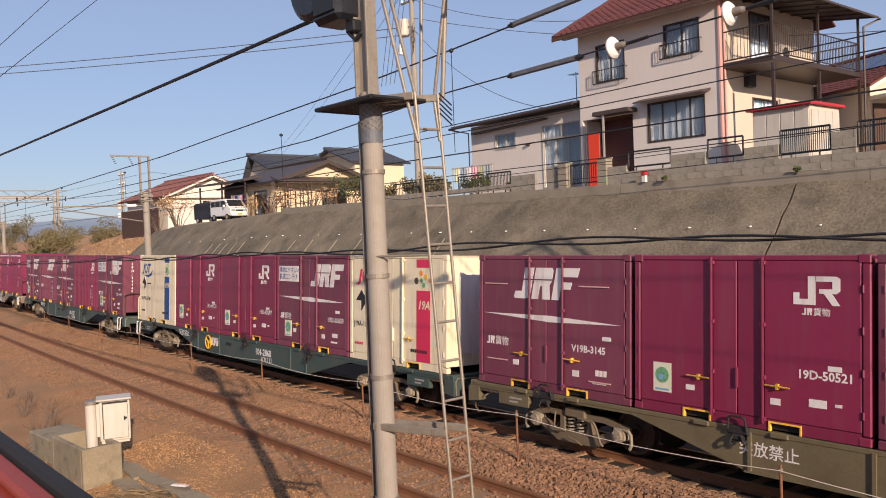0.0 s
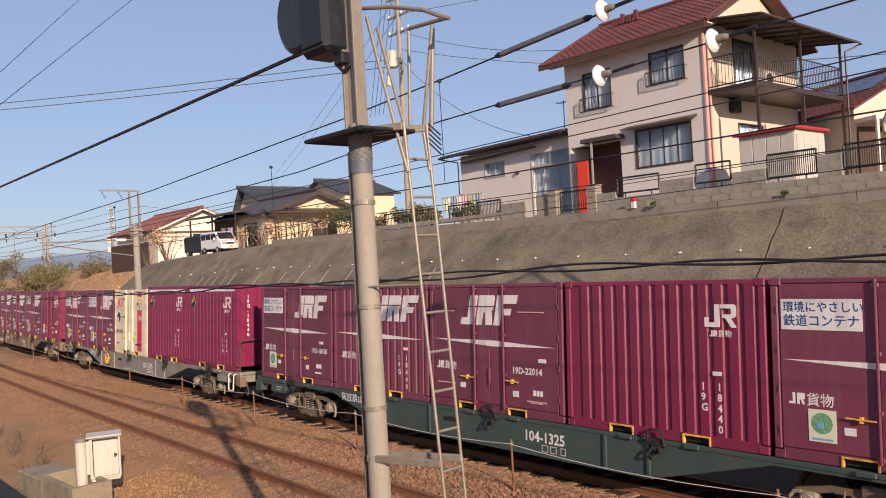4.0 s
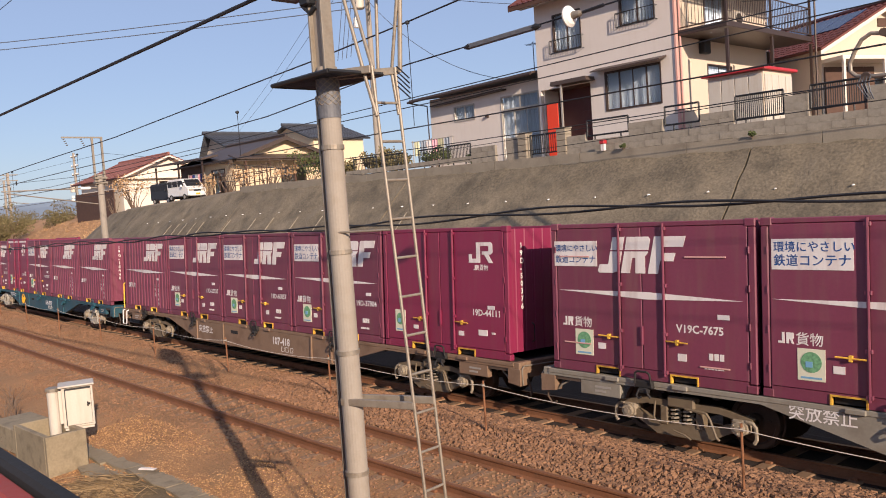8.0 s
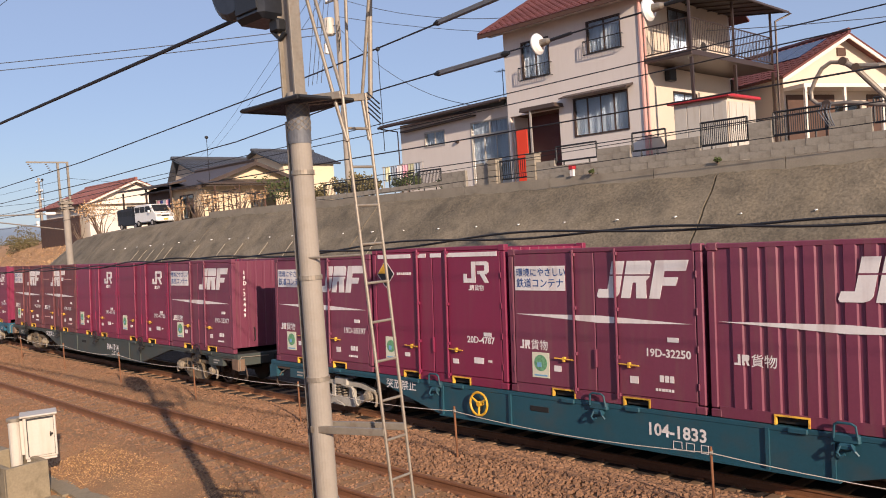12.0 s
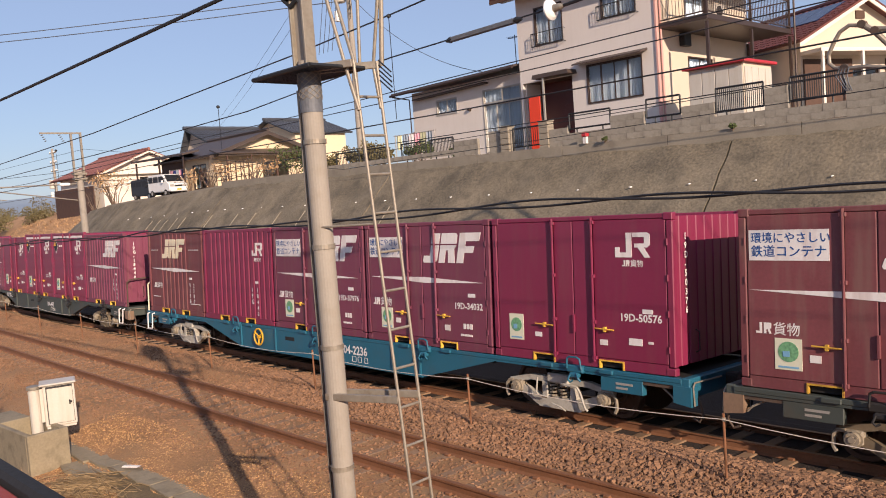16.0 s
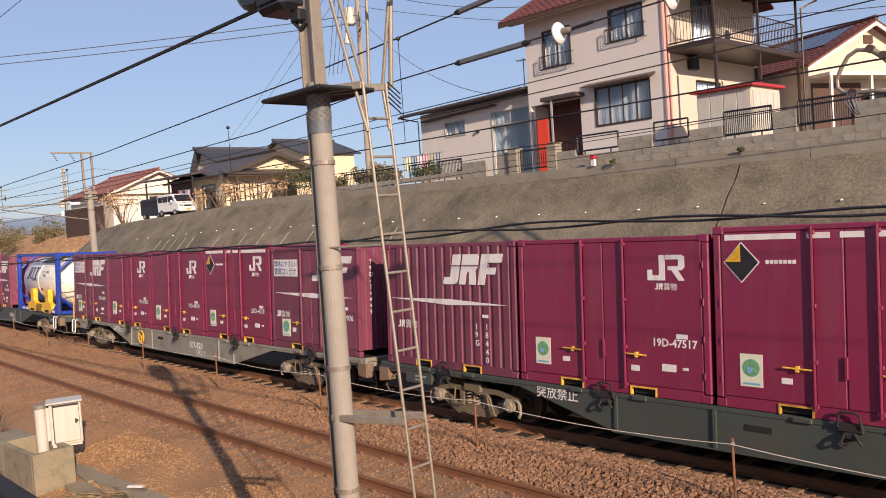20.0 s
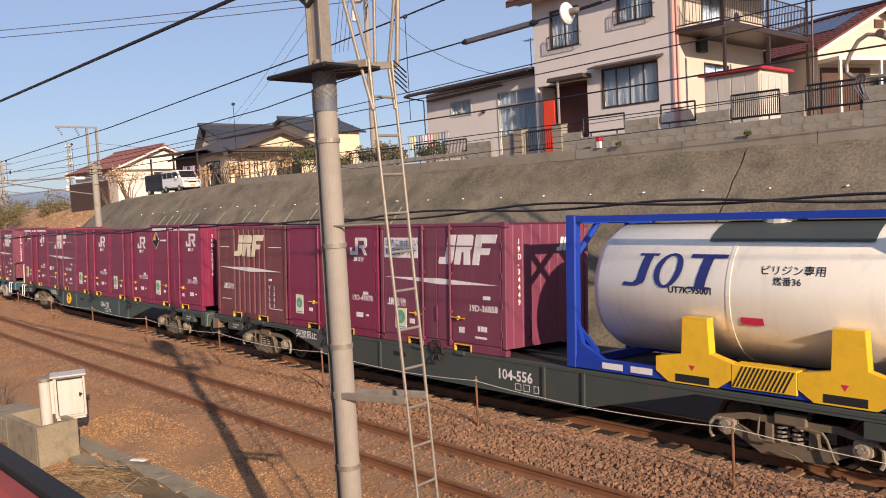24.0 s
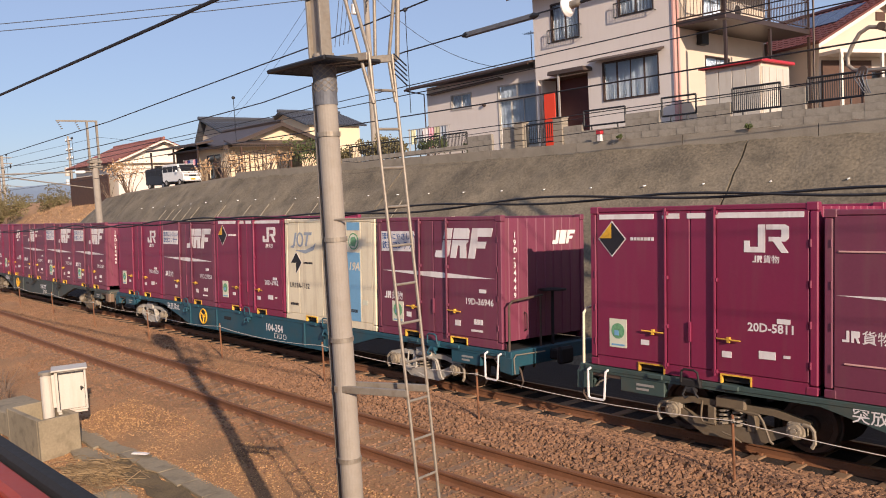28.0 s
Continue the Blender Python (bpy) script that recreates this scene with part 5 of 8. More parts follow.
def gable_house(label, X0, X1, Y0, Y1, G, E, R, wall_mat, roof_mat, cols, rows_, over=0.6, holes=(), front_holes=(), tiles=True, back=True):
    """A house whose ridge runs along x, with its gable towards +x."""
    h = thing("house", label, "house")
    ym = (Y0 + Y1) / 2
    wall_panel(h, pose(X1, Y0 + 0.181, G) @ FACE_X, Y1 - Y0 - 0.362, E - G, list(holes), wall_mat, peak=((Y1 - Y0) / 2 - 0.18, R - G - 0.12))
    wall_panel(h, pose(X0, Y0, G), X1 - X0, E - G, list(front_holes), wall_mat)
    wall_panel(h, pose(X0, Y1 - 0.181, G) @ Matrix.Rotation(-math.pi / 2, 4, "Z"), Y1 - Y0 - 0.362, E - G, [], wall_mat, peak=((Y1 - Y0) / 2 - 0.18, R - G - 0.12))
    wall_panel(h, pose(X1, Y1, G) @ Matrix.Rotation(math.pi, 4, "Z"), X1 - X0, E - G, [], wall_mat)
    for q in holes:
        window(h, pose(X1, Y0 + 0.181, G) @ FACE_X, *q, curtain=False)
    for q in front_holes:
        window(h, pose(X0, Y0, G), *q, curtain=False)
    f = (R - E) / (ym - Y0)
    tiled_slope(h, (X0 - over, ym, R), (X1 - X0 + 2 * over, 0, 0), (0, -(ym - Y0) - over, -f * (ym - Y0 + over)), cols, rows_, roof_mat, tiles)
    tiled_slope(h, (X0 - over, ym, R), (X1 - X0 + 2 * over, 0, 0), (0, (Y1 - ym) + over, -f * (Y1 - ym + over)), cols, rows_, roof_mat, False)
    ridge_cap(h, (X0 - over, ym, R + 0.06), (X1 + over, ym, R + 0.06), roof_mat)
    for s in (-1, 1):
        bm = bmesh.new()
        e = ym + s * (ym - Y0 + over)
        z = R - f * (ym - Y0 + over)
        a, b = Vector((X1 + over - 0.05, ym, R - 0.1)), Vector((X1 + over - 0.05, e, z - 0.1))
        for t in (0,):
            vs = [bm.verts.new(p) for p in (a - Vector((0, 0, 0.16)), b - Vector((0, 0, 0.16)), b, a)]
            k = [bm.verts.new(v.co + Vector((0.05, 0, 0))) for v in vs]
            bm.faces.new(vs)
            bm.faces.new(k[::-1])
            for i in range(4):
                bm.faces.new((vs[(i + 1) % 4], vs[i], k[i], k[(i + 1) % 4]))
        part("barge_board", bm, "white_wall" if roof_mat.startswith("red") else "brown_sheet", h)
    return h


g1 = gable_house("cream house with red tiled roof and solar panels", -8.5, -0.5, -3.4, 3.4, 5.0, 9.74, 11.44, "mortar_warm", "red_tile", 26, 12, 0.5, holes=[(2.6, 4.2, 2.0, 3.4)])
g1.matrix_basis = pose(-12.5, 38.0, -0.4, 0, 0, -22.4)
for k in range(4):
    a = Vector((-5.2 + k * 1.1, -0.35, 11.265))
    d = Vector((0, -1.7, -0.85))
    bm = bmesh.new()
    up = Vector((0, -0.447, 0.894)) * 0.05
    vs = [bm.verts.new(p + up) for p in (a, a + Vector((1.06, 0, 0)), a + Vector((1.06, 0, 0)) + d, a + d)]
    bm.faces.new(vs)
    e = bmesh.ops.extrude_face_region(bm, geom=bm.faces[:])
    bmesh.ops.translate(bm, vec=up, verts=[v for v in e["geom"] if isinstance(v, bmesh.types.BMVert)])
    part("solar_panel", bm, "panel_solar", g1)
part("vent_square", B(-0.5, -0.44, -0.25, 0.25, 10.5, 10.85), "dark_wood", g1)
part("porch_beam", B(-0.49, 0.6, -3.4, 3.4, 8.95, 9.1), "white_wall", g1)
part("porch_screen", B(-0.49, -0.42, -3.3, -0.6, 5.05, 8.8), "dark_wood", g1)
part("porch_screen", B(-0.49, -0.42, 1.4, 3.3, 5.05, 8.8), "dark_wood", g1)
for y in (-3.3, -1.1, 1.1, 3.3):
    part("porch_post", B(0.5, 0.6, y - 0.06, y + 0.06, 5.0, 8.95), "white_wall", g1)

gy = gable_house("pale yellow single-storey house with a brown roof", -54.4, -47.5, 25.9, 33.4, 4.8, 7.62, 8.95, "yellow_wall", "brown_sheet", 10, 6, 0.6,
            holes=[(3.3, 5.3, 0.9, 2.1)], front_holes=[(1.2, 2.8, 0.6, 2.2), (4.0, 5.8, 0.6, 2.2)], tiles=False)
bm = bmesh.new()
vs = [bm.verts.new(q) for q in ((-47.48, 25.6, 7.72), (-46.2, 25.4, 7.42), (-46.2, 33.6, 7.42), (-47.48, 33.4, 7.72))]
bm.faces.new(vs)
e = bmesh.ops.extrude_face_region(bm, geom=bm.faces[:])
bmesh.ops.translate(bm, vec=(0, 0, 0.09), verts=[v for v in e["geom"] if isinstance(v, bmesh.types.BMVert)])
part("lean_to_roof", bm, "brown_sheet", gy)
for y in (26.2, 29.8, 33.2):
    part("lean_to_post", B(-46.45, -46.35, y - 0.05, y + 0.05, 4.9, 7.44), "dark_wood", gy)
part("lean_to_beam", B(-46.46, -46.34, 25.6, 33.5, 7.31, 7.40), "brown_sheet", gy)
gr = gable_house("white house with a faded red tiled roof", -82.8, -72.5, 28.6, 37.0, 3.6, 8.15, 9.93, "white_wall", "red_tile_pale", 18, 12, 0.7, holes=[(3.2, 5.4, 2.3, 3.9)], tiles=True)


# dark panel added for the shade on the front wall
part("porch_screen", B(-82.6, -73.0, 27.9, 28.0, 3.6, 6.9), "dark_wood", gr, "dark timber panel put in for shade under the eaves")
part("eave_band", B(-72.49, -72.0, 28.2, 37.2, 7.75, 7.83), "white_wall", gr)


def cross_house(label, X0, X1, Y0, Y1, G, E, R, wall_mat, roof_mat, xm):
    """A house whose ridge runs along y."""
    h = thing("house", label, "house")
    wall_panel(h, pose(X1, Y0 + 0.181, G) @ FACE_X, Y1 - Y0 - 0.362, E - G, [], wall_mat)
    wall_panel(h, pose(X0, Y0, G), X1 - X0, E - G, [], wall_mat, peak=(xm - X0, R - G - 0.15))
    wall_panel(h, pose(X0, Y1 - 0.181, G) @ Matrix.Rotation(-math.pi / 2, 4, "Z"), Y1 - Y0 - 0.362, E - G, [], wall_mat)
    wall_panel(h, pose(X1, Y1, G) @ Matrix.Rotation(math.pi, 4, "Z"), X1 - X0, E - G, [], wall_mat, peak=(X1 - xm, R - G - 0.15))
    for s in (1, -1):
        half = X1 - xm if s > 0 else xm - X0
        f = (R - E) / half
        tiled_slope(h, (xm, Y0 - 0.6, R), (0, Y1 - Y0 + 1.2, 0), (s * (half + 0.4), 0, -f * (half + 0.4)), 22, 9, roof_mat, s > 0)
    ridge_cap(h, (xm, Y0 - 0.7, R + 0.08), (xm, Y1 + 0.7, R + 0.08), roof_mat, 0.16)
    return h


cross_house("far house with dark glazed roof tiles", -61.8, -56.6, 31.4, 36.8, 4.6, 8.9, 10.5, "mortar_warm", "black_tile", -60.75)
cross_house("far yellow house with a dark tiled roof", -70.0, -62.0, 42.0, 47.6, 4.6, 10.5, 11.9, "yellow_wall", "black_tile", -66.0)
gable_house("far cream house with a small red roof", -42.0, -36.0, 38.0, 43.0, 5.0, 8.0, 9.4, "mortar_warm", "red_tile", 12, 8, 0.5, tiles=False)


def trellis(x0, x1, y, z0, z1, n):
    t = thing("trellis", "weathered timber trellis before the yellow house", "trellis")
    for i in range(n + 1):
        x = x0 + (x1 - x0) * i / n + random.uniform(-0.06, 0.06)
        part("upright", rod(bmesh.new(), (x, y, z0 - 0.02), (x + random.uniform(-0.05, 0.05), y, z1 + random.uniform(-0.3, 0.1)), 0.03, 6), "dark_wood", t)
    for z in (0.35, 0.62, 0.88):
        part("lath", rod(bmesh.new(), (x0, y - 0.04, z0 + (z1 - z0) * z), (x1, y - 0.04, z0 + (z1 - z0) * z + random.uniform(-0.08, 0.08)), 0.022, 6), "dark_wood", t)


random.seed(77)
trellis(-45.6, -43.2, 24.9, 5.15, 6.8, 4)
trellis(-42.6, -40.8, 24.6, 5.2, 6.9, 4)


def carport():
    t = thing("carport", "open carport with a dark sheet roof and washing under it", "carport")
    bm = bmesh.new()
    vs = [bm.verts.new(p) for p in ((-57.0, 24.6, 7.66), (-49.2, 24.6, 7.62), (-49.2, 25.8, 7.85), (-57.0, 28.4, 8.1))]
    bm.faces.new(vs)
    e = bmesh.ops.extrude_face_region(bm, geom=bm.faces[:])
    bmesh.ops.translate(bm, vec=(0, 0, 0.12), verts=[v for v in e["geom"] if isinstance(v, bmesh.types.BMVert)])
    part("roof", bm, "brown_sheet", t)
    for x in (-56.6, -53.0, -49.5):
        part("post", B(x - 0.05, x + 0.05, 24.75, 24.85, 4.6, 7.63), "alu", t)
    # dark panels added for the shade under the carport roof
    part("back_screen", B(-56.6, -54.6, 27.2, 27.3, 5.0, 7.8), "dark_wood", t)
    part("side_screen", B(-54.4, -51.4, 25.62, 25.72, 5.0, 7.45), "dark_wood", t)


carport()


def washing(x, y, z, items, drop=0.8):
    t = thing("washing_line", "pole of hanging washing beside the house", "washing", pose(x, y, z))
    w = items * 0.42
    part("pole", rod(bmesh.new(), (-0.2, 0, 1.75), (w + 0.2, 0, 1.75), 0.02, 6), "alu_pale", t)
    for k in (-0.1, w + 0.1):
        part("stand", rod(bmesh.new(), (k, 0, 0), (k, 0, 1.8), 0.025, 6), "alu_pale", t)
    for i in range(items):
        bm = bmesh.new()
        n = 6
        d = drop * random.uniform(0.7, 1.15)
        top = [bm.verts.new((i * 0.42 + 0.36 * k / n, 0.03 * math.sin(k * 2.1 + i), 1.74)) for k in range(n + 1)]
        low = [bm.verts.new((i * 0.42 + 0.36 * k / n, 0.05 * math.sin(k * 2.1 + i), 1.74 - d)) for k in range(n + 1)]
        for k in range(n):
            bm.faces.new((low[k], low[k + 1], top[k + 1], top[k]))
        e = bmesh.ops.extrude_face_region(bm, geom=bm.faces[:])
        bmesh.ops.translate(bm, vec=(0, 0.012, 0), verts=[v for v in e["geom"] if isinstance(v, bmesh.types.BMVert)])
        part("cloth", bm, ("cloth", "curtain", "white", "cloth_pink")[i % 4] if x > -40 else ("cloth_pink", "navy", "curtain")[i % 3], t)


washing(-29.4, 25.6, 5.06, 6, 0.9)
washing(-52.3, 25.2, 5.06, 5, 1.1)


def kei_van():
    """A small white box van, nose towards +x."""
    t = thing("van", "small white box van parked on the terrace", "van", pose(-50.6, 24.1, 5.11, 0, 0, 2) @ Matrix.Diagonal((0.86, 0.86, 0.76, 1)))
    bm = bmesh.new()
    plate(bm, [(-1.65, 0.35), (1.62, 0.35), (1.7, 0.55), (1.66, 0.95), (1.25, 1.12), (0.72, 1.78), (0.5, 1.84), (-1.5, 1.84), (-1.66, 1.7)], -0.72, 0.72)
    bmesh.ops.bevel(bm, geom=bm.edges[:], offset=0.05, segments=2, affect="EDGES")
    part("body", bm, "car_white", t)
    bm = bmesh.new()
    vs = [bm.verts.new(p) for p in ((1.22, -0.62, 1.17), (1.22, 0.62, 1.17), (0.80, 0.58, 1.72), (0.80, -0.58, 1.72))]
    bm.faces.new(vs)
    e = bmesh.ops.extrude_face_region(bm, geom=bm.faces[:])
    bmesh.ops.translate(bm, vec=(0.045, 0, 0.035), verts=[v for v in e["geom"] if isinstance(v, bmesh.types.BMVert)])
    part("windscreen", bm, "black", t)
    for y in (-0.735, 0.72):
        for a, b in ((0.1, 0.75), (-0.75, 0.0), (-1.5, -0.85)):
            bm = bmesh.new()
            plate(bm, [(a, 1.18), (b + (0.25 if b > 0.5 else 0), 1.18), (b, 1.66), (a, 1.66)], y, y + 0.015)
            part("side_window", bm, "black", t)
    for y in (-0.5, 0.5):
        part("headlight", B(1.6, 1.72, y - 0.16, y + 0.16, 0.72, 0.92, c=0.03), "alu_pale", t)
    part("grille", B(1.66, 1.73, -0.3, 0.3, 0.72, 0.86, c=0.01), "black", t)
    part("bumper", B(1.55, 1.76, -0.68, 0.68, 0.32, 0.58, c=0.05), "car_white", t)
    part("number_plate", B(1.762, 1.775, -0.17, 0.17, 0.42, 0.56), "yellow", t)
    for x in (-1.05, 1.05):
        for y in (-0.66, 0.66):
            w = part("wheel", turned(bmesh.new(), (x, y, 0.27), (0, 1, 0), [(-0.08, 0.22), (-0.07, 0.27), (0.07, 0.27), (0.08, 0.22)], 18), "rubber", t)
            part("rim", turned(bmesh.new(), (x, y, 0.27), (0, 1, 0), [(-0.085, 0.16), (0.085, 0.16)], 14), "alu_pale", w)
    for y in (-0.78, 0.78):
        part("mirror", B(0.8, 0.92, min(y, y * 1.18), max(y, y * 1.18), 1.1, 1.3, c=0.02), "car_white", t)


kei_van()
dark_car = copy_thing(bpy.data.objects["van"], pose(-55.0, 24.9, 5.05, 0, 0, 6))
tagged(dark_car, "small dark van parked behind the white one", "van")
for o in dark_car.children:
    if o.name.split(".")[0] in ("body", "bumper", "mirror"):
        o.data = o.data.copy()
        o.data.materials[0] = M["signal_black"]


# ---------------------------------------------------------------- plants
def leaf_cloud(bm, centre, radius, count, size, rng, flat=0.8):
    for _ in range(count):
        v = Vector((rng.gauss(0, 1), rng.gauss(0, 1), rng.gauss(0, 1))).normalized() * radius * (rng.random() ** 0.4)
        p = Vector(centre) + Vector((v.x, v.y, v.z * flat))
        u = Vector((rng.gauss(0, 1), rng.gauss(0, 1), rng.gauss(0, 1))).normalized()
        w = u.orthogonal().normalized()
        s = size * rng.uniform(0.6, 1.3)
        q = [bm.verts.new(p + u * s), bm.verts.new(p + w * s * 0.5), bm.verts.new(p - u * s), bm.verts.new(p - w * s * 0.5)]
        bm.faces.new(q)


def shrub(x, y, z, r, label, seed, leafy=True, material="leaf", count=260):
    rng = random.Random(seed)
    t = thing("shrub", label, "shrub", pose(x, y, z))
    bm = bmesh.new()
    tips = []
    for k in range(9):
        a = rng.uniform(0, 6.28)
        tip = Vector((math.cos(a) * r * rng.uniform(0.4, 0.9), math.sin(a) * r * rng.uniform(0.4, 0.9), r * rng.uniform(0.9, 1.7)))
        midp = tip * 0.5 + Vector((rng.uniform(-.1, .1), rng.uniform(-.1, .1), 0.12 * r))
        rod(bm, (0, 0, -0.02), midp, 0.03 * r + 0.01, 5, 0.02 * r)
        rod(bm, midp, tip, 0.02 * r, 5, 0.006)
        for j in range(3):
            e = tip + Vector((rng.uniform(-.4, .4), rng.uniform(-.4, .4), rng.uniform(-.1, .5))) * r
            rod(bm, midp.lerp(tip, rng.uniform(0.3, 0.9)), e, 0.01 * r, 4, 0.004)
            tips.append(e)
        tips.append(tip)
    tagged(part("stem_frame", bm, "twig", t), kind="stuff")
    if leafy:
        bm = bmesh.new()
        for p in tips:
            leaf_cloud(bm, p, r * 0.38, count // len(tips), 0.05 + 0.03 * r, rng)
        tagged(part("foliage", bm, material, t), kind="stuff")
    return t


shrub(-26.9, 24.6, 5.06, 0.62, "round green garden shrub behind the wall", 1, count=600)
shrub(-24.0, 24.2, 5.06, 0.35, "small green garden shrub behind the wall", 2, count=300)
shrub(-36.5, 24.5, 5.06, 0.9, "olive-green garden shrub behind the railing", 3, count=600)
for i in range(7):
    shrub(-46.5 + i * 1.55, 23.6 + 0.4 * math.sin(i * 2.0), 5.06, 0.75 + 0.15 * (i % 3), "half-bare brown garden shrub on the terrace edge", 20 + i, leafy=i % 3 == 0, material="straw", count=160)
shrub(-60.8, 24.6, 4.78, 1.35, "half-bare brown shrub beside the slope", 40, material="straw", count=420)
shrub(-66.5, 27.2, 4.4, 1.5, "bare brown shrub before the red-roofed house", 42, leafy=False)
shrub(-64.5, 24.6, 4.4, 0.9, "half-bare shrub beside the slope", 41, leafy=False)
for i, (x, y, r) in enumerate(((-32.2, 25.4, 0.6), (-31.2, 25.7, 0.7), (-34.8, 25.6, 0.55), (-30.3, 25.3, 0.5))):
    shrub(x, y, 5.2, r, "dense olive-brown garden shrub behind the railing", 80 + i, material="leaf_far", count=1100)
shrub(-10.9, 21.98, 5.12, 0.08, "tuft of weeds on the kerb", 50, count=120)
shrub(-15.2, 21.98, 5.2, 0.07, "tuft of weeds on the kerb", 51, count=120)
shrub(-15.6, 3.2, -0.56, 0.5, "dry bare weeds beside the trough", 52, leafy=False)
shrub(-17.5, 3.6, -0.56, 0.45, "dry bare weeds beside the trough", 53, leafy=False)
# weeds added where the ground is dark mostly from shadow
for i, (x, y) in enumerate(((-20.8, 5.2), (-22.0, 5.5), (-23.2, 5.1), (-24.6, 5.6), (-26.2, 5.4), (-19.6, 4.6))):
    shrub(x, y, -0.5, 0.3 + 0.06 * (i % 3), "dry brown weeds also standing in for trackside shadow", 60 + i, leafy=False)


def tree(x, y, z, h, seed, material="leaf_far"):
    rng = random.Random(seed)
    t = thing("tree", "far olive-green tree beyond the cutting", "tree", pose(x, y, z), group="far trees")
    bm = bmesh.new()
    rod(bm, (0, 0, -0.3), (0.1, 0, h * 0.55), 0.16, 8, 0.08)
    tips = []
    for k in range(7):
        a = k * 0.9 + rng.uniform(-.3, .3)
        b = Vector((0.05, 0, h * rng.uniform(0.25, 0.55)))
        e = b + Vector((math.cos(a), math.sin(a), rng.uniform(0.5, 1.2))) * h * 0.26
        rod(bm, b, e, 0.06, 6, 0.02)
        tips += [e, b.lerp(e, 0.6)]
    tips.append(Vector((0.1, 0, h * 0.85)))
    part("trunk", bm, "twig", t)
    bm = bmesh.new()
    for p in tips:
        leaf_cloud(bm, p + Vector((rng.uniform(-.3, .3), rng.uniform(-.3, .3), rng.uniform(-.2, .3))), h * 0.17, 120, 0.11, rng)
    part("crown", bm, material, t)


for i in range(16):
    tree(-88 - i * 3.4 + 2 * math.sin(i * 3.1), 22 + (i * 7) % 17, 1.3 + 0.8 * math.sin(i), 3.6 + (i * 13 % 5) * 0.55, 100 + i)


def dry_bank():
    """Dry grass on the earth bank past the slope's end."""
    rng = random.Random(9)
    bm = bmesh.new()
    for _ in range(5200):
        x = rng.uniform(-95, -66)
        y = rng.uniform(17.5, 25) + curve_y(x)
        z = ground_z(x, y)
        hgt = rng.uniform(0.08, 0.26)
        a = rng.uniform(0, 6.28)
        w = Vector((math.cos(a), math.sin(a), 0)) * 0.035
        lean = Vector((rng.gauss(0, 0.2), rng.gauss(0, 0.2), hgt))
        p = Vector((x, y, z - 0.05))
        bm.faces.new([bm.verts.new(q) for q in (p - w, p + w, p + lean)])
    me = mesh_of("dry_grass", bm, "straw")
    tagged(new("dry_grass", me), "dry golden grass on the earth bank", "grass", kind="stuff")
    rng = random.Random(19)
    bm = bmesh.new()
    for _ in range(2600):
        x = rng.uniform(-19, -6.5)
        y = rng.uniform(2.2, 4.6)
        if -15.6 < x < -13.8 and y > 3.4:
            continue
        z = ground_z(x, y)
        hgt = rng.uniform(0.04, 0.16)
        a = rng.uniform(0, 6.28)
        w = Vector((math.cos(a), math.sin(a), 0)) * 0.006
        lean = Vector((rng.gauss(0, 0.08), rng.gauss(0, 0.08), hgt))
        p = Vector((x, y, z - 0.02))
        bm.faces.new([bm.verts.new(q) for q in (p - w, p + w, p + lean)])
    tagged(new("trackside_weeds", mesh_of("trackside_weeds", bm, "straw")), "sparse dry weeds on the trackside", "grass", kind="stuff")


dry_bank()


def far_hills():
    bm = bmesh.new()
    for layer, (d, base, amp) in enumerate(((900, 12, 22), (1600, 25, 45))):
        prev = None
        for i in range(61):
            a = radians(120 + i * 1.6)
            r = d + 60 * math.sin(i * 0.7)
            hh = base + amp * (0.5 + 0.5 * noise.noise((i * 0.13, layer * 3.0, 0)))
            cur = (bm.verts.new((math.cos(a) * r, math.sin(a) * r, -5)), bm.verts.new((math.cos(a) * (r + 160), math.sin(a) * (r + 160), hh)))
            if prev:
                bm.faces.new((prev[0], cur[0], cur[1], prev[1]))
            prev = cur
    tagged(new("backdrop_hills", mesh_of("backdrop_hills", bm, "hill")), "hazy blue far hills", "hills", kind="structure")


far_hills()


# ---------------------------------------------------------------- overhead line and wires
def wire(name, label, pts, r, material="wire", n=6):
    bm = bent(bmesh.new(), [Vector(p) for p in pts], r, n)
    return tagged(part(name, bm, material), label, "wire")


def sag(a, b, drop, n=14):
    a, b = Vector(a), Vector(b)
    return [a.lerp(b, i / n) - Vector((0, 0, 4 * drop * (i / n) * (1 - i / n))) for i in range(n + 1)]


def cy(x, y):
    return y + curve_y(x)


def along(y, stations, n=6):
    """Points of a wire over the stations (x, z), following the bend of the line."""
    out = []
    for (x0, z0), (x1, z1) in zip(stations, stations[1:]):
        for i in range(n):
            f = i / n
            x = x0 + (x1 - x0) * f
            out.append((x, cy(x, y), z0 + (z1 - z0) * f))
    x, z = stations[-1]
    out.append((x, cy(x, y), z))
    return out


wire("thick_cable", "thick black cable beside the signal", [(-48.7, 4.05, 5.98), (-32.4, 4.05, 5.9), (-18.1, 4.05, 5.89), (-12.2, 4.05, 5.91), (-6.6, 4.14, 5.98), (-6.12, 4.3, 6.0)], 0.02)
wire("catenary_wire", "upper messenger wire of the near track", along(8.0, [(-110, 6.2), (-46, 5.75), (-21, 6.13), (-11.8, 6.47), (-9.2, 6.61), (-6.2, 6.8), (6, 7.6)]), 0.012)
wire("catenary_wire", "lower messenger wire of the near track", along(8.0, [(-110, 6.1), (-46, 5.45), (-20.9, 5.58), (-13.4, 5.73), (-9.25, 6.0), (-4.65, 6.11), (6, 6.4)]), 0.010)
wire("contact_wire", "contact wire of the near track", along(8.0, [(-110, 5.1), (-46, 5.1), (-8, 5.06), (8, 5.12)]), 0.009)
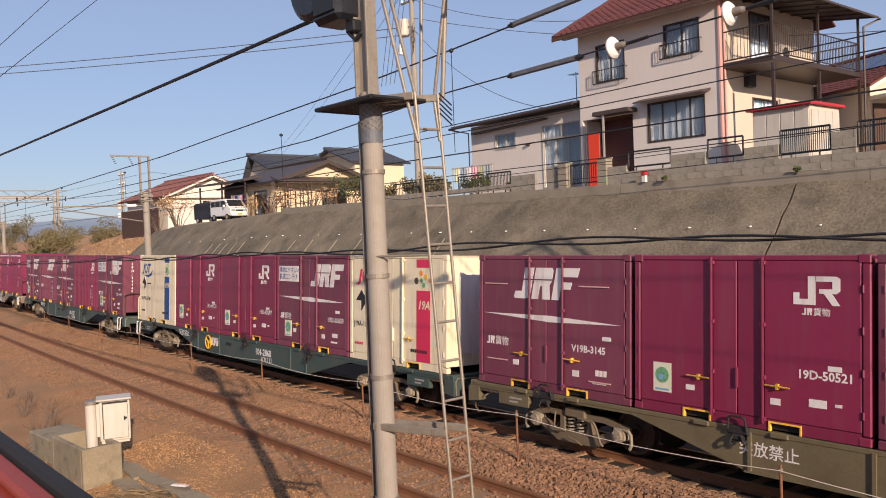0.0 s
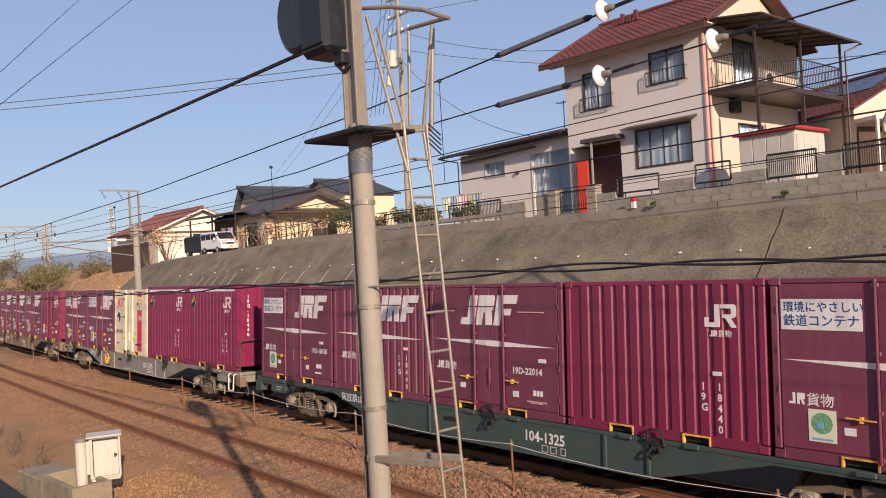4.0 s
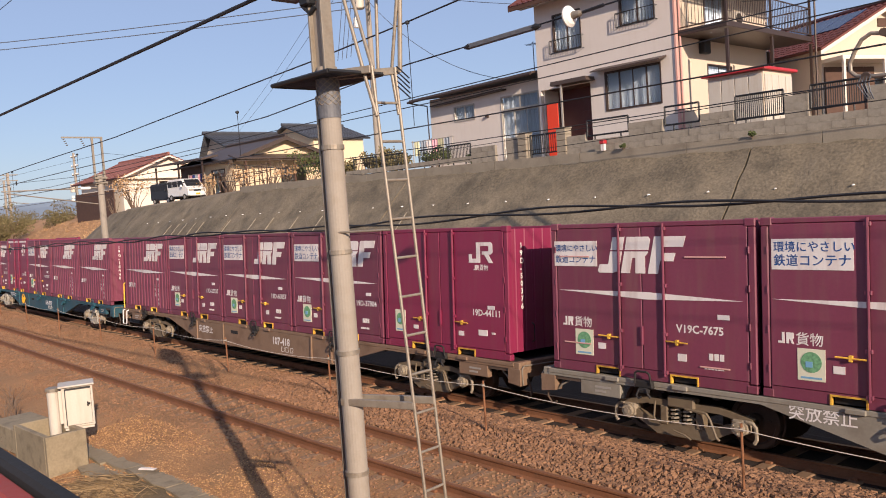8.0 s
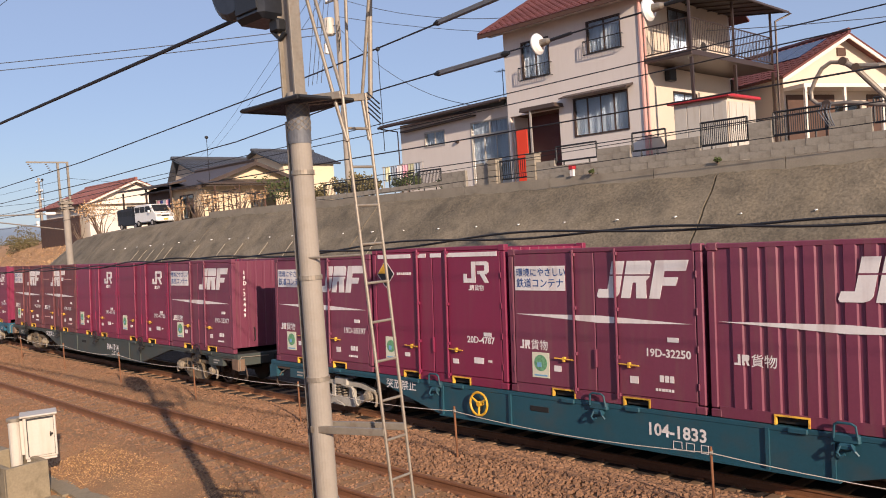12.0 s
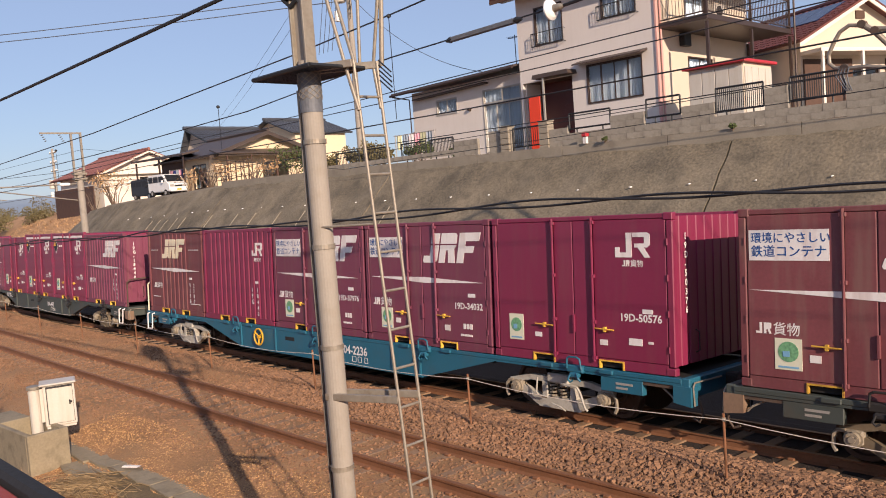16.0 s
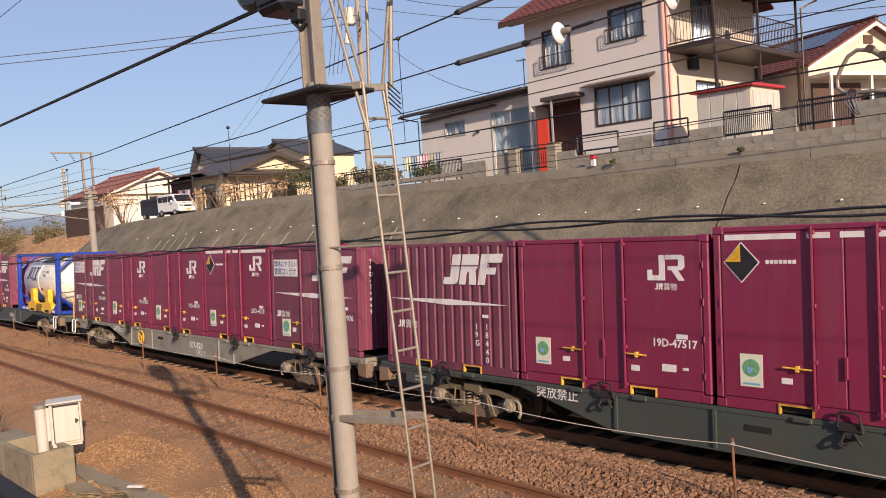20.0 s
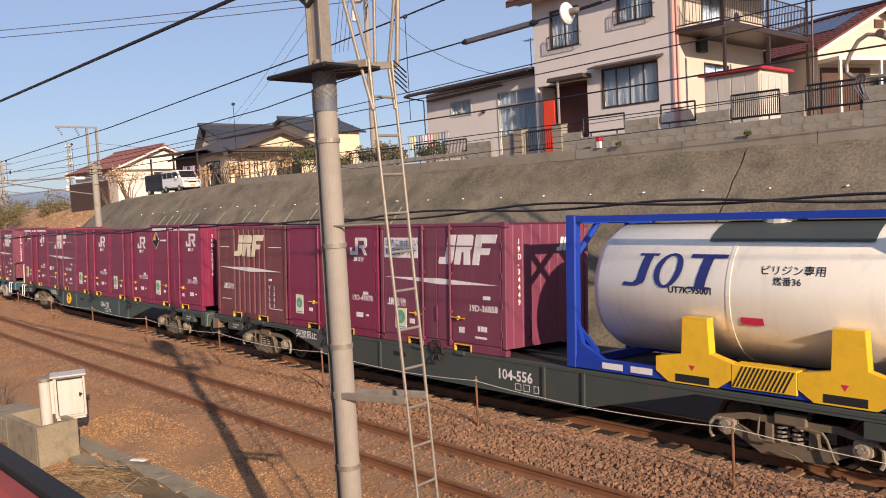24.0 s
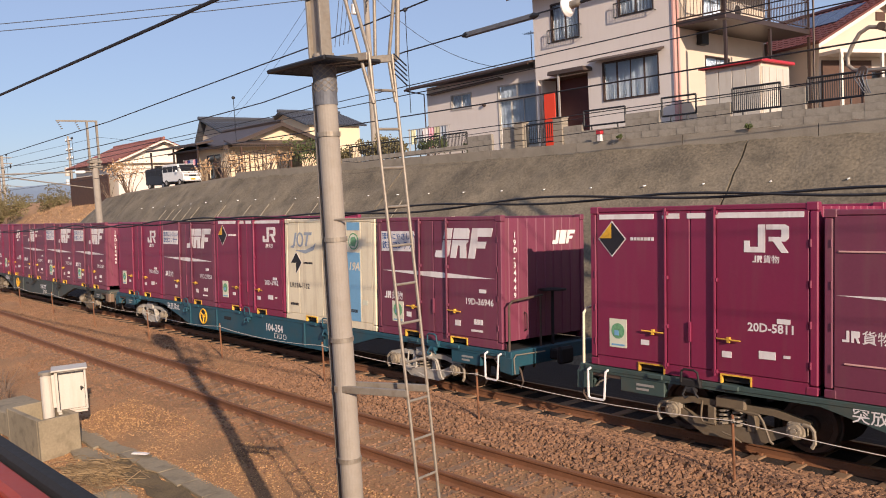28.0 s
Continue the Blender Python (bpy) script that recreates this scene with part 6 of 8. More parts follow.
wire("catenary_wire", "messenger wire of the far track", along(12.0, [(-110, 6.4), (-41, 5.85), (-24, 6.03), (-12, 6.1), (8, 6.4)]), 0.010)
wire("contact_wire", "contact wire of the far track", along(12.0, [(-110, 5.15), (-41, 5.15), (-10, 5.15), (8, 5.25)]), 0.009)
wire("feeder_wire", "feeder wire on the masts", along(13.5, [(-110, 8.6), (-42, 6.35), (-20, 6.5), (10, 7.0)]), 0.011)
wire("feeder_wire", "thin earth wire on the masts", along(15.0, [(-110, 8.0), (-42, 7.5), (-20, 4.9), (10, 5.4)]), 0.008)
wire("service_wire", "thin service wire above the terrace wall", [(-42.2, 15.9, 5.9)] + along(21.0, [(-38, 5.65), (-18, 5.9), (4, 6.3)]), 0.012)
for k in range(2):
    pts = []
    for i in range(230):
        x = -46 + i * 0.24
        f = min(1.0, max(0.0, (x + 30) / 26))
        a = x * 1.9 + 0.9 * math.sin(x * 0.37) + math.pi * k
        pts.append((x, 6.35 + 0.03 * math.cos(a), 3.365 + 0.42 * f + 0.03 * math.sin(a) + 0.02 * math.sin(x * 0.9 + k)))
    wire("twisted_cable", "twisted sagging black trackside cable", pts, 0.0125)

for x in (-24, -31, -37, -14.5, -9.2):
    z1 = 5.95 if x < -12 else 6.6
    bm = bmesh.new()
    rod(bm, (x, cy(x, 8.0), 5.09), (x, cy(x, 8.0), z1), 0.006, 5)
    turned(bm, (x, cy(x, 8.0), z1), (0, 1, 0), [(-0.03, 0.02), (0, 0.036), (0.03, 0.02)], 10)
    tagged(part("wire_dropper", bm, "wire"), "thin dropper with a clamp on the catenary", "dropper")


def insulator(x, y, z, lean=0.0):
    t = thing("insulator", "white porcelain disc insulator on the messenger wire", "insulator", pose(x, y, z, 0, -2 - lean, 0), group="disc insulators")
    part("disc", turned(bmesh.new(), (0, 0, 0), (1, 0, 0), [(-0.02, 0.05), (-0.02, 0.128), (0.0, 0.13), (0.03, 0.10), (0.05, 0.05)], 24), "porcelain", t)
    part("cap", turned(bmesh.new(), (0.05, 0, 0), (1, 0, 0), [(0, 0.05), (0.1, 0.04), (0.14, 0.02)], 12), "galv", t)
    part("strap", rod(bmesh.new(), (0.14, 0, 0), (0.5, 0, 0.01), 0.02, 6), "black", t)


insulator(-6.2, cy(-6.2, 8.0), 6.06)
insulator(-4.66, cy(-4.7, 8.0), 6.12)
insulator(-6.1, cy(-6.1, 8.0), 6.83)


def turnbuckle(a, b):
    t = thing("tension_rod", "dark flat tension rod on the messenger wire", "tension rod")
    a, b = Vector(a), Vector(b)
    bm = bmesh.new()
    box(bm, -0.0, (b - a).length, -0.03, 0.03, -0.035, 0.035, c=0.012)
    me = mesh_of("tension_bar", bm, "sleeve")
    me.transform(Matrix.Translation(a) @ (b - a).to_track_quat("X", "Z").to_matrix().to_4x4())
    part("tension_bar", me, "sleeve", t)
    for q in (a, b):
        part("clevis", turned(bmesh.new(), q, b - a, [(-0.08, 0.02), (0, 0.045), (0.08, 0.02)], 8), "black", t)


turnbuckle((-7.95, cy(-8, 8.0), 6.02), (-6.75, cy(-7, 8.0), 6.045))
turnbuckle((-7.9, cy(-8, 8.0), 6.70), (-6.35, cy(-6.4, 8.0), 6.80))


def mast(x, y, z0, z1, label, boom=True):
    t = thing("catenary_mast", label, "mast", pose(x, y, 0))
    part("column", rod(bmesh.new(), (0, 0, z0), (0, 0, z1 - 1.9), 0.19, 16, 0.16), "pole", t)
    for dy in (-0.24, 0.24):
        part("top_post", B(-0.05, 0.05, dy - 0.05, dy + 0.05, z1 - 2.5, z1), "galv", t)
    for z in (z1 - 2.35, z1 - 2.1):
        part("clamp_band", B(-0.2, 0.2, -0.32, 0.32, z - 0.05, z + 0.05), "galv", t)
    part("cross_arm", B(-0.04, 0.04, -1.75, 0.3, z1 - 0.03, z1 + 0.05), "galv", t)
    for dy in (-1.65, -0.8):
        bm = bmesh.new()
        for k in range(4):
            turned(bm, (0, dy + 0.05 * k, z1 - 0.06 - 0.1 * k), (0, 0.3, -1), [(0, 0.03), (0.02, 0.07), (0.05, 0.03)], 10)
        part("string_insulator", bm, "galv", t)
    if boom:
        bm = bmesh.new()
        bent(bm, [(0, -0.2, 5.85), (-0.6, -4.6, 5.85)], 0.035, 8)
        bent(bm, [(0, -0.2, 5.0), (-0.5, -4.4, 5.75)], 0.03, 8)
        bent(bm, [(-0.6, -4.4, 5.8), (-0.6, -4.4, 5.35), (-0.6, -3.4, 5.2)], 0.02, 8)
        part("cantilever", bm, "galv", t)
        part("insulator", turned(bmesh.new(), (-0.08, -0.75, 5.85), (0.13, 1, 0), [(-0.25, 0.05), (-0.2, 0.08), (0.2, 0.08), (0.25, 0.05)], 12), "porcelain", t)
    return t


mast(-43.6, 16.05, -0.8, 8.45, "concrete catenary mast with twin top posts and cantilever")
mast(-90.0, cy(-90, 15.2), -0.8, 8.3, "far concrete catenary mast with cantilever")
mast(-92.0, cy(-92, 4.6), -0.8, 8.0, "far concrete catenary mast with cantilever", boom=False)
mast(-3.6, 15.2, -0.8, 9.2, "concrete catenary mast beside the slope", boom=False)


def cantilever():
    """The pipe bracket of the near mast, with its curved registration arm."""
    t = thing("cantilever_arm", "weathered steel pipe cantilever with curved registration arm", "cantilever")
    y = 14.7
    bm = bmesh.new()
    bent(bm, [(-3.7, y + 0.3, 4.7), (-4.75, y, 6.05), (-4.95, y, 6.22)], 0.05, 10)
    part("stay_tube", bm, "galv", t)
    bm = bmesh.new()
    bent(bm, [(-4.85, y, 6.12), (-4.4, y, 6.05), (-3.7, y + 0.3, 5.95)], 0.045, 10)
    part("top_tube", bm, "galv", t)
    bm = bmesh.new()
    pts = [(-4.95, 6.20), (-5.15, 6.24), (-5.30, 6.16), (-5.42, 5.98), (-5.50, 5.80), (-5.49, 5.66), (-5.40, 5.57), (-5.25, 5.54), (-4.9, 5.52), (-4.0, 5.32)]
    bent(bm, [(x, y - 0.02, z) for x, z in pts], 0.035, 10)
    part("registration_arm", bm, "galv", t)
    for k in range(4):
        bm = bmesh.new()
        bent(bm, [(-5.32 + 0.05 * k, y - 0.05, 5.55), (-5.38 + 0.06 * k, y - 0.06, 5.42), (-5.30 + 0.04 * k, y - 0.05, 5.28), (-5.24 + 0.03 * k, y, 5.16)], 0.011, 6)
        part("wire_tail", bm, "wire_grey", t)
    for x, z in ((-4.95, 6.22), (-4.75, 6.08), (-5.25, 5.55)):
        part("clamp", turned(bmesh.new(), (x, y - 0.06, z), (0, 1, 0), [(0, 0.07), (0.12, 0.07)], 10), "grime", t)


cantilever()


def utility_pole(x, y, z0, z1):
    t = thing("utility_pole", "tall concrete utility pole with transformer and many wires", "pole", pose(x, y, 0))
    part("column", rod(bmesh.new(), (0, 0, z0), (0, 0, z1), 0.2, 14, 0.13), "pole", t)
    for z in (z1 - 0.5, z1 - 1.6, z1 - 2.6):
        part("cross_arm", B(-1.0, 1.0, -0.05, 0.05, z - 0.05, z + 0.05), "galv", t)
        for dx in (-0.9, -0.3, 0.3, 0.9):
            part("pin_insulator", turned(bmesh.new(), (dx, 0, z + 0.05), (0, 0, 1), [(0, 0.05), (0.1, 0.07), (0.18, 0.03)], 10), "porcelain", t)
    part("transformer", turned(bmesh.new(), (-0.55, -0.2, z1 - 4.6), (0, 0, 1), [(0, 0.28), (0.05, 0.32), (0.95, 0.32), (1.0, 0.25)], 18), "cabinet", t, "pale grey can transformer")
    part("switch_box", B(-1.1, -0.85, -0.3, 0.0, z1 - 5.6, z1 - 5.0, c=0.03), "porcelain", t)
    for k in range(5):
        bm = bmesh.new()
        bent(bm, [(0.15, -0.1, z1 - 4.2 - k * 0.3), (0.4 + 0.1 * (k % 2), -0.25, z1 - 4.0 - k * 0.3), (0.25, -0.2, z1 - 4.5 - k * 0.3)], 0.02, 5)
        part("jumper_loop", bm, "wire", t)
    return t


utility_pole(-37.7, 30.0, 4.9, 20.0)
for dz, tgt in ((-0.4, (-130, 70, 17.5)), (-1.5, (-130, 70, 16.4)), (-0.4, (10, 42, 19.0)), (-1.5, (10, 42, 17.8)), (-2.5, (-19, 29.5, 12.6)), (-3.6, (-8, 33, 10.2)), (-4.2, (-26, 28.4, 9.4))):
    wire("pole_wire", "thin wire strung from the utility pole", sag((-37.7, 30.0, 20.0 + dz), tgt, 0.9), 0.016, "wire_grey", 5)
for k in range(4):
    wire("pole_wire", "steep wire down from the utility pole", [(-37.9 + k * 0.5, 29.6, 22.5), (-36.9 + k * 0.4, 27.0, 12.0)], 0.016, "wire", 5)
for dz in (0.0, -0.45):
    wire("pole_wire", "thin twin wire strung from the utility pole", sag((-37.7, 30.0, 15.9 + dz), (-84.4, -2.0, 17.4 + dz), 0.5), 0.027, "wire_grey", 5)
for a, b in (((-46.08, 9.0, 13.15), (-68.92, 22.0, 26.93)), ((-46.43, 9.0, 11.76), (-57.42, 22.0, 23.71))):
    wire("far_line", "thin black power line high overhead", [a, b], 0.02, "wire", 5)
def far_gantry(x, y0, y1, z1):
    t = thing("catenary_gantry", "far steel catenary gantry across the railway", "gantry", pose(x, 0, 0))
    for y in (y0, y1):
        part("column", B(-0.14, 0.14, y - 0.14, y + 0.14, -0.8, z1 + 0.3), "pole", t)
    for z in (z1, z1 - 0.75):
        part("beam", B(-0.07, 0.07, y0 - 1.2, y1 + 1.2, z - 0.06, z + 0.06), "galv", t)
    bm = bmesh.new()
    n = 9
    for i in range(n):
        a, b = y0 + (y1 - y0) * i / n, y0 + (y1 - y0) * (i + 1) / n
        rod(bm, (0, a, z1 if i % 2 else z1 - 0.75), (0, b, z1 - 0.75 if i % 2 else z1), 0.035, 5)
    part("lattice", bm, "galv", t)
    for y in (y0 + 1.2, (y0 + y1) / 2, y1 - 1.2, y0 - 1.0, y1 + 1.0):
        part("hanger", turned(bmesh.new(), (0, y, z1 - 1.4), (0, 0, 1), [(0, 0.03), (0.1, 0.1), (0.45, 0.1), (0.55, 0.03)], 8), "grime_dark", t)


far_gantry(-118.0, 21.5, 31.5, 11.2)
far_gantry(-160.0, 30.0, 42.0, 12.4)
wb = thing("trackside_board", "white trackside notice board on two posts", "board", pose(-86.0, 20.4, ground_z(-86.0, 20.4)))
part("panel", B(-0.03, 0.03, -0.5, 0.5, 0.9, 2.7, c=0.01), "white", wb)
for y in (-0.35, 0.35):
    part("post", B(-0.08, -0.032, y - 0.04, y + 0.04, -0.1, 2.6), "galv", wb)
utility_pole(-100.0, 34.0, 2.0, 12.5)

# small red-capped survey post on the kerb
tp = thing("track_marker", "white trackside marker with a red cap on a thin post", "marker", pose(-7.28, 14.9, 0))
part("post", rod(bmesh.new(), (0, 0, -0.75), (0, 0, 1.95), 0.022, 8), "grime_dark", tp)
part("board", turned(bmesh.new(), (0, 0, 1.95), (0, 0, 1), [(0, 0.05), (0.02, 0.085), (0.42, 0.085)], 14), "white", tp)
part("cap", turned(bmesh.new(), (0, 0, 1.95 + 0.425), (0, 0, 1), [(0, 0.086), (0.08, 0.09), (0.1, 0.05)], 14), "red_trim", tp)
sp = thing("marker_post", "small white survey post with a red cap", "marker post", pose(-13.25 * 22 / 18 + 0.2, 22.05, 5.22))
part("post", B(-0.06, 0.06, -0.06, 0.06, 0.0, 0.22), "white", sp)
part("cap", B(-0.09, 0.09, -0.09, 0.09, 0.22, 0.36, c=0.015), "red_trim", sp)


MOVERS = []           # (thing, metres ahead of the train's mark)
WHEELSETS = []


def on_track(s, up=0.0):
    """The pose of a thing on the far track, s metres along it."""
    return (Matrix.Translation((s, TRACK_Y + BEND * s * s / 2, TRAIN_Z)) @ Matrix.Rotation(BEND * s, 4, "Z")
            @ Matrix.Rotation(-radians(CANT), 4, "X") @ Matrix.Translation((0, 0, up)))


FRONT = -WIDE / 2


def put_text(body, height, x, z, parent, material="white", name="number", shear=0.0, y=FRONT + 0.003, turn=None):
    ob = part(name, lettering(body, height, material, shear), material, parent)
    ob.matrix_basis = pose(x, y, z) if turn is None else turn
    return ob


def decal(bm, x0, x1, z0, z1, y=FRONT + 0.005, t=0.006):
    return box(bm, x0, x1, y - t, y + 0.002, z0, z1)


def emblem_wide(parent, x0, z0, w, h, y=FRONT + 0.006, paint="plum", ink="white"):
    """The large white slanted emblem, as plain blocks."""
    s = 0.22 * h
    for outline in (((0, 0.06), (0.02, 0), (0.20, 0), (0.25, 0.04), (0.27, 0.12), (0.27, 1), (0.12, 1), (0.12, 0.24), (0.01, 0.24)),
                    ((0.30, 0), (0.41, 0), (0.41, 0.42), (0.45, 0.42), (0.48, 0), (0.60, 0), (0.56, 0.46), (0.59, 0.56), (0.59, 0.92), (0.56, 1), (0.30, 1)),
                    ((0.63, 0), (0.75, 0), (0.75, 0.34), (0.90, 0.34), (0.91, 0.56), (0.75, 0.56), (0.75, 0.72), (0.98, 0.72), (0.99, 1), (0.63, 1))):
        part("emblem", plate(bmesh.new(), [(x0 + a * w + s * c, z0 + c * h) for a, c in outline], y - 0.006, y), ink, parent)
    part("emblem_line", plate(bmesh.new(), [(x0 + a * w + s * c, z0 + c * h) for a, c in ((0.11, 0.60), (0.62, 0.60), (0.62, 0.64), (0.11, 0.64))], y - 0.0075, y - 0.0062), paint, parent)


def emblem_small(parent, x0, z0, w, h, y=FRONT + 0.006, material="white"):
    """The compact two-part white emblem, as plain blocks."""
    for outline in (((0, 0), (0.48, 0), (0.48, 1), (0.32, 1), (0.32, 0.2), (0.13, 0.2), (0.13, 0.42), (0, 0.42)),
                    ((0.50, 0.82), (0.84, 0.82), (0.84, 0.56), (0.56, 0.56), (0.56, 0.4), (0.66, 0.4), (0.84, 0), (1, 0), (0.83, 0.4), (0.92, 0.4), (1, 0.5), (1, 0.92), (0.92, 1), (0.50, 1))):
        part("emblem", plate(bmesh.new(), [(x0 + a * w, z0 + c * h) for a, c in outline], y - 0.006, y), material, parent)


def wedge(parent, x0, x1, z, thick, y=FRONT + 0.006):
    """The long white streak that is thickest in its middle."""
    bm = bmesh.new()
    mid = x0 + 0.52 * (x1 - x0)
    plate(bm, [(x0, z), (mid, z - thick * 0.75), (x1, z - thick * 0.45), (mid, z + thick * 0.15)], y - 0.005, y)
    return part("streak", bm, "white", parent)


def bars(parent, x0, z0, w, h, n, material="white", y=FRONT + 0.006):
    """Small writing that cannot be read, as short bars."""
    bm = bmesh.new()
    step = w / n
    for i in range(n):
        box(bm, x0 + i * step, x0 + (i + 0.75) * step, y - 0.0055, y, z0, z0 + h)
    return part("small_print", bm, material, parent)


def owner_mark(parent, x0, z0, h, y=FRONT + 0.010):
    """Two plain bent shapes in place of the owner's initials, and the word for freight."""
    bm = bmesh.new()
    for outline in (((0, 0), (0.40, 0), (0.40, 1), (0.24, 1), (0.24, 0.2), (0, 0.2)),
                    ((0.52, 0), (0.67, 0), (0.67, 0.4), (0.76, 0.4), (0.86, 0), (1, 0), (0.9, 0.42), (1, 0.5), (1, 0.95), (0.94, 1), (0.52, 1))):
        plate(bm, [(x0 + a * h * 1.45, z0 + c * h) for a, c in outline], y - 0.0095, y - 0.004)
    part("owner_mark", bm, "white", parent)
    put_text("貨物", h * 0.93, x0 + h * 1.6, z0 + h * 0.03, parent, "white", "lettering", y=y - 0.007)


def leaf_sticker(parent, x0, z0, w=0.32, h=0.43):
    s = part("sticker", decal(bmesh.new(), x0, x0 + w, z0, z0 + h, t=0.006), "sticker", parent, "cream sticker with a green disc")
    bm = bmesh.new()
    turned(bm, (x0 + w / 2, FRONT - 0.001, z0 + h * 0.58), (0, -1, 0), [(0, w * 0.38), (0.004, w * 0.38)], 18)
    part("disc", bm, "green_mark", s)
    bm = bmesh.new()
    box(bm, x0 + w * 0.3, x0 + w * 0.55, FRONT - 0.009, FRONT - 0.0052, z0 + h * 0.42, z0 + h * 0.6)
    box(bm, x0 + w * 0.12, x0 + w * 0.88, FRONT - 0.004, FRONT - 0.0012, z0 + h * 0.06, z0 + h * 0.12)
    part("tree_mark", bm, "sky_mark", s)


def diamond(parent, x, z, r, quarter=True):
    """The height mark: a white-edged black lozenge with one yellow quarter."""
    bm = bmesh.new()
    y = FRONT + 0.005
    plate(bm, [(x - r, z), (x, z - r * 1.08), (x + r, z), (x, z + r * 1.08)], y - 0.004, y)
    d = part("height_mark", bm, "white", parent)
    q = r * 0.92
    bm = bmesh.new()
    plate(bm, [(x - q, z), (x, z - q * 1.08), (x + q, z), (x, z + q * 1.08)], y - 0.008, y - 0.0042)
    part("lozenge", bm, "ink", d)
    if not quarter:
        return
    bm = bmesh.new()
    plate(bm, [(x - q * 0.97, z + 0.01), (x - 0.012, z + 0.01), (x - 0.012, z + q * 1.03)], y - 0.012, y - 0.0082)
    part("yellow_quarter", bm, "yellow", d)


def ribbed(a, b, n, proud, fill=0.45, edge=0.03):
    """Points (along, out) of a run of n trapezoid ribs from a to b."""
    step = (b - a) / n
    pts = []
    for i in range(n):
        c, w = a + (i + 0.5) * step, abs(step) * fill / 2 * (1 if step > 0 else -1)
        e = edge if step > 0 else -edge
        pts += [(c - w - e, 0.0), (c - w, proud), (c + w, proud), (c + w + e, 0.0)]
    return pts


def container_shell(parent, paint, tall=TALL, ribs=0, base_paint=None, span=(0.30, 0.12)):
    """Body folded out of one corrugated outline, base rail with fork pockets, top rails, corner posts and castings."""
    L = LONG / 2
    f, e = FRONT + 0.03, L - 0.03
    line = [(-e, f)]
    if ribs:
        line += [(x, f - o) for x, o in ribbed(-L + span[0], L - span[1], ribs, 0.024, 0.56, 0.02)]
    line += [(e, f)] + [(e + o, y) for y, o in ribbed(f + 0.17, -f - 0.17, 8, 0.012, 0.7, 0.015)]
    line += [(e, -f)] + [(x, -f + o) for x, o in ribbed(L - 0.12, -L + 0.12, 10, 0.028)]
    line += [(-e, -f)] + [(-e - o, y) for y, o in ribbed(-f - 0.17, f + 0.17, 8, 0.012, 0.7, 0.015)]
    bm = bmesh.new()
    lo = [bm.verts.new((x, y, 0.14)) for x, y in line]
    hi = [bm.verts.new((x, y, tall - 0.06)) for x, y in line]
    for k in range(len(line)):
        q = (k + 1) % len(line)
        bm.faces.new((lo[k], lo[q], hi[q], hi[k]))
    bm.faces.new(lo[::-1])
    bm.faces.new(hi)
    body = part("body", bm, paint, parent)
    for y0 in (FRONT, -FRONT - 0.09):
        y1 = y0 + 0.09
        pts = [(-L + 0.13, 0.005), (-0.94, 0.005), (-0.94, 0.14), (-0.46, 0.14), (-0.46, 0.005), (0.46, 0.005), (0.46, 0.14), (0.94, 0.14), (0.94, 0.005), (L - 0.13, 0.005), (L - 0.13, 0.16), (-L + 0.13, 0.16)]
        part("base_rail", plate(bmesh.new(), pts, y0 + 0.004, y1), base_paint or paint, parent)
        part("top_rail", B(-L + 0.13, L - 0.13, y0 + 0.004, y1, tall - 0.09, tall - 0.012, c=0.012), paint, parent)
    for x0, x1 in ((-0.94, -0.46), (0.46, 0.94)):
        bm = bmesh.new()
        box(bm, x0, x1, FRONT - 0.012, FRONT + 0.05, 0.118, 0.142)
        box(bm, x0, x0 + 0.024, FRONT - 0.012, FRONT + 0.05, 0.0, 0.118)
        box(bm, x1 - 0.024, x1, FRONT - 0.012, FRONT + 0.05, 0.0, 0.118)
        bmesh.ops.remove_doubles(bm, verts=bm.verts[:], dist=0.0005)
        part("fork_pocket", bm, "pocket", parent, "worn yellow-edged fork pocket")
        # black block stands for the shade inside the pocket
        part("pocket_tunnel", B(x0 + 0.035, x1 - 0.035, FRONT + 0.06, -FRONT - 0.1, 0.02, 0.115), "rubber", parent)
    for x in (-1, 1):
        for y in (FRONT, -FRONT - 0.11):
            part("corner_post", B(min(x * L, x * (L - 0.11)), max(x * L, x * (L - 0.11)), y, y + 0.11, 0.13, tall - 0.12, c=0.015), paint, parent)
            for z in (0.0, tall - 0.118):
                xa, xb = x * (L + 0.002), x * (L - 0.16)
                yc = y - 0.003 if y < 0 else y - 0.007
                part("corner_casting", B(min(xa, xb), max(xa, xb), yc, yc + 0.12, z, z + 0.118, c=0.012), base_paint or paint, parent)
    return body


def lock_bar(parent, x, tall, paint):
    """An upright locking bar with its brackets."""
    bm = bmesh.new()
    rod(bm, (x, FRONT - 0.028, 0.10), (x, FRONT - 0.028, tall - 0.04), 0.022, 8)
    for z in (0.16, 0.75, 1.5, tall - 0.12):
        box(bm, x - 0.045, x + 0.045, FRONT - 0.04, FRONT + 0.01, z - 0.03, z + 0.03, c=0.008)
    return part("locking_bar", bm, paint, parent)


def handle(parent, x0, x1, z):
    bm = bmesh.new()
    rod(bm, (x0, FRONT - 0.035, z), (x1, FRONT - 0.035, z - 0.01), 0.012, 6)
    box(bm, (x0 + x1) / 2 - 0.02, (x0 + x1) / 2 + 0.02, FRONT - 0.045, FRONT + 0.006, z - 0.05, z + 0.03)
    return part("handle", bm, "pocket", parent, "worn yellow door handle")


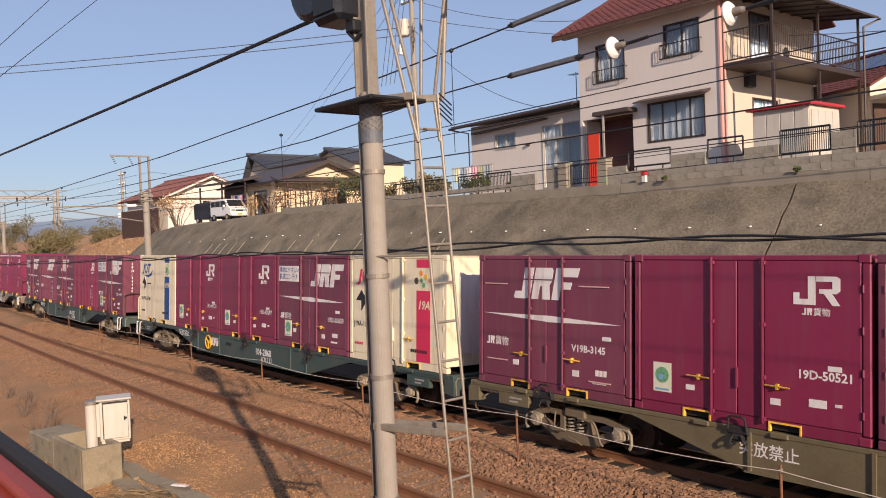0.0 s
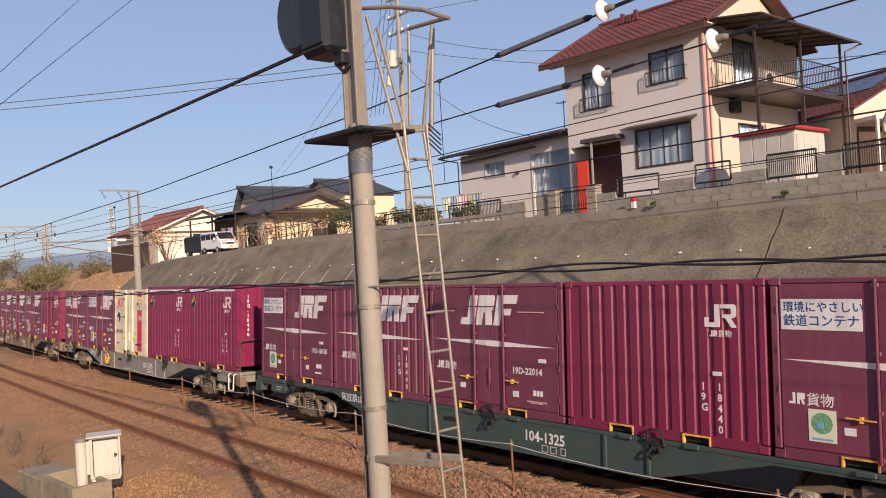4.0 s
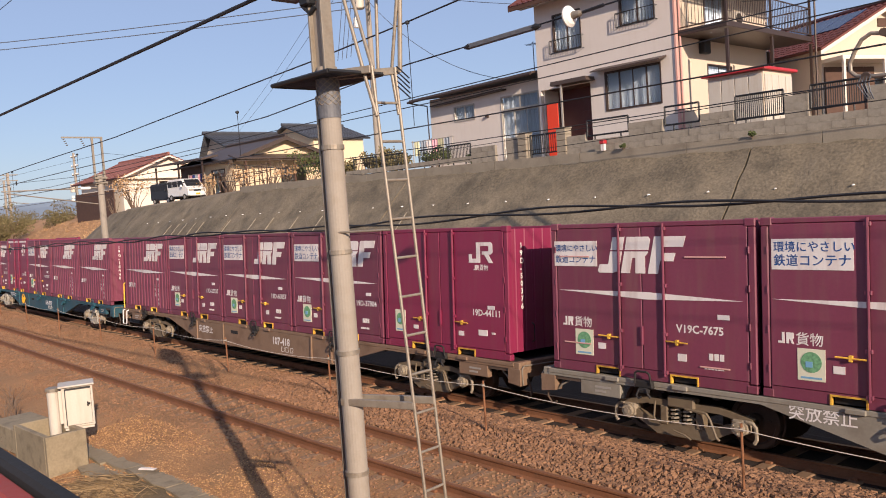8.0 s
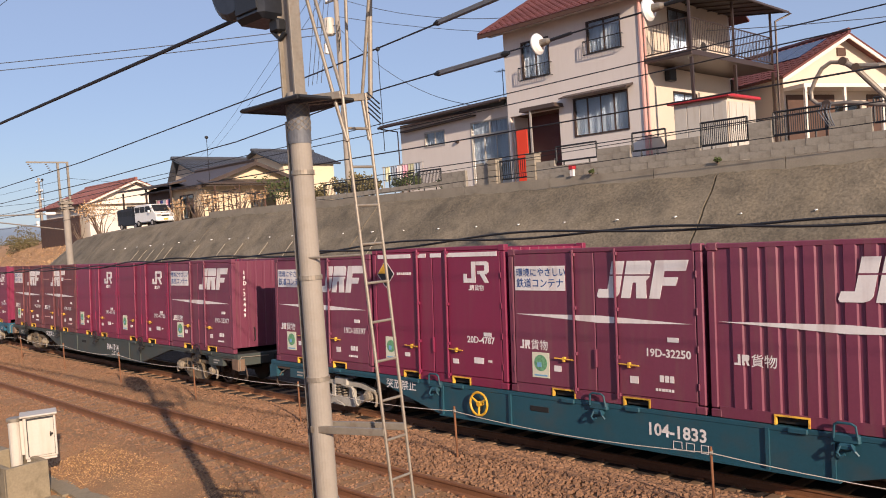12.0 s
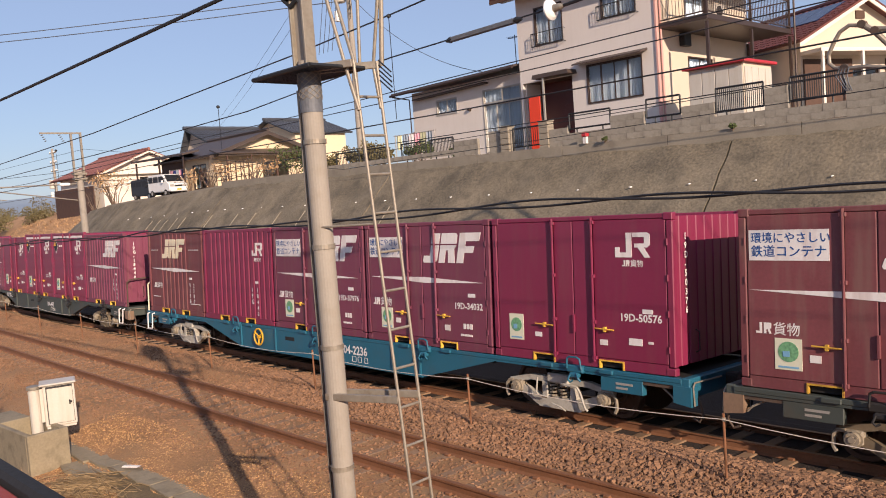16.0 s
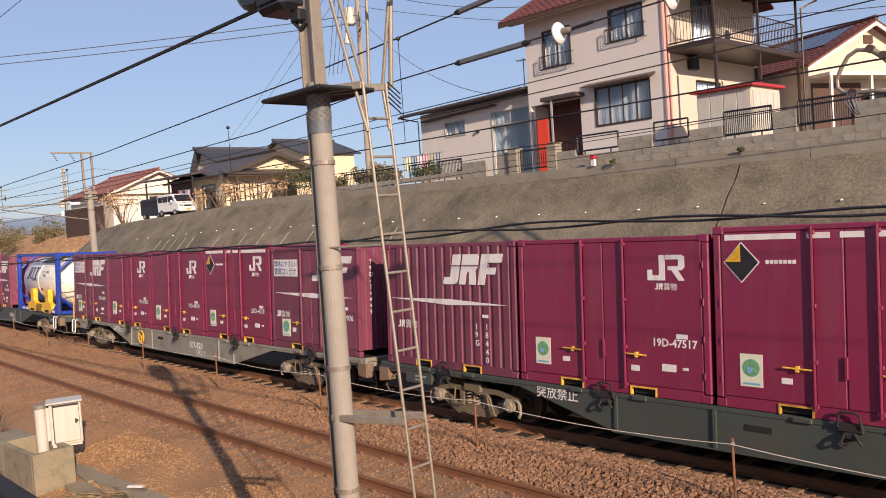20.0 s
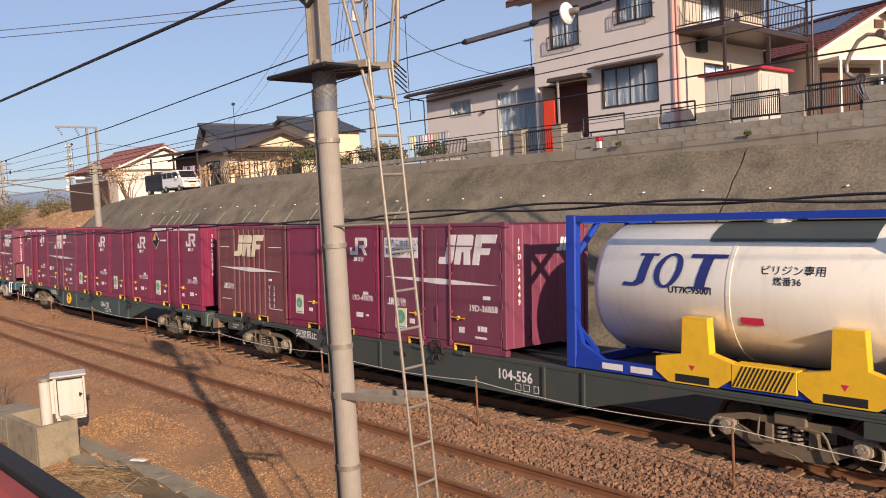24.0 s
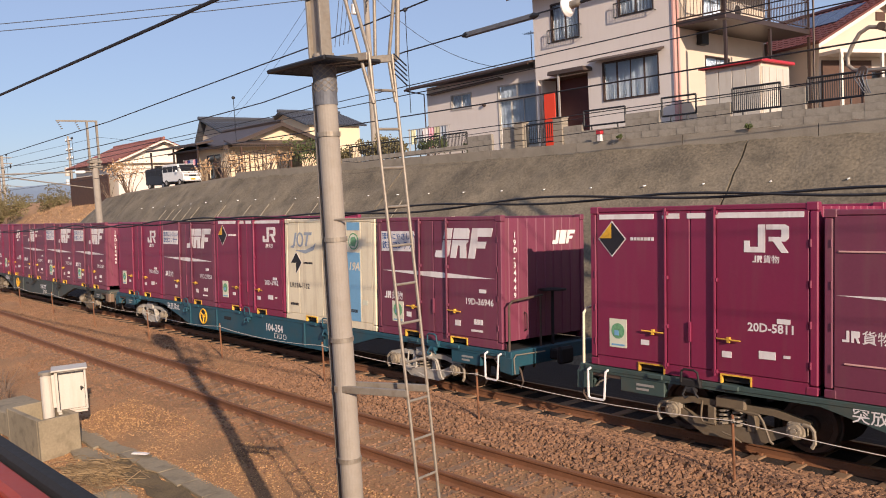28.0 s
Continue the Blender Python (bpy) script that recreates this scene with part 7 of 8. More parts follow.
def side_doors(parent, paint, tall=TALL, marks=(0.383, 0.492, 0.603)):
    """Two wide folding leaves with hinges, seam and locking bars."""
    L = LONG
    xs = [-L / 2 + 0.115] + [-L / 2 + m * L for m in marks] + [L / 2 - 0.115]
    for a, b in zip(xs, xs[1:]):
        part("door_leaf", B(a + 0.008, b - 0.008, FRONT + 0.006, FRONT + 0.036, 0.165, tall - 0.095, c=0.01), paint, parent)
    lock_bar(parent, xs[1], tall, paint)
    lock_bar(parent, xs[3], tall, paint)
    pin = mesh_of("hinge", rod(bmesh.new(), (0, FRONT - 0.004, -0.05), (0, FRONT - 0.004, 0.05), 0.015, 6), paint)
    for x in (xs[0] - 0.02, xs[4] + 0.02):
        for z in (0.4, 0.95, 1.5, 2.05):
            part("hinge", pin, paint, parent).matrix_basis = pose(x, 0, z)
    handle(parent, xs[1] - 0.42, xs[1] - 0.03, 0.65)
    handle(parent, xs[3] + 0.03, xs[3] + 0.40, 0.65)
    bm = bmesh.new()
    box(bm, xs[2] - 0.02, xs[2] + 0.02, FRONT - 0.03, FRONT + 0.01, 0.55, 0.85, c=0.006)
    part("latch", bm, paint, parent)
    return xs


def end_marks(parent, tall, number, wide):
    """Upright number and emblem on the end wall that faces the way of travel."""
    x = LONG / 2 - 0.008 + 0.004
    o = put_text("\n".join(number), 0.105, 0, 0, parent, "white", "upright_number")
    o.matrix_basis = Matrix.Translation((x + 0.012, FRONT + 0.32, tall - 0.42)) @ Matrix.Rotation(math.pi / 2, 4, "Z")
    if wide:
        for outline in (((0, 0), (0.22, 0), (0.26, 0.1), (0.26, 1), (0.12, 1), (0.12, 0.28), (0, 0.28)), ((0.30, 0), (0.59, 0), (0.59, 1), (0.30, 1)),
                        ((0.63, 0), (0.75, 0), (0.75, 0.34), (0.90, 0.34), (0.91, 0.56), (0.75, 0.56), (0.75, 0.72), (0.98, 0.72), (0.99, 1), (0.63, 1))):
            o = part("end_emblem", plate(bmesh.new(), [(a * 0.66 + 0.06 * c, tall - 0.58 + c * 0.27) for a, c in outline], -0.006, 0), "white", parent)
            o.matrix_basis = Matrix.Translation((x, FRONT + 1.45, 0)) @ Matrix.Rotation(math.pi / 2, 4, "Z")
    bm = bmesh.new()
    bent(bm, [(LONG / 2 + 0.0, FRONT + 0.62, 0.3), (LONG / 2 + 0.06, FRONT + 0.62, 0.34), (LONG / 2 + 0.06, FRONT + 0.62, 0.62), (LONG / 2, FRONT + 0.62, 0.66)], 0.012)
    part("grab_iron", bm, "grime_dark", parent)


def x_at(f):
    return -LONG / 2 + f * LONG


def container_plum(kind, slogan=False, sticker=True, paint="plum", vent=False):
    c = thing("freight_container", "", "container")
    container_shell(c, paint)
    side_doors(c, paint)
    emblem_wide(c, x_at(0.265 if vent else 0.503), 1.68, 1.53, 0.58, paint=paint)
    wedge(c, x_at(0.04), x_at(0.95), 1.37, 0.13)
    if slogan:
        s = part("slogan_panel", decal(bmesh.new(), x_at(0.02 if vent else 0.042), x_at(0.262 if vent else 0.335), 1.78, 2.20), "white", c, "white panel with blue writing")
        put_text("環境にやさしい", 0.115 if not vent else 0.095, x_at(0.026 if vent else 0.05), 2.035, s, "blue_mark", "slogan", y=FRONT - 0.004)
        put_text("鉄道コンテナ", 0.128 if not vent else 0.106, x_at(0.026 if vent else 0.05), 1.845, s, "blue_mark", "slogan", y=FRONT - 0.004)
    if vent:
        for xa, xb, z in ((0.05, 0.22, 1.93), (0.70, 0.88, 1.93), (0.07, 0.22, 0.47), (0.76, 0.89, 0.30)):
            part("vent_slot", B(x_at(xa), x_at(xb), FRONT - 0.012, FRONT + 0.004, z, z + 0.024, c=0.004), "pink_trim", c)
    owner_mark(c, x_at(0.062), 0.77, 0.15)
    if sticker:
        leaf_sticker(c, x_at(0.133), 0.29, 0.37, 0.43)
    part("label_plate", decal(bmesh.new(), x_at(0.26), x_at(0.30), 0.42, 0.52), "white", c)
    part("label_plate", decal(bmesh.new(), x_at(0.66), x_at(0.70), 0.36, 0.47), "white", c)
    part("label_plate", decal(bmesh.new(), x_at(0.84), x_at(0.89), 1.03, 1.10), "white", c)
    bars(c, x_at(0.80), 0.42, 0.26, 0.10, 3)
    bars(c, x_at(0.78), 0.28, 0.32, 0.04, 6)
    end_marks(c, TALL, "19D-34449", True)
    return c


def container_crimson(kind, tall=TALL, band=False):
    c = thing("freight_container", "", "container")
    container_shell(c, "crimson", tall)
    side_doors(c, "crimson", tall)
    emblem_small(c, x_at(0.722), tall - 0.69, 0.64, 0.39)
    owner_mark(c, x_at(0.755), tall - 0.83, 0.095)
    leaf_sticker(c, x_at(0.10), 0.33, 0.33, 0.46)
    part("label_plate", decal(bmesh.new(), x_at(0.26), x_at(0.30), 0.42, 0.50), "white", c)
    part("label_plate", decal(bmesh.new(), x_at(0.63), x_at(0.67), 0.38, 0.47), "white", c)
    part("label_plate", decal(bmesh.new(), x_at(0.85), x_at(0.90), 0.93, 1.0), "white", c)
    part("label_plate", decal(bmesh.new(), x_at(0.78), x_at(0.845), 0.42, 0.53), "white", c)
    part("label_plate", decal(bmesh.new(), x_at(0.875), x_at(0.90), 0.46, 0.50), "white", c)
    if band:
        for a, b in ((0.05, 0.325), (0.365, 0.445), (0.48, 0.56), (0.60, 0.95)):
            part("white_band", decal(bmesh.new(), x_at(a), x_at(b), tall - 0.205, tall - 0.125), "white", c)
        diamond(c, x_at(0.116), tall - 0.52, 0.27)
        bars(c, x_at(0.21), tall - 0.54, 0.44, 0.05, 7)
    end_marks(c, tall, "19D-50376", False)
    return c


def container_ribbed(kind, paint="plum", new_style=False, band=False, middle=False):
    tall = 2.6 if band else TALL
    c = thing("freight_container", "", "container")
    container_shell(c, paint, tall, ribs=7 if middle else 13, span=(0.78, 1.02) if middle else (0.30, 0.12))
    if new_style:
        emblem_small(c, x_at(0.74), tall - 0.72, 0.52, 0.34)
        owner_mark(c, x_at(0.76), tall - 0.86, 0.09)
    else:
        emblem_wide(c, x_at(0.27 if middle else 0.482), 1.68, 1.53, 0.58, paint=paint, ink="cream" if middle else "white")
        wedge(c, x_at(0.04), x_at(0.95), 1.37, 0.13)
    if middle:
        for xa, xb, z in ((0.05, 0.18, 1.92), (0.76, 0.93, 1.92), (0.07, 0.20, 0.47), (0.77, 0.93, 0.33)):
            part("vent_slot", B(x_at(xa), x_at(xb), FRONT + 0.014, FRONT + 0.034, z, z + 0.02, c=0.004), "white", c)
    if not new_style:
        owner_mark(c, x_at(0.10), 0.77, 0.15)
    if band:
        part("white_band", decal(bmesh.new(), x_at(0.05), x_at(0.95), tall - 0.21, tall - 0.125), "white", c)
        if new_style:
            diamond(c, x_at(0.13), tall - 0.58, 0.2)
    for x, word in ((0.715, "1\n9\nG"), (0.788, "1\n8\n4\n4\n0")) if not band else ((0.715, "2\n0\nG"), (0.788, "4\n5\n4")):
        if middle:
            x, word = (0.765, "V\n1\n9\nB") if x < 0.75 else (0.83, "2\n5\n8\n0")
        put_text(word, 0.115, x_at(x), 0.84, c, "white", "upright_number", y=FRONT + 0.003)
    part("label_plate", decal(bmesh.new(), x_at(0.77), x_at(0.81), 1.06, 1.12), "white", c)
    end_marks(c, tall, "19G-18440", not band)
    return c


def container_cream(kind, mark="red_mark", word="red_mark"):
    c = thing("refrigerated_container", "", "container")
    container_shell(c, "cream", TALL, base_paint="cream")
    if word == "red_mark":
        side_doors(c, "cream", TALL, marks=(0.385, 0.482, 0.590))
    else:
        for a, b in ((0.03, 0.172), (0.172, 0.445), (0.445, 0.70), (0.70, 0.86), (0.86, 0.97)):
            part("side_panel", B(x_at(a) + 0.006, x_at(b) - 0.006, FRONT + 0.006, FRONT + 0.036, 0.165, TALL - 0.095, c=0.006), "cream", c)
    stripe = part("colour_stripe", decal(bmesh.new(), x_at(0.717), x_at(0.847), 0.17, 1.72, t=0.003), mark, c)
    part("colour_stripe", decal(bmesh.new(), x_at(0.717), x_at(0.847), 2.22, 2.40, t=0.003), mark, c)
    put_text("19A", 0.19, x_at(0.728), 1.32, stripe, "cream", "lettering", 0.25, y=FRONT - 0.001)
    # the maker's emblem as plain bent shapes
    bm = bmesh.new()
    y = FRONT + 0.005
    x0 = x_at(0.09)
    plate(bm, [(x0 - 0.1, 1.80), (x0 + 0.05, 1.78), (x0 + 0.12, 1.84), (x0 + 0.22, 2.16), (x0 + 0.13, 2.16), (x0 + 0.05, 1.86)], y - 0.005, y)
    part("emblem", bm, word, c)
    bm = bmesh.new()
    n = 20
    out = [bm.verts.new((x0 + 0.36 + 0.16 * math.cos(6.2832 * k / n), y - 0.005, 1.99 + 0.18 * math.sin(6.2832 * k / n))) for k in range(n)]
    inn = [bm.verts.new((x0 + 0.36 + 0.085 * math.cos(6.2832 * k / n), y - 0.005, 1.99 + 0.13 * math.sin(6.2832 * k / n))) for k in range(n)]
    for k in range(n):
        bm.faces.new((out[k], out[(k + 1) % n], inn[(k + 1) % n], inn[k]))
    part("emblem", bm, word, c)
    bm = plate(bmesh.new(), [(x0 + 0.58, 1.83), (x0 + 0.66, 1.83), (x0 + 0.74, 2.1), (x0 + 0.87, 2.1), (x0 + 0.89, 2.17), (x0 + 0.55, 2.17), (x0 + 0.53, 2.1), (x0 + 0.66, 2.1)], y - 0.005, y)
    part("emblem", bm, word, c)
    if word != "red_mark":
        bm = bmesh.new()
        plate(bm, [(x0 + 0.1, 1.73), (x0 + 0.6, 1.65), (x0 + 0.95, 1.74), (x0 + 1.05, 1.92), (x0 + 0.93, 1.83), (x0 + 0.6, 1.74)], y - 0.005, y)
        part("swoosh", bm, word, c)
        part("round_mark", turned(bmesh.new(), (x_at(0.785), y, 1.97), (0, -1, 0), [(0, 0.19), (0.004, 0.19)], 20), "green_mark", c)
        part("round_field", turned(bmesh.new(), (x_at(0.785), y - 0.005, 1.97), (0, -1, 0), [(0, 0.16), (0.002, 0.16)], 20), "sticker", c)
        part("round_figure", plate(bmesh.new(), [(x_at(0.755), 1.87), (x_at(0.80), 1.85), (x_at(0.82), 1.99), (x_at(0.80), 2.08), (x_at(0.76), 2.05)], y - 0.011, y - 0.0075), "green_mark", c)
    else:
        for i, (dx, dz, r, m) in enumerate(((0.70, 1.93, 0.075, "grime"), (0.745, 2.1, 0.06, "orange_mark"), (0.77, 1.84, 0.055, "green_mark"), (0.79, 2.02, 0.06, "yellow"), (0.83, 1.95, 0.05, "orange_mark"), (0.75, 1.94, 0.05, "green_mark"))):
            bm = bmesh.new()
            turned(bm, (x_at(dx) + 0.06, y, dz), (0, -1, 0), [(0, r), (0.004 + i * 0.001, r)], 12)
            part("fruit_mark", bm, m, c)
    diamond(c, x_at(0.137), 1.42, 0.25, False)
    part("pale_quarter", plate(bmesh.new(), [(x_at(0.137) - 0.22, 1.41), (x_at(0.137) - 0.012, 1.19), (x_at(0.137) - 0.012, 1.41)], FRONT - 0.0068, FRONT - 0.0032), "cream", c)
    bars(c, x_at(0.225), 1.40, 0.4, 0.045, 7, "ink")
    bars(c, x_at(0.06), 0.36, 0.36, 0.06, 5, "red_mark" if word == "red_mark" else "ink")
    bars(c, x_at(0.66), 0.36, 0.6, 0.07, 8, "ink")
    part("label_plate", decal(bmesh.new(), x_at(0.87), x_at(0.92), 0.55, 0.66, t=0.004), "sticker", c)
    x = LONG / 2 - 0.004
    bm = B(x, x + 0.012, FRONT + 0.35, -FRONT - 0.3, 0.4, 2.1)
    part("end_panel", bm, "white", c)
    return c


def tank_container():
    """A twenty-foot tank in a blue frame with yellow catwalk brackets."""
    L, W, T = 6.058, 2.44, 2.59
    c = thing("tank_container", "white cylindrical tank in a bright blue frame with yellow brackets", "container")
    prof = [(-2.78, 0.25), (-2.74, 0.7), (-2.62, 0.98), (-2.45, 1.08), (2.45, 1.08), (2.62, 0.98), (2.74, 0.7), (2.78, 0.25)]
    t = part("tank", turned(bmesh.new(), (0, 0, 1.36), (1, 0, 0), prof, 40), "tank_white", c, smooth=True)
    for x in (-0.16, 2.2):
        bm = bmesh.new()
        turned(bm, (x, 0, 1.36), (1, 0, 0), [(-0.03, 1.09), (0.03, 1.09)], 40)
        part("band", bm, "tank_white", t)
    for x in (-1, 1):
        bm = bmesh.new()
        e = x * (L / 2 - 0.09)
        for y in (-1, 1):
            yy = y * (W / 2 - 0.08)
            box(bm, e - 0.105, e + 0.105, yy - 0.08, yy + 0.08, 0, T, c=0.02)
        for z in (0.08, T - 0.08):
            box(bm, e - 0.07, e + 0.07, -W / 2 + 0.16, W / 2 - 0.16, z - 0.07, z + 0.07)
        for y in (-1, 1):
            for z, zz in ((0.15, 0.75), (T - 0.15, T - 0.75)):
                rod(bm, (e, y * (W / 2 - 0.1), zz), (e, y * 0.45, z), 0.06, 6)
        part("end_frame", bm, "tank_blue", c)
    for y in (-1, 1):
        yy = y * (W / 2 - 0.07)
        rail = part("bottom_rail", B(-L / 2 + 0.18, L / 2 - 0.18, yy - 0.06, yy + 0.06, 0.02, 0.20), "tank_blue", c)
        part("top_rail", B(-L / 2 + 0.18, L / 2 - 0.18, yy - 0.05, yy + 0.05, T - 0.12, T - 0.02), "tank_blue", c)
        if y < 0:
            for x in (-2.3, -1.75, 2.2):
                part("label_plate", B(x, x + 0.4, yy - 0.066, yy - 0.062, 0.06, 0.16), "white", rail)
    for x in (-1, 1):
        for y in (-1, 1):
            e, yy = x * (L / 2 - 0.18), y * (W / 2 - 0.08)
            part("corner_gusset", plate(bmesh.new(), [(e, 0.2), (e - 0.55, 0.2), (e - 0.12, 0.42), (e, 0.85)] if x > 0 else [(e, 0.2), (e, 0.85), (e + 0.12, 0.42), (e + 0.55, 0.2)], yy - 0.05, yy + 0.05), "tank_blue", c)
    for y in (-W / 2 + 0.075, W / 2 - 0.075):
        for x in (-0.65, 1.55):
            bm = bmesh.new()
            plate(bm, [(x - 0.62, 0.16), (x - 0.40, 0.01), (x + 0.40, 0.01), (x + 0.62, 0.16), (x + 0.62, 0.40), (x + 0.28, 0.50), (x + 0.24, 1.02), (x - 0.16, 1.02), (x - 0.18, 0.46), (x - 0.62, 0.38)], y - 0.09, y + 0.09)
            sd = part("saddle", bm, "yellow_clean", c, "bright yellow steel saddle")
            if y < 0:
                # dark plate on the uncut saddle paints the shade of a fork hole
                part("fork_opening", B(x - 0.28, x + 0.28, y - 0.094, y - 0.0905, 0.035, 0.15), "rubber", sd)
                part("red_arrow", plate(bmesh.new(), [(x - 0.05, 0.30), (x, 0.22), (x + 0.05, 0.30)], y - 0.095, y - 0.0905), "red_mark", sd)
    step_board = part("step_board", B(-0.025, 0.925, -W / 2 - 0.02, -W / 2 + 0.30, 0.06, 0.40, c=0.01), "yellow_clean", c, "yellow step board with black hazard stripes")
    for k in range(13):
        bm = bmesh.new()
        x = -0.015 + k * 0.061
        plate(bm, [(x, 0.08), (x + 0.028, 0.08), (x + 0.178, 0.38), (x + 0.15, 0.38)], -W / 2 - 0.024, -W / 2 - 0.0205)
        part("stripe", bm, "ink", step_board)
    part("roof_walk", B(-2.7, 2.7, -0.3, 0.3, T - 0.11, T - 0.07), "galv", c)
    bm = bmesh.new()
    turned(bm, (0.2, 0, 2.4), (0, 0, 1), [(0, 0.32), (0.12, 0.32), (0.15, 0.2)], 18)
    part("manhole", bm, "tank_white", c)
    # emblem and small writing on the round shell
    def on_shell(x0, x1, a0, a1, name, mat, parent, r=1.092):
        bm = bmesh.new()
        n = 4
        rows_ = []
        for i in range(n + 1):
            a = radians(a0 + (a1 - a0) * i / n)
            rows_.append([bm.verts.new((x, -r * math.cos(a), 1.36 + r * math.sin(a))) for x in (x0, x1)])
        for p, q in zip(rows_, rows_[1:]):
            bm.faces.new((p[0], p[1], q[1], q[0]))
        return part(name, bm, mat, parent)
    # dark grey patch over the upper shell
    on_shell(-0.62, 1.75, 46, 86, "spill_cover", "wagon_dark", t, 1.098)
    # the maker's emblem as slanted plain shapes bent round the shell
    def bent_shape(outline):
        bm = bmesh.new()
        vs = [bm.verts.new((-1.95 + u + 0.12 * v, -1.092 * math.cos(radians(4 + 29 * v)), 1.36 + 1.092 * math.sin(radians(4 + 29 * v)))) for u, v in outline]
        bm.faces.new(vs)
        part("emblem", bm, "navy", t)
    for lo, hi in ((0.2, 0.45), (0.45, 0.7), (0.7, 1.0)):
        bent_shape([(0.20, lo), (0.36, lo), (0.36, hi), (0.20, hi)])
    bent_shape([(-0.04, 0.0), (0.22, 0.0), (0.34, 0.1), (0.36, 0.2), (0.20, 0.2), (0.14, 0.1), (-0.02, 0.12)])
    bent_shape([(0.10, 0.93), (0.46, 0.93), (0.46, 1.0), (0.10, 1.0)])
    ring = [(0.72 + 0.24 * math.cos(0.3142 * k), 0.5 + 0.52 * math.sin(0.3142 * k), 0.72 + 0.13 * math.cos(0.3142 * k), 0.5 + 0.44 * math.sin(0.3142 * k)) for k in range(21)]
    for p, q in zip(ring, ring[1:]):
        bent_shape([(p[0], p[1]), (q[0], q[1]), (q[2], q[3]), (p[2], p[3])])
    bent_shape([(1.02, 0.88), (1.62, 0.88), (1.62, 1.0), (1.02, 1.0)])
    for lo, hi in ((0.0, 0.3), (0.3, 0.6), (0.6, 0.88)):
        bent_shape([(1.24, lo), (1.41, lo), (1.41, hi), (1.24, hi)])
    bent_shape([(1.14, 0.0), (1.50, 0.0), (1.50, 0.06), (1.14, 0.06)])
    for word, hgt, x, a in (("ピリジン専用", 0.115, 0.30, 18), ("燃番36", 0.10, 0.5, 10), ("UT7K-95001", 0.105, -1.15, 0)):
        o = part("lettering", lettering(word, hgt, "ink"), "ink", t)
        a = radians(a)
        o.matrix_basis = Matrix.Translation((x, -1.0835 * math.cos(a), 1.36 + 1.0835 * math.sin(a))) @ Matrix.Rotation(-a, 4, "X")
    on_shell(0.02, 0.36, -22, -16, "warning_mark", "red_mark", t)
    return c


# ---- wagons
def wheelset():
    bm = bmesh.new()
    rod(bm, (0, -0.75, 0), (0, 0.75, 0), 0.075, 8)
    for y in (-1, 1):
        prof = [(-0.065, 0.43), (-0.055, 0.405), (0.05, 0.40), (0.062, 0.39), (0.062, 0.33), (0.02, 0.31), (0.02, 0.14), (0.06, 0.12)]
        turned(bm, (0, y * 0.53, 0), (0, y, 0), prof, 24)
        for k in range(5):
            a = 2 * math.pi * k / 5
            turned(bm, (0.22 * math.cos(a), y * 0.55, 0.22 * math.sin(a)), (0, y, 0), [(0, 0.03), (0.012, 0.03)], 6)
    return mesh_of("wheelset", bm, "wheel")


WHEEL = wheelset()


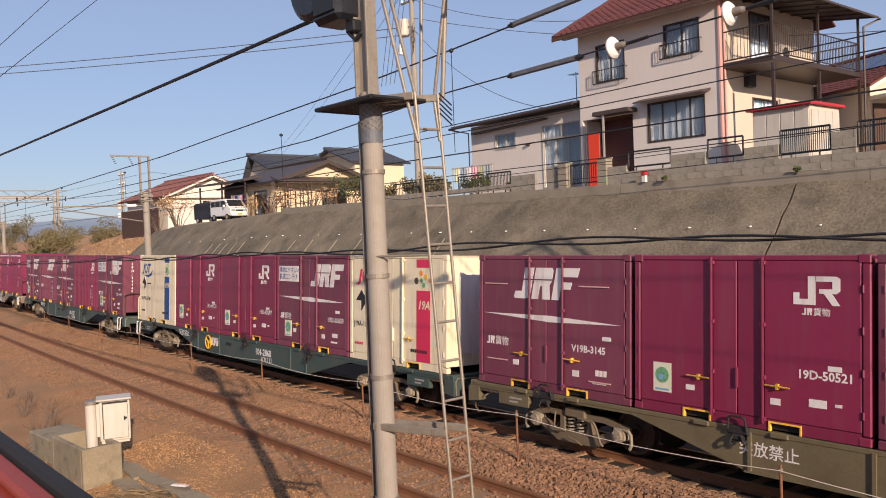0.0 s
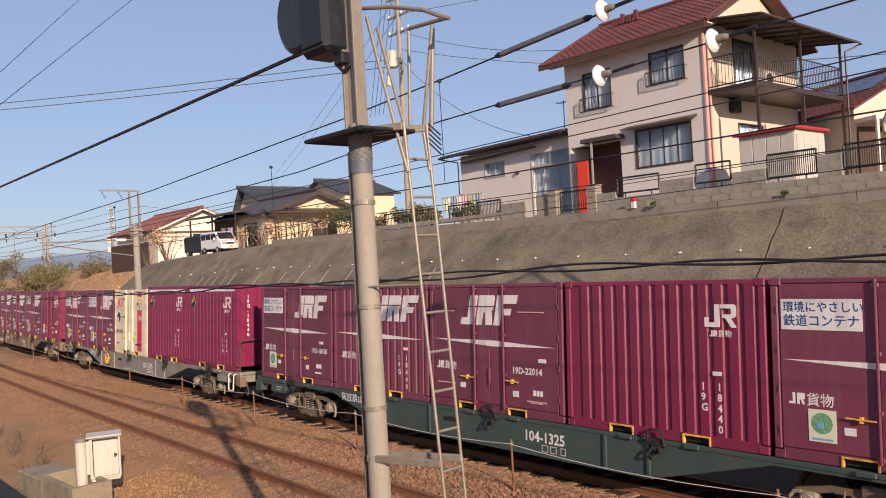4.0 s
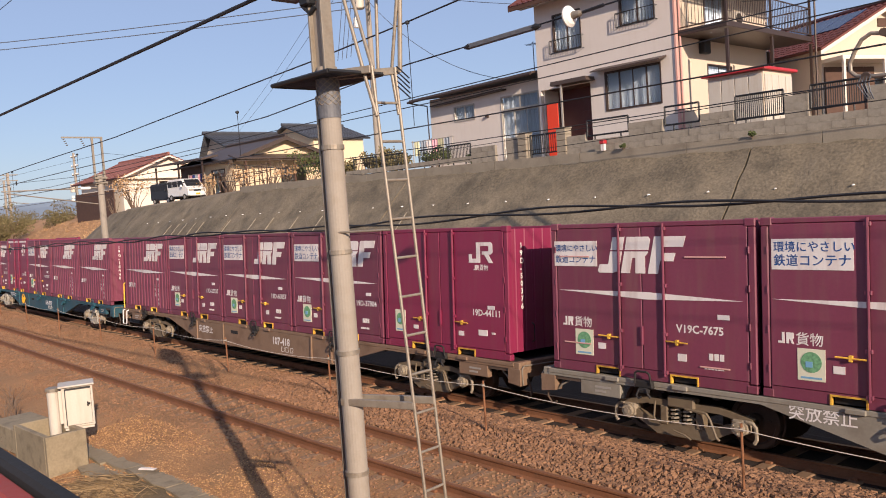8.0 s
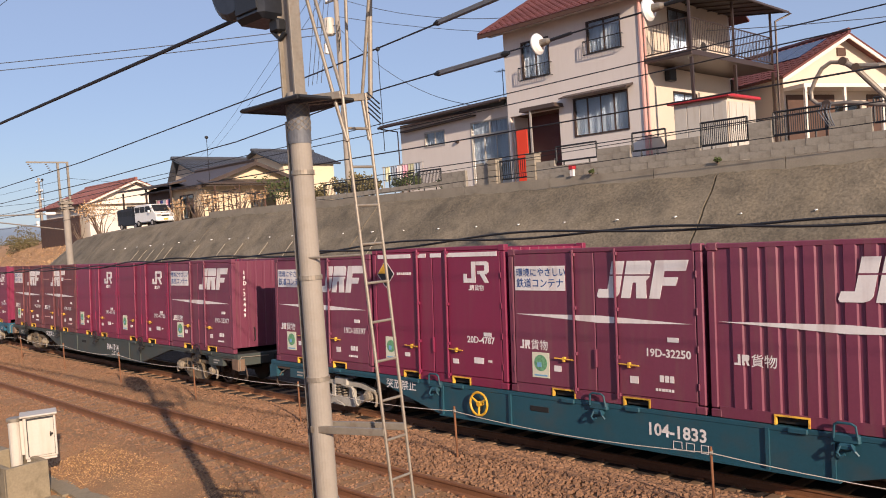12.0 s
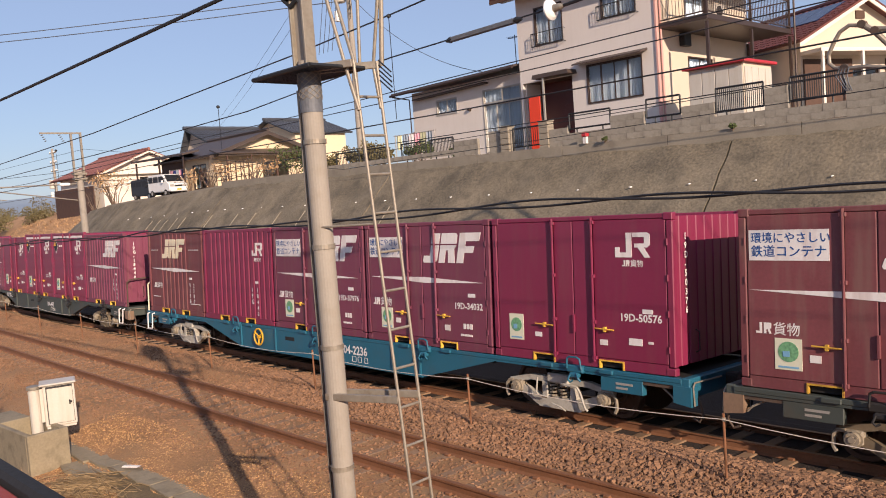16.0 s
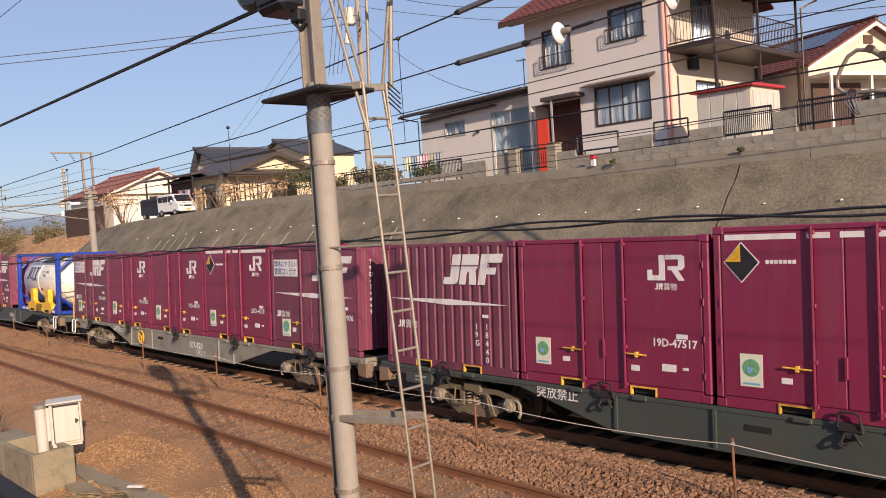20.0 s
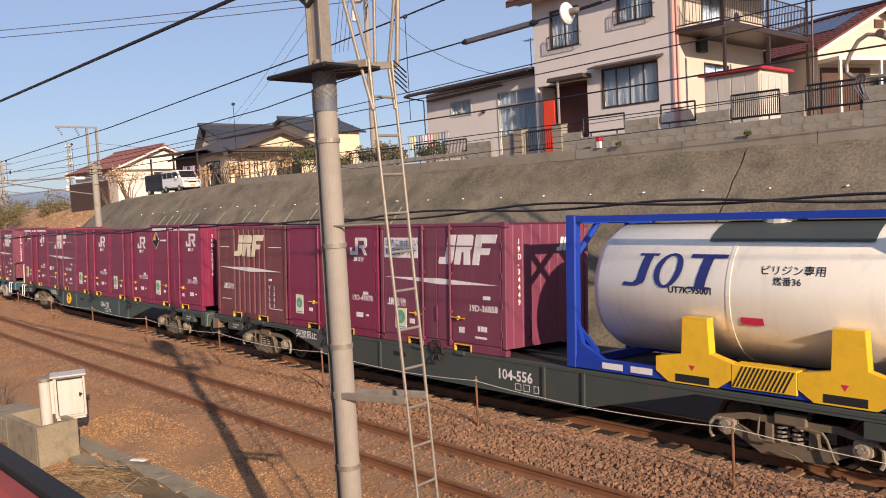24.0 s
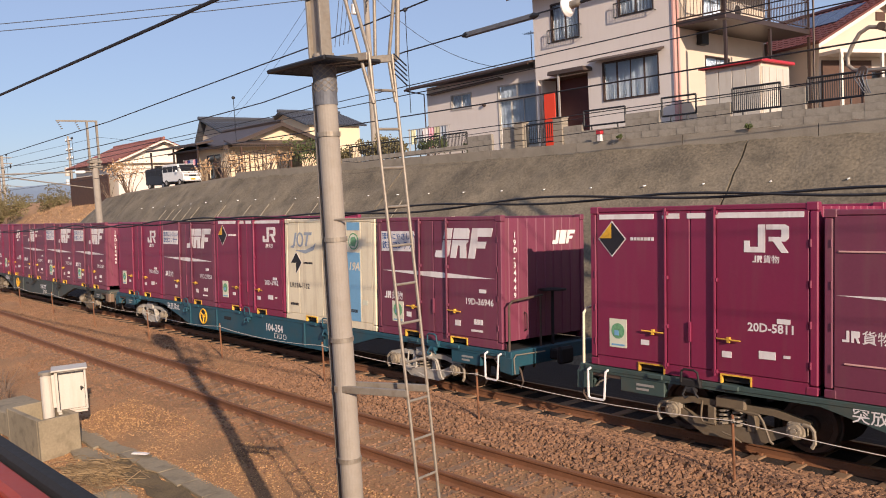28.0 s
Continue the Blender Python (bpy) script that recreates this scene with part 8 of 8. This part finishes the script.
def bogie(parent, x, paint):
    b = part("bogie", B(-0.30, 0.30, -0.85, 0.85, 0.42, 0.62, c=0.03), "grime_dark", parent)
    b.matrix_basis = Matrix.Translation((x, 0, 0))
    for y in (-1, 1):
        yy = y * 0.98
        o = yy + y * 0.06                       # the outer face of the frame
        bm = bmesh.new()
        # bow-shaped lower chord, arched upper chord and two columns, cast in one
        plate(bm, [(-1.02, 0.36), (-0.80, 0.33), (-0.44, 0.13), (0.44, 0.13), (0.80, 0.32), (1.02, 0.36), (1.02, 0.47), (0.80, 0.46), (0.46, 0.34), (-0.46, 0.34), (-0.80, 0.46), (-1.02, 0.47)], yy - 0.055, yy + 0.055)
        plate(bm, [(-1.12, 0.49), (-0.62, 0.58), (0.62, 0.58), (1.12, 0.49), (1.14, 0.57), (0.64, 0.68), (-0.64, 0.68), (-1.14, 0.57)], yy - 0.05, yy + 0.05)
        for dx in (-0.31, 0.31):
            box(bm, dx - 0.065, dx + 0.065, yy - 0.07, yy + 0.07, 0.29, 0.59, c=0.015)
        part("side_frame", bm, paint, b)
        for dx in (-0.13, 0.09):
            helix = [(dx + 0.075 * math.cos(k * 0.8), yy + 0.075 * math.sin(k * 0.8), 0.31 + k * 0.0078) for k in range(34)]
            part("spring", bent(bmesh.new(), helix, 0.019, 5), "axlebox", b)
        part("bolster_end", B(-0.235, 0.235, yy - 0.10, yy + 0.10, 0.582, 0.76, c=0.025), paint, b)
        for dx in (-0.95, 0.95):
            s = 1 if dx > 0 else -1
            bm = B(dx - 0.13, dx + 0.13, yy - 0.08, yy + 0.08, 0.34, 0.55, c=0.03)
            turned(bm, (dx, o, 0.43), (0, y, 0), [(0, 0.125), (0.03, 0.125), (0.032, 0.10), (0.08, 0.095), (0.082, 0.05), (0.095, 0.045)], 14)
            for k in range(3):
                a = 2.094 * k + 0.5
                turned(bm, (dx + 0.073 * math.cos(a), o + y * 0.078, 0.43 + 0.073 * math.sin(a)), (0, y, 0), [(0, 0.016), (0.016, 0.014)], 6)
            part("axle_box", bm, "axlebox", b)
            bm = bent(bmesh.new(), [(dx + s * 0.10, o, 0.53), (dx + s * 0.20, o, 0.52), (dx + s * 0.25, o, 0.46), (dx + s * 0.26, o, 0.30), (dx + s * 0.22, o, 0.23)], 0.03, 6)
            part("end_bracket", bm, "axlebox", b)
            part("brake_block", B(dx - s * 0.47 - 0.05, dx - s * 0.47 + 0.05, y * 0.53 - 0.06, y * 0.53 + 0.06, 0.28, 0.6, c=0.02), "grime_dark", b)
        if y < 0:
            bm = bmesh.new()
            bent(bm, [(-0.42, o - 0.07, 0.66), (-0.44, o - 0.08, 0.40), (-0.40, o - 0.08, 0.34), (-0.2, o - 0.08, 0.34)], 0.017, 6)
            bent(bm, [(0.10, o - 0.07, 0.60), (0.46, o - 0.08, 0.58), (0.52, o - 0.08, 0.50), (0.62, o - 0.08, 0.24), (0.66, o - 0.06, 0.20)], 0.022, 6)
            bent(bm, [(-0.10, o - 0.08, 0.24), (0.10, o - 0.09, 0.20), (0.20, o - 0.08, 0.14)], 0.014, 6)
            part("brake_rigging", bm, paint, b)
    for dx in (-0.95, 0.95):
        w = part("wheelset", WHEEL, "wheel", b)
        w.matrix_basis = Matrix.Translation((dx, 0, 0.43))
        WHEELSETS.append((w, dx))
    return b


def wagon(paint, number, wheel=True, warn=True, rail_end=1, brand=False, nx=1.5, wx=-5.3, tank=False):
    w = thing("flat_wagon", "", "wagon")
    half = 9.55
    # the fish-bellied side sills
    for y in (-1, 1):
        yy = y * 1.16
        bm = bmesh.new()
        plate(bm, [(-half, 0.86), (-5.7, 0.86), (-3.75, 0.36), (3.75, 0.36), (5.7, 0.86), (half, 0.86), (half, 0.97), (-half, 0.97)], yy - 0.05, yy + 0.05)
        part("side_sill", bm, paint, w)
        part("sill_flange", B(-3.7, 3.7, yy - 0.09, yy + 0.09, 0.335, 0.36), paint, w)
        for x in (-3.62, -1.9, 2.75, 3.62):
            part("stiffener", B(x - 0.025, x + 0.025, yy - 0.085, yy - 0.05, 0.36, 0.93) if y < 0 else B(x - 0.025, x + 0.025, yy + 0.05, yy + 0.085, 0.36, 0.93), paint, w)
        
    bm = B(-half, half, -0.35, 0.35, 0.66, 0.96)
    for x in np.arange(-9.2, 9.3, 0.92):
        box(bm, x - 0.05, x + 0.05, -1.1, 1.1, 0.8, 0.955)
    part("centre_sill", bm, "grime_dark", w)
    part("deck_floor", B(-half, half, -1.1, 1.1, 0.955, 0.975), "grime_dark", w)
    part("deck_edge", B(-half, half, -1.22, -1.1, 0.90, 0.975, c=0.008), paint, w)
    for x in (-1, 1):
        e = x * (half + 0.06)
        part("end_sill", B(e - 0.07, e + 0.07, -1.2, 1.2, 0.68, 0.985, c=0.015), paint, w)
        bm = B(min(e, e + x * 0.36), max(e, e + x * 0.36), -0.12, 0.12, 0.72, 0.92, c=0.03)
        box(bm, min(e + x * 0.28, e + x * 0.41), max(e + x * 0.28, e + x * 0.41), -0.2, 0.2, 0.66, 0.98, c=0.04)
        part("coupler", bm, "grime_dark", w)
        part("corner_bracket", plate(bmesh.new(), [(e - 0.2, 0.60), (e + 0.1, 0.56), (e + 0.1, 0.86), (e - 0.2, 0.86)] if x > 0 else [(e - 0.1, 0.56), (e + 0.2, 0.60), (e + 0.2, 0.86), (e - 0.1, 0.86)], -1.22, -1.02), "wagon_tan" if paint in ("wagon_dark", "wagon_grey", "wagon_tan") else paint, w)
        lo, hi = sorted((e - x * 1.55, e - x * 0.75))
        tag = part("data_box", B(lo, hi, -1.20, -1.08, 0.62, 0.858, c=0.01), paint, w)
        for k in range(2):
            part("small_print", B(lo + 0.3, lo + 0.52 + 0.1 * k, -1.205, -1.199, 0.68 + 0.07 * k, 0.715 + 0.07 * k), "alu_pale", tag)
        part("gusset", plate(bmesh.new(), [(min(e - x * 0.75, e - x * 0.2), 0.80), (max(e - x * 0.75, e - x * 0.2), 0.80), (max(e - x * 0.75, e - x * 0.2), 0.859), (min(e - x * 0.75, e - x * 0.2), 0.859)], -1.19, -1.12), "grime", w)
        bm = bmesh.new()
        bent(bm, [(e + x * 0.02, -1.0, 0.72), (e + x * 0.12, -1.0, 0.62), (e + x * 0.16, -0.98, 0.42), (e + x * 0.08, -0.96, 0.30), (e - x * 0.02, -0.95, 0.34)], 0.02)
        part("air_hose", bm, "grime", w)
        part("uncoupling_lever", bent(bmesh.new(), [(e + x * 0.10, -0.3, 0.9), (e + x * 0.11, -1.12, 0.92), (e + x * 0.11, -1.17, 0.86), (e + x * 0.13, -1.17, 0.58)], 0.014), "galv", w)
        part("rod_end", bent(bmesh.new(), [(e - x * 0.45, -1.1, 0.78), (e - x * 0.3, -1.14, 0.70), (e - x * 0.22, -1.14, 0.62)], 0.016), "galv", w)
        if x == rail_end:
            bm = bmesh.new()
            s0, s1 = e - x * 0.52, e - x * 0.17
            bent(bm, [(s0, -1.2, 0.93), (s0, -1.29, 0.90), (s0 + x * 0.02, -1.3, 0.47), (s0 + x * 0.05, -1.3, 0.44), (s1 - x * 0.05, -1.3, 0.44), (s1 - x * 0.02, -1.3, 0.47), (s1, -1.29, 0.90), (s1, -1.2, 0.93)], 0.021)
            part("step_iron", bm, "white", w, "white step iron")
            bm = bmesh.new()
            bent(bm, [(e, -1.17, 0.95), (e, -1.17, 1.82), (e, -1.08, 1.90), (e, -0.25, 1.96)], 0.024)
            rod(bm, (e, -0.3, 0.95), (e, -0.3, 1.95), 0.02, 6)
            part("hand_rail", bm, "grime" if rail_end > 0 else "pocket" if paint in ("wagon_tan", "wagon_grey") else "cream", w, "hand rail at the wagon's end")
            brake = part("brake_stand", rod(bmesh.new(), (e, 0.05, 0.95), (e, 0.05, 2.02), 0.03, 8), "grime_dark", w)
            part("hand_wheel", turned(bmesh.new(), (e, 0.05, 2.02), (0, 0, 1), [(0, 0.05), (0.01, 0.27), (0.04, 0.27), (0.05, 0.05)], 16), "grime_dark", brake)
    frame_paint = "frame_pale" if paint in ("wagon_blue", "wagon_teal") else "frame_grey"
    bogie(w, -7.05, frame_paint)
    bogie(w, 7.05, frame_paint)
    if wheel:
        bm = bmesh.new()
        n = 20
        ring = [(-2.6 + 0.21 * math.cos(2 * math.pi * i / n), -1.30, 0.68 + 0.21 * math.sin(2 * math.pi * i / n)) for i in range(n + 1)]
        bent(bm, ring, 0.022)
        for k in range(3):
            a = 2 * math.pi * k / 3 + 0.5
            rod(bm, (-2.6, -1.29, 0.68), (-2.6 + 0.21 * math.cos(a), -1.30, 0.68 + 0.21 * math.sin(a)), 0.02, 6)
        turned(bm, (-2.6, -1.2, 0.68), (0, -1, 0), [(0, 0.05), (0.12, 0.05)], 10)
        part("brake_wheel", bm, "yellow", w, "yellow hand brake wheel")
    for i in range(-2, 3):
        x = i * PITCH
        if tank and i > 0:
            continue
        bm = B(x - 0.17, x + 0.17, -1.27, -1.16, 0.86, 0.985, c=0.02)
        box(bm, x - 0.10, x + 0.10, -1.31, -1.20, 0.77, 0.87, c=0.03)
        bent(bm, [(x - 0.15, -1.275, 0.93), (x - 0.13, -1.29, 1.10), (x - 0.08, -1.295, 1.13), (x + 0.08, -1.295, 1.13), (x + 0.13, -1.29, 1.10), (x + 0.15, -1.275, 0.93)], 0.018, 6)
        bent(bm, [(x - 0.06, -1.30, 0.84), (x - 0.09, -1.33, 0.75), (x - 0.05, -1.33, 0.71), (x, -1.32, 0.74)], 0.018, 6)
        bent(bm, [(x + 0.07, -1.30, 0.86), (x + 0.13, -1.34, 0.79), (x + 0.17, -1.33, 0.74)], 0.02, 6)
        part("container_clamp", bm, paint if paint in ("wagon_blue", "wagon_teal") else "grime_dark", w)
        for dx in (-0.62, 0.62):
            part("seat_bracket", B(x + dx - 0.13, x + dx + 0.13, -1.255, -1.211, 0.90, 0.972, c=0.01), paint, w)
    y = -1.214
    put_text(number, 0.195, nx, 0.585, w, "white", "wagon_number", y=y)
    bm = bmesh.new()
    for k, (a, b) in enumerate(((nx + 0.45, nx + 0.6), (nx + 0.66, nx + 0.8), (nx + 0.9, nx + 1.02))):
        for x0, x1, z0, z1 in ((a, b, 0.42, 0.43), (a, b, 0.535, 0.545), (a, a + 0.01, 0.43, 0.535), (b - 0.01, b, 0.43, 0.535)):
            box(bm, x0, x1, y - 0.003, y, z0, z1)
    part("data_panel", bm, "white", w)
    if warn:
        put_text("突放禁止", 0.17, wx, 0.74 if wx < -4.5 else 0.6, w, "white", "warning", y=y)
    if brand:
        bm = bmesh.new()
        for a in (0.0, 0.2, 0.42):
            plate(bm, [(-2.6 + a, 0.58), (-2.45 + a, 0.58), (-2.38 + a, 0.84), (-2.53 + a, 0.84)], y - 0.004, y)
        box(bm, -2.5, -1.95, y - 0.004, y, 0.78, 0.84)
        part("emblem", bm, "white", w)
    part("vent_slot", B(-1.45, -1.05, y - 0.006, y + 0.02, 0.68, 0.77, c=0.005), "rubber", w)
    return w


# what each wagon carries, from its leading end backwards: kind and number
TRAIN = [
    ("wagon_olive", "104-1512", "D:19D-30112 d:V19B-2210 D:19D-41020 N:19D-50521 d:V19B-3145"),
    ("wagon_green", "104-2860", "P:J19A-11527 D:19D-20659 N:19D-50297 N:19D-49733 B:UR19A-21788"),
    ("wagon_green", "104-1325", "D:19D-34449 r:19G-14002 d:19D-22014 G:19G-15220 D:19D-18180"),
    ("wagon_grey", "107-1575", "R:20G-454 R:20G-391 P:J19A-11640 D:19D-41586 V:V19C-7675"),
    ("wagon_tan", "107-418", "N:19D-44111 D:19D-37904 D:19D-60057 D:19D-25937 G:19G-16120"),
    ("wagon_teal", "104-1833", "G:19G-18440 G:19G-18484 D:19D-32250 T:20D-4787 D:19D-35397"),
    ("wagon_dark", "104-1714", "D:19D-35377 N:19D-47720 N:19D-46115 b:V19B-3165 F:19G-17939"),
    ("wagon_blue", "104-2236", "N:19D-50576 D:19D-34032 D:19D-37976 r:19G-20128 f:19G-15001"),
    ("wagon_dark", "104-490", "G:19G-10489 T:20D-1092 T:20D-1799 N:19D-47517 G:19G-15877"),
    ("wagon_grey", "107-820", "D:19D-39976 T:20D-4015 N:19D-48101 N:19D-45233 D:19D-30451"),
    ("wagon_dark", "104-556", "K:tank D:19D-36858 N:19D-49978 f:19G-16824"),
    ("wagon_green", "104-123", "T:20D-4330 N:19D-52150 N:19D-47604 d:V19B-1408 T:20D-5811"),
    ("wagon_teal", "104-354", "D:19D-36946 C:UR19A-1152 T:20D-3962 e:19D-27750 N:19D-48820"),
    ("wagon_dark", "104-777", "D:19D-31001 D:19D-31855 d:19D-20440 N:19D-47002 N:19D-46660"),
    ("wagon_green", "104-902", "D:19D-33020 G:19G-12001 N:19D-50001 D:19D-29977 d:19D-24404"),
    ("wagon_tan", "107-211", "N:19D-51220 D:19D-30071 D:19D-35550 G:19G-13311 N:19D-49001"),
]
KINDS = {
    "D": ("plum steel freight container with white emblem and slogan panel", lambda: container_plum("D", slogan=True)),
    "d": ("plum steel freight container with white emblem, no panel", lambda: container_plum("d", slogan=False, sticker=False, vent=True)),
    "V": ("plum ventilated freight container with emblem and slogan panel", lambda: container_plum("V", slogan=True, vent=True)),
    "e": ("plum steel freight container with a white panel", lambda: container_plum("e", slogan=True, sticker=False)),
    "b": ("brownish faded freight container with white emblem", lambda: container_plum("b", slogan=False, sticker=False, paint="faded", vent=True)),
    "F": ("brownish faded freight container with slogan panel", lambda: container_plum("F", slogan=True, paint="faded")),
    "N": ("clean crimson steel freight container with small white emblem", lambda: container_crimson("N")),
    "T": ("tall crimson freight container with white bands and height mark", lambda: container_crimson("T", 2.6, True)),
    "G": ("ribbed plum freight container with white emblem and streak", lambda: container_ribbed("G")),
    "f": ("brownish faded freight container ribbed in its middle, cream emblem", lambda: container_ribbed("f", "faded", middle=True)),
    "r": ("ribbed crimson freight container with small white emblem", lambda: container_ribbed("r", "crimson", True)),
    "R": ("tall ribbed magenta freight container with white band", lambda: container_ribbed("R", "magenta", True, True)),
    "P": ("cream refrigerated container with a pink-red stripe", lambda: container_cream("P")),
    "B": ("cream refrigerated container with a dark blue stripe", lambda: container_cream("B", "blue_mark", "blue_mark")),
    "C": ("cream refrigerated container with a light blue stripe", lambda: container_cream("C", "sky_mark", "curtain")),
    "K": ("white cylindrical tank in a bright blue frame with yellow brackets", tank_container),
}
WAGON_WORDS = {"wagon_dark": "dark grey", "wagon_olive": "olive-brown", "wagon_green": "grey-green", "wagon_grey": "pale grey", "wagon_tan": "rusty tan",
               "wagon_teal": "dark teal", "wagon_blue": "bright blue"}
RAIL_ENDS = {1: -1, 2: 1, 3: 1, 4: -1, 7: -1, 8: 1, 9: -1, 10: 1, 11: -1, 12: 1, 13: -1}      # which end carries the brake stand
NUMBER_X = {1: 0.6, 3: 1.4, 10: 1.6}
SHIFT = (-0.20, 0.33, -0.21, -0.23, 0.26, 0.30, -0.23, 0.26, -0.26, 0.27, -0.28, 0.24, -0.26, 0.00, 0.25, -0.25)      # metres by which each wagon stands off an even spacing
built = {}
for i, (paint, number, load) in enumerate(TRAIN):
    mid = -(i - 1) * WAGON - PITCH * 2.5 + 0.037 + SHIFT[i]       # relative to the leading container's end of the second wagon
    w = wagon(paint, number, wheel=(i % 2 == 1 or paint in ("wagon_teal", "wagon_blue")), warn=paint not in ("wagon_blue",), rail_end=RAIL_ENDS.get(i, 0), brand=(i == 1), nx=NUMBER_X.get(i, 0.85), wx={0: -3.8, 4: -3.5}.get(i, -5.3), tank=load.startswith("K"))
    tagged(w, WAGON_WORDS[paint] + " steel container flat wagon rolling on the far track", "wagon", "wagons of the goods train")
    MOVERS.append((w, mid, 0.0))
    slot = 0
    for item in load.split():
        k, num = item.split(":")
        span = 2 if k == "K" else 1
        if k not in built:
            built[k] = KINDS[k][1]()
            c = built[k]
        else:
            c = copy_thing(built[k], Matrix.Identity(4))
            for o in [o for o in c.children if o.name.split(".")[0] == "container_number"]:
                bpy.data.objects.remove(o)
        tagged(c, KINDS[k][0], "container", "containers on the train")
        if k in "DdVebFNTPBC":
            x = (0.735 if k in "DeFNT" else 0.655) if k not in "PBC" else 0.05
            z = 0.80 if k not in "PBC" else 0.80
            put_text(num, 0.125, x_at(x), z, c, "white" if k not in "PBC" else "ink", "container_number")
        MOVERS.append((c, mid + PITCH * 2 - (slot + (span - 1) / 2) * PITCH + (0.6 if k == "K" else 0.0), 0.985))
        slot += span


# ---------------------------------------------------------------- motion of the train
MARKS = [(0.0, -13.33), (2.0, 2.59), (4.0, 18.58), (6.0, 34.63), (8.0, 50.73), (10.0, 66.89), (12.0, 83.11), (14.0, 99.37), (16.0, 115.67), (18.0, 132.02), (20.0, 148.41), (22.0, 164.85), (24.0, 181.33), (26.0, 197.85), (28.0, 214.41)]


def travelled(t):
    """Metres that the train's mark has come along the track at t seconds."""
    for (a, sa), (b, sb) in zip(MARKS, MARKS[1:]):
        if t <= b:
            break
    return sa + (sb - sa) * (t - a) / (b - a)


def motions():
    times = [i * 2.0 for i in range(15)]
    for ob, ahead, up in MOVERS:
        walk(ob, [(t, on_track(travelled(t) + ahead, up)) for t in times])
    step = 1 / 13
    turns = [(i * step, -travelled(i * step) / 0.43) for i in range(int(28 / step) + 1)]
    for w, dx in WHEELSETS:
        walk(w, [(t, Matrix.Translation((dx, 0, 0.43)) @ Matrix.Rotation(-a, 4, "Y")) for t, a in turns])


motions()
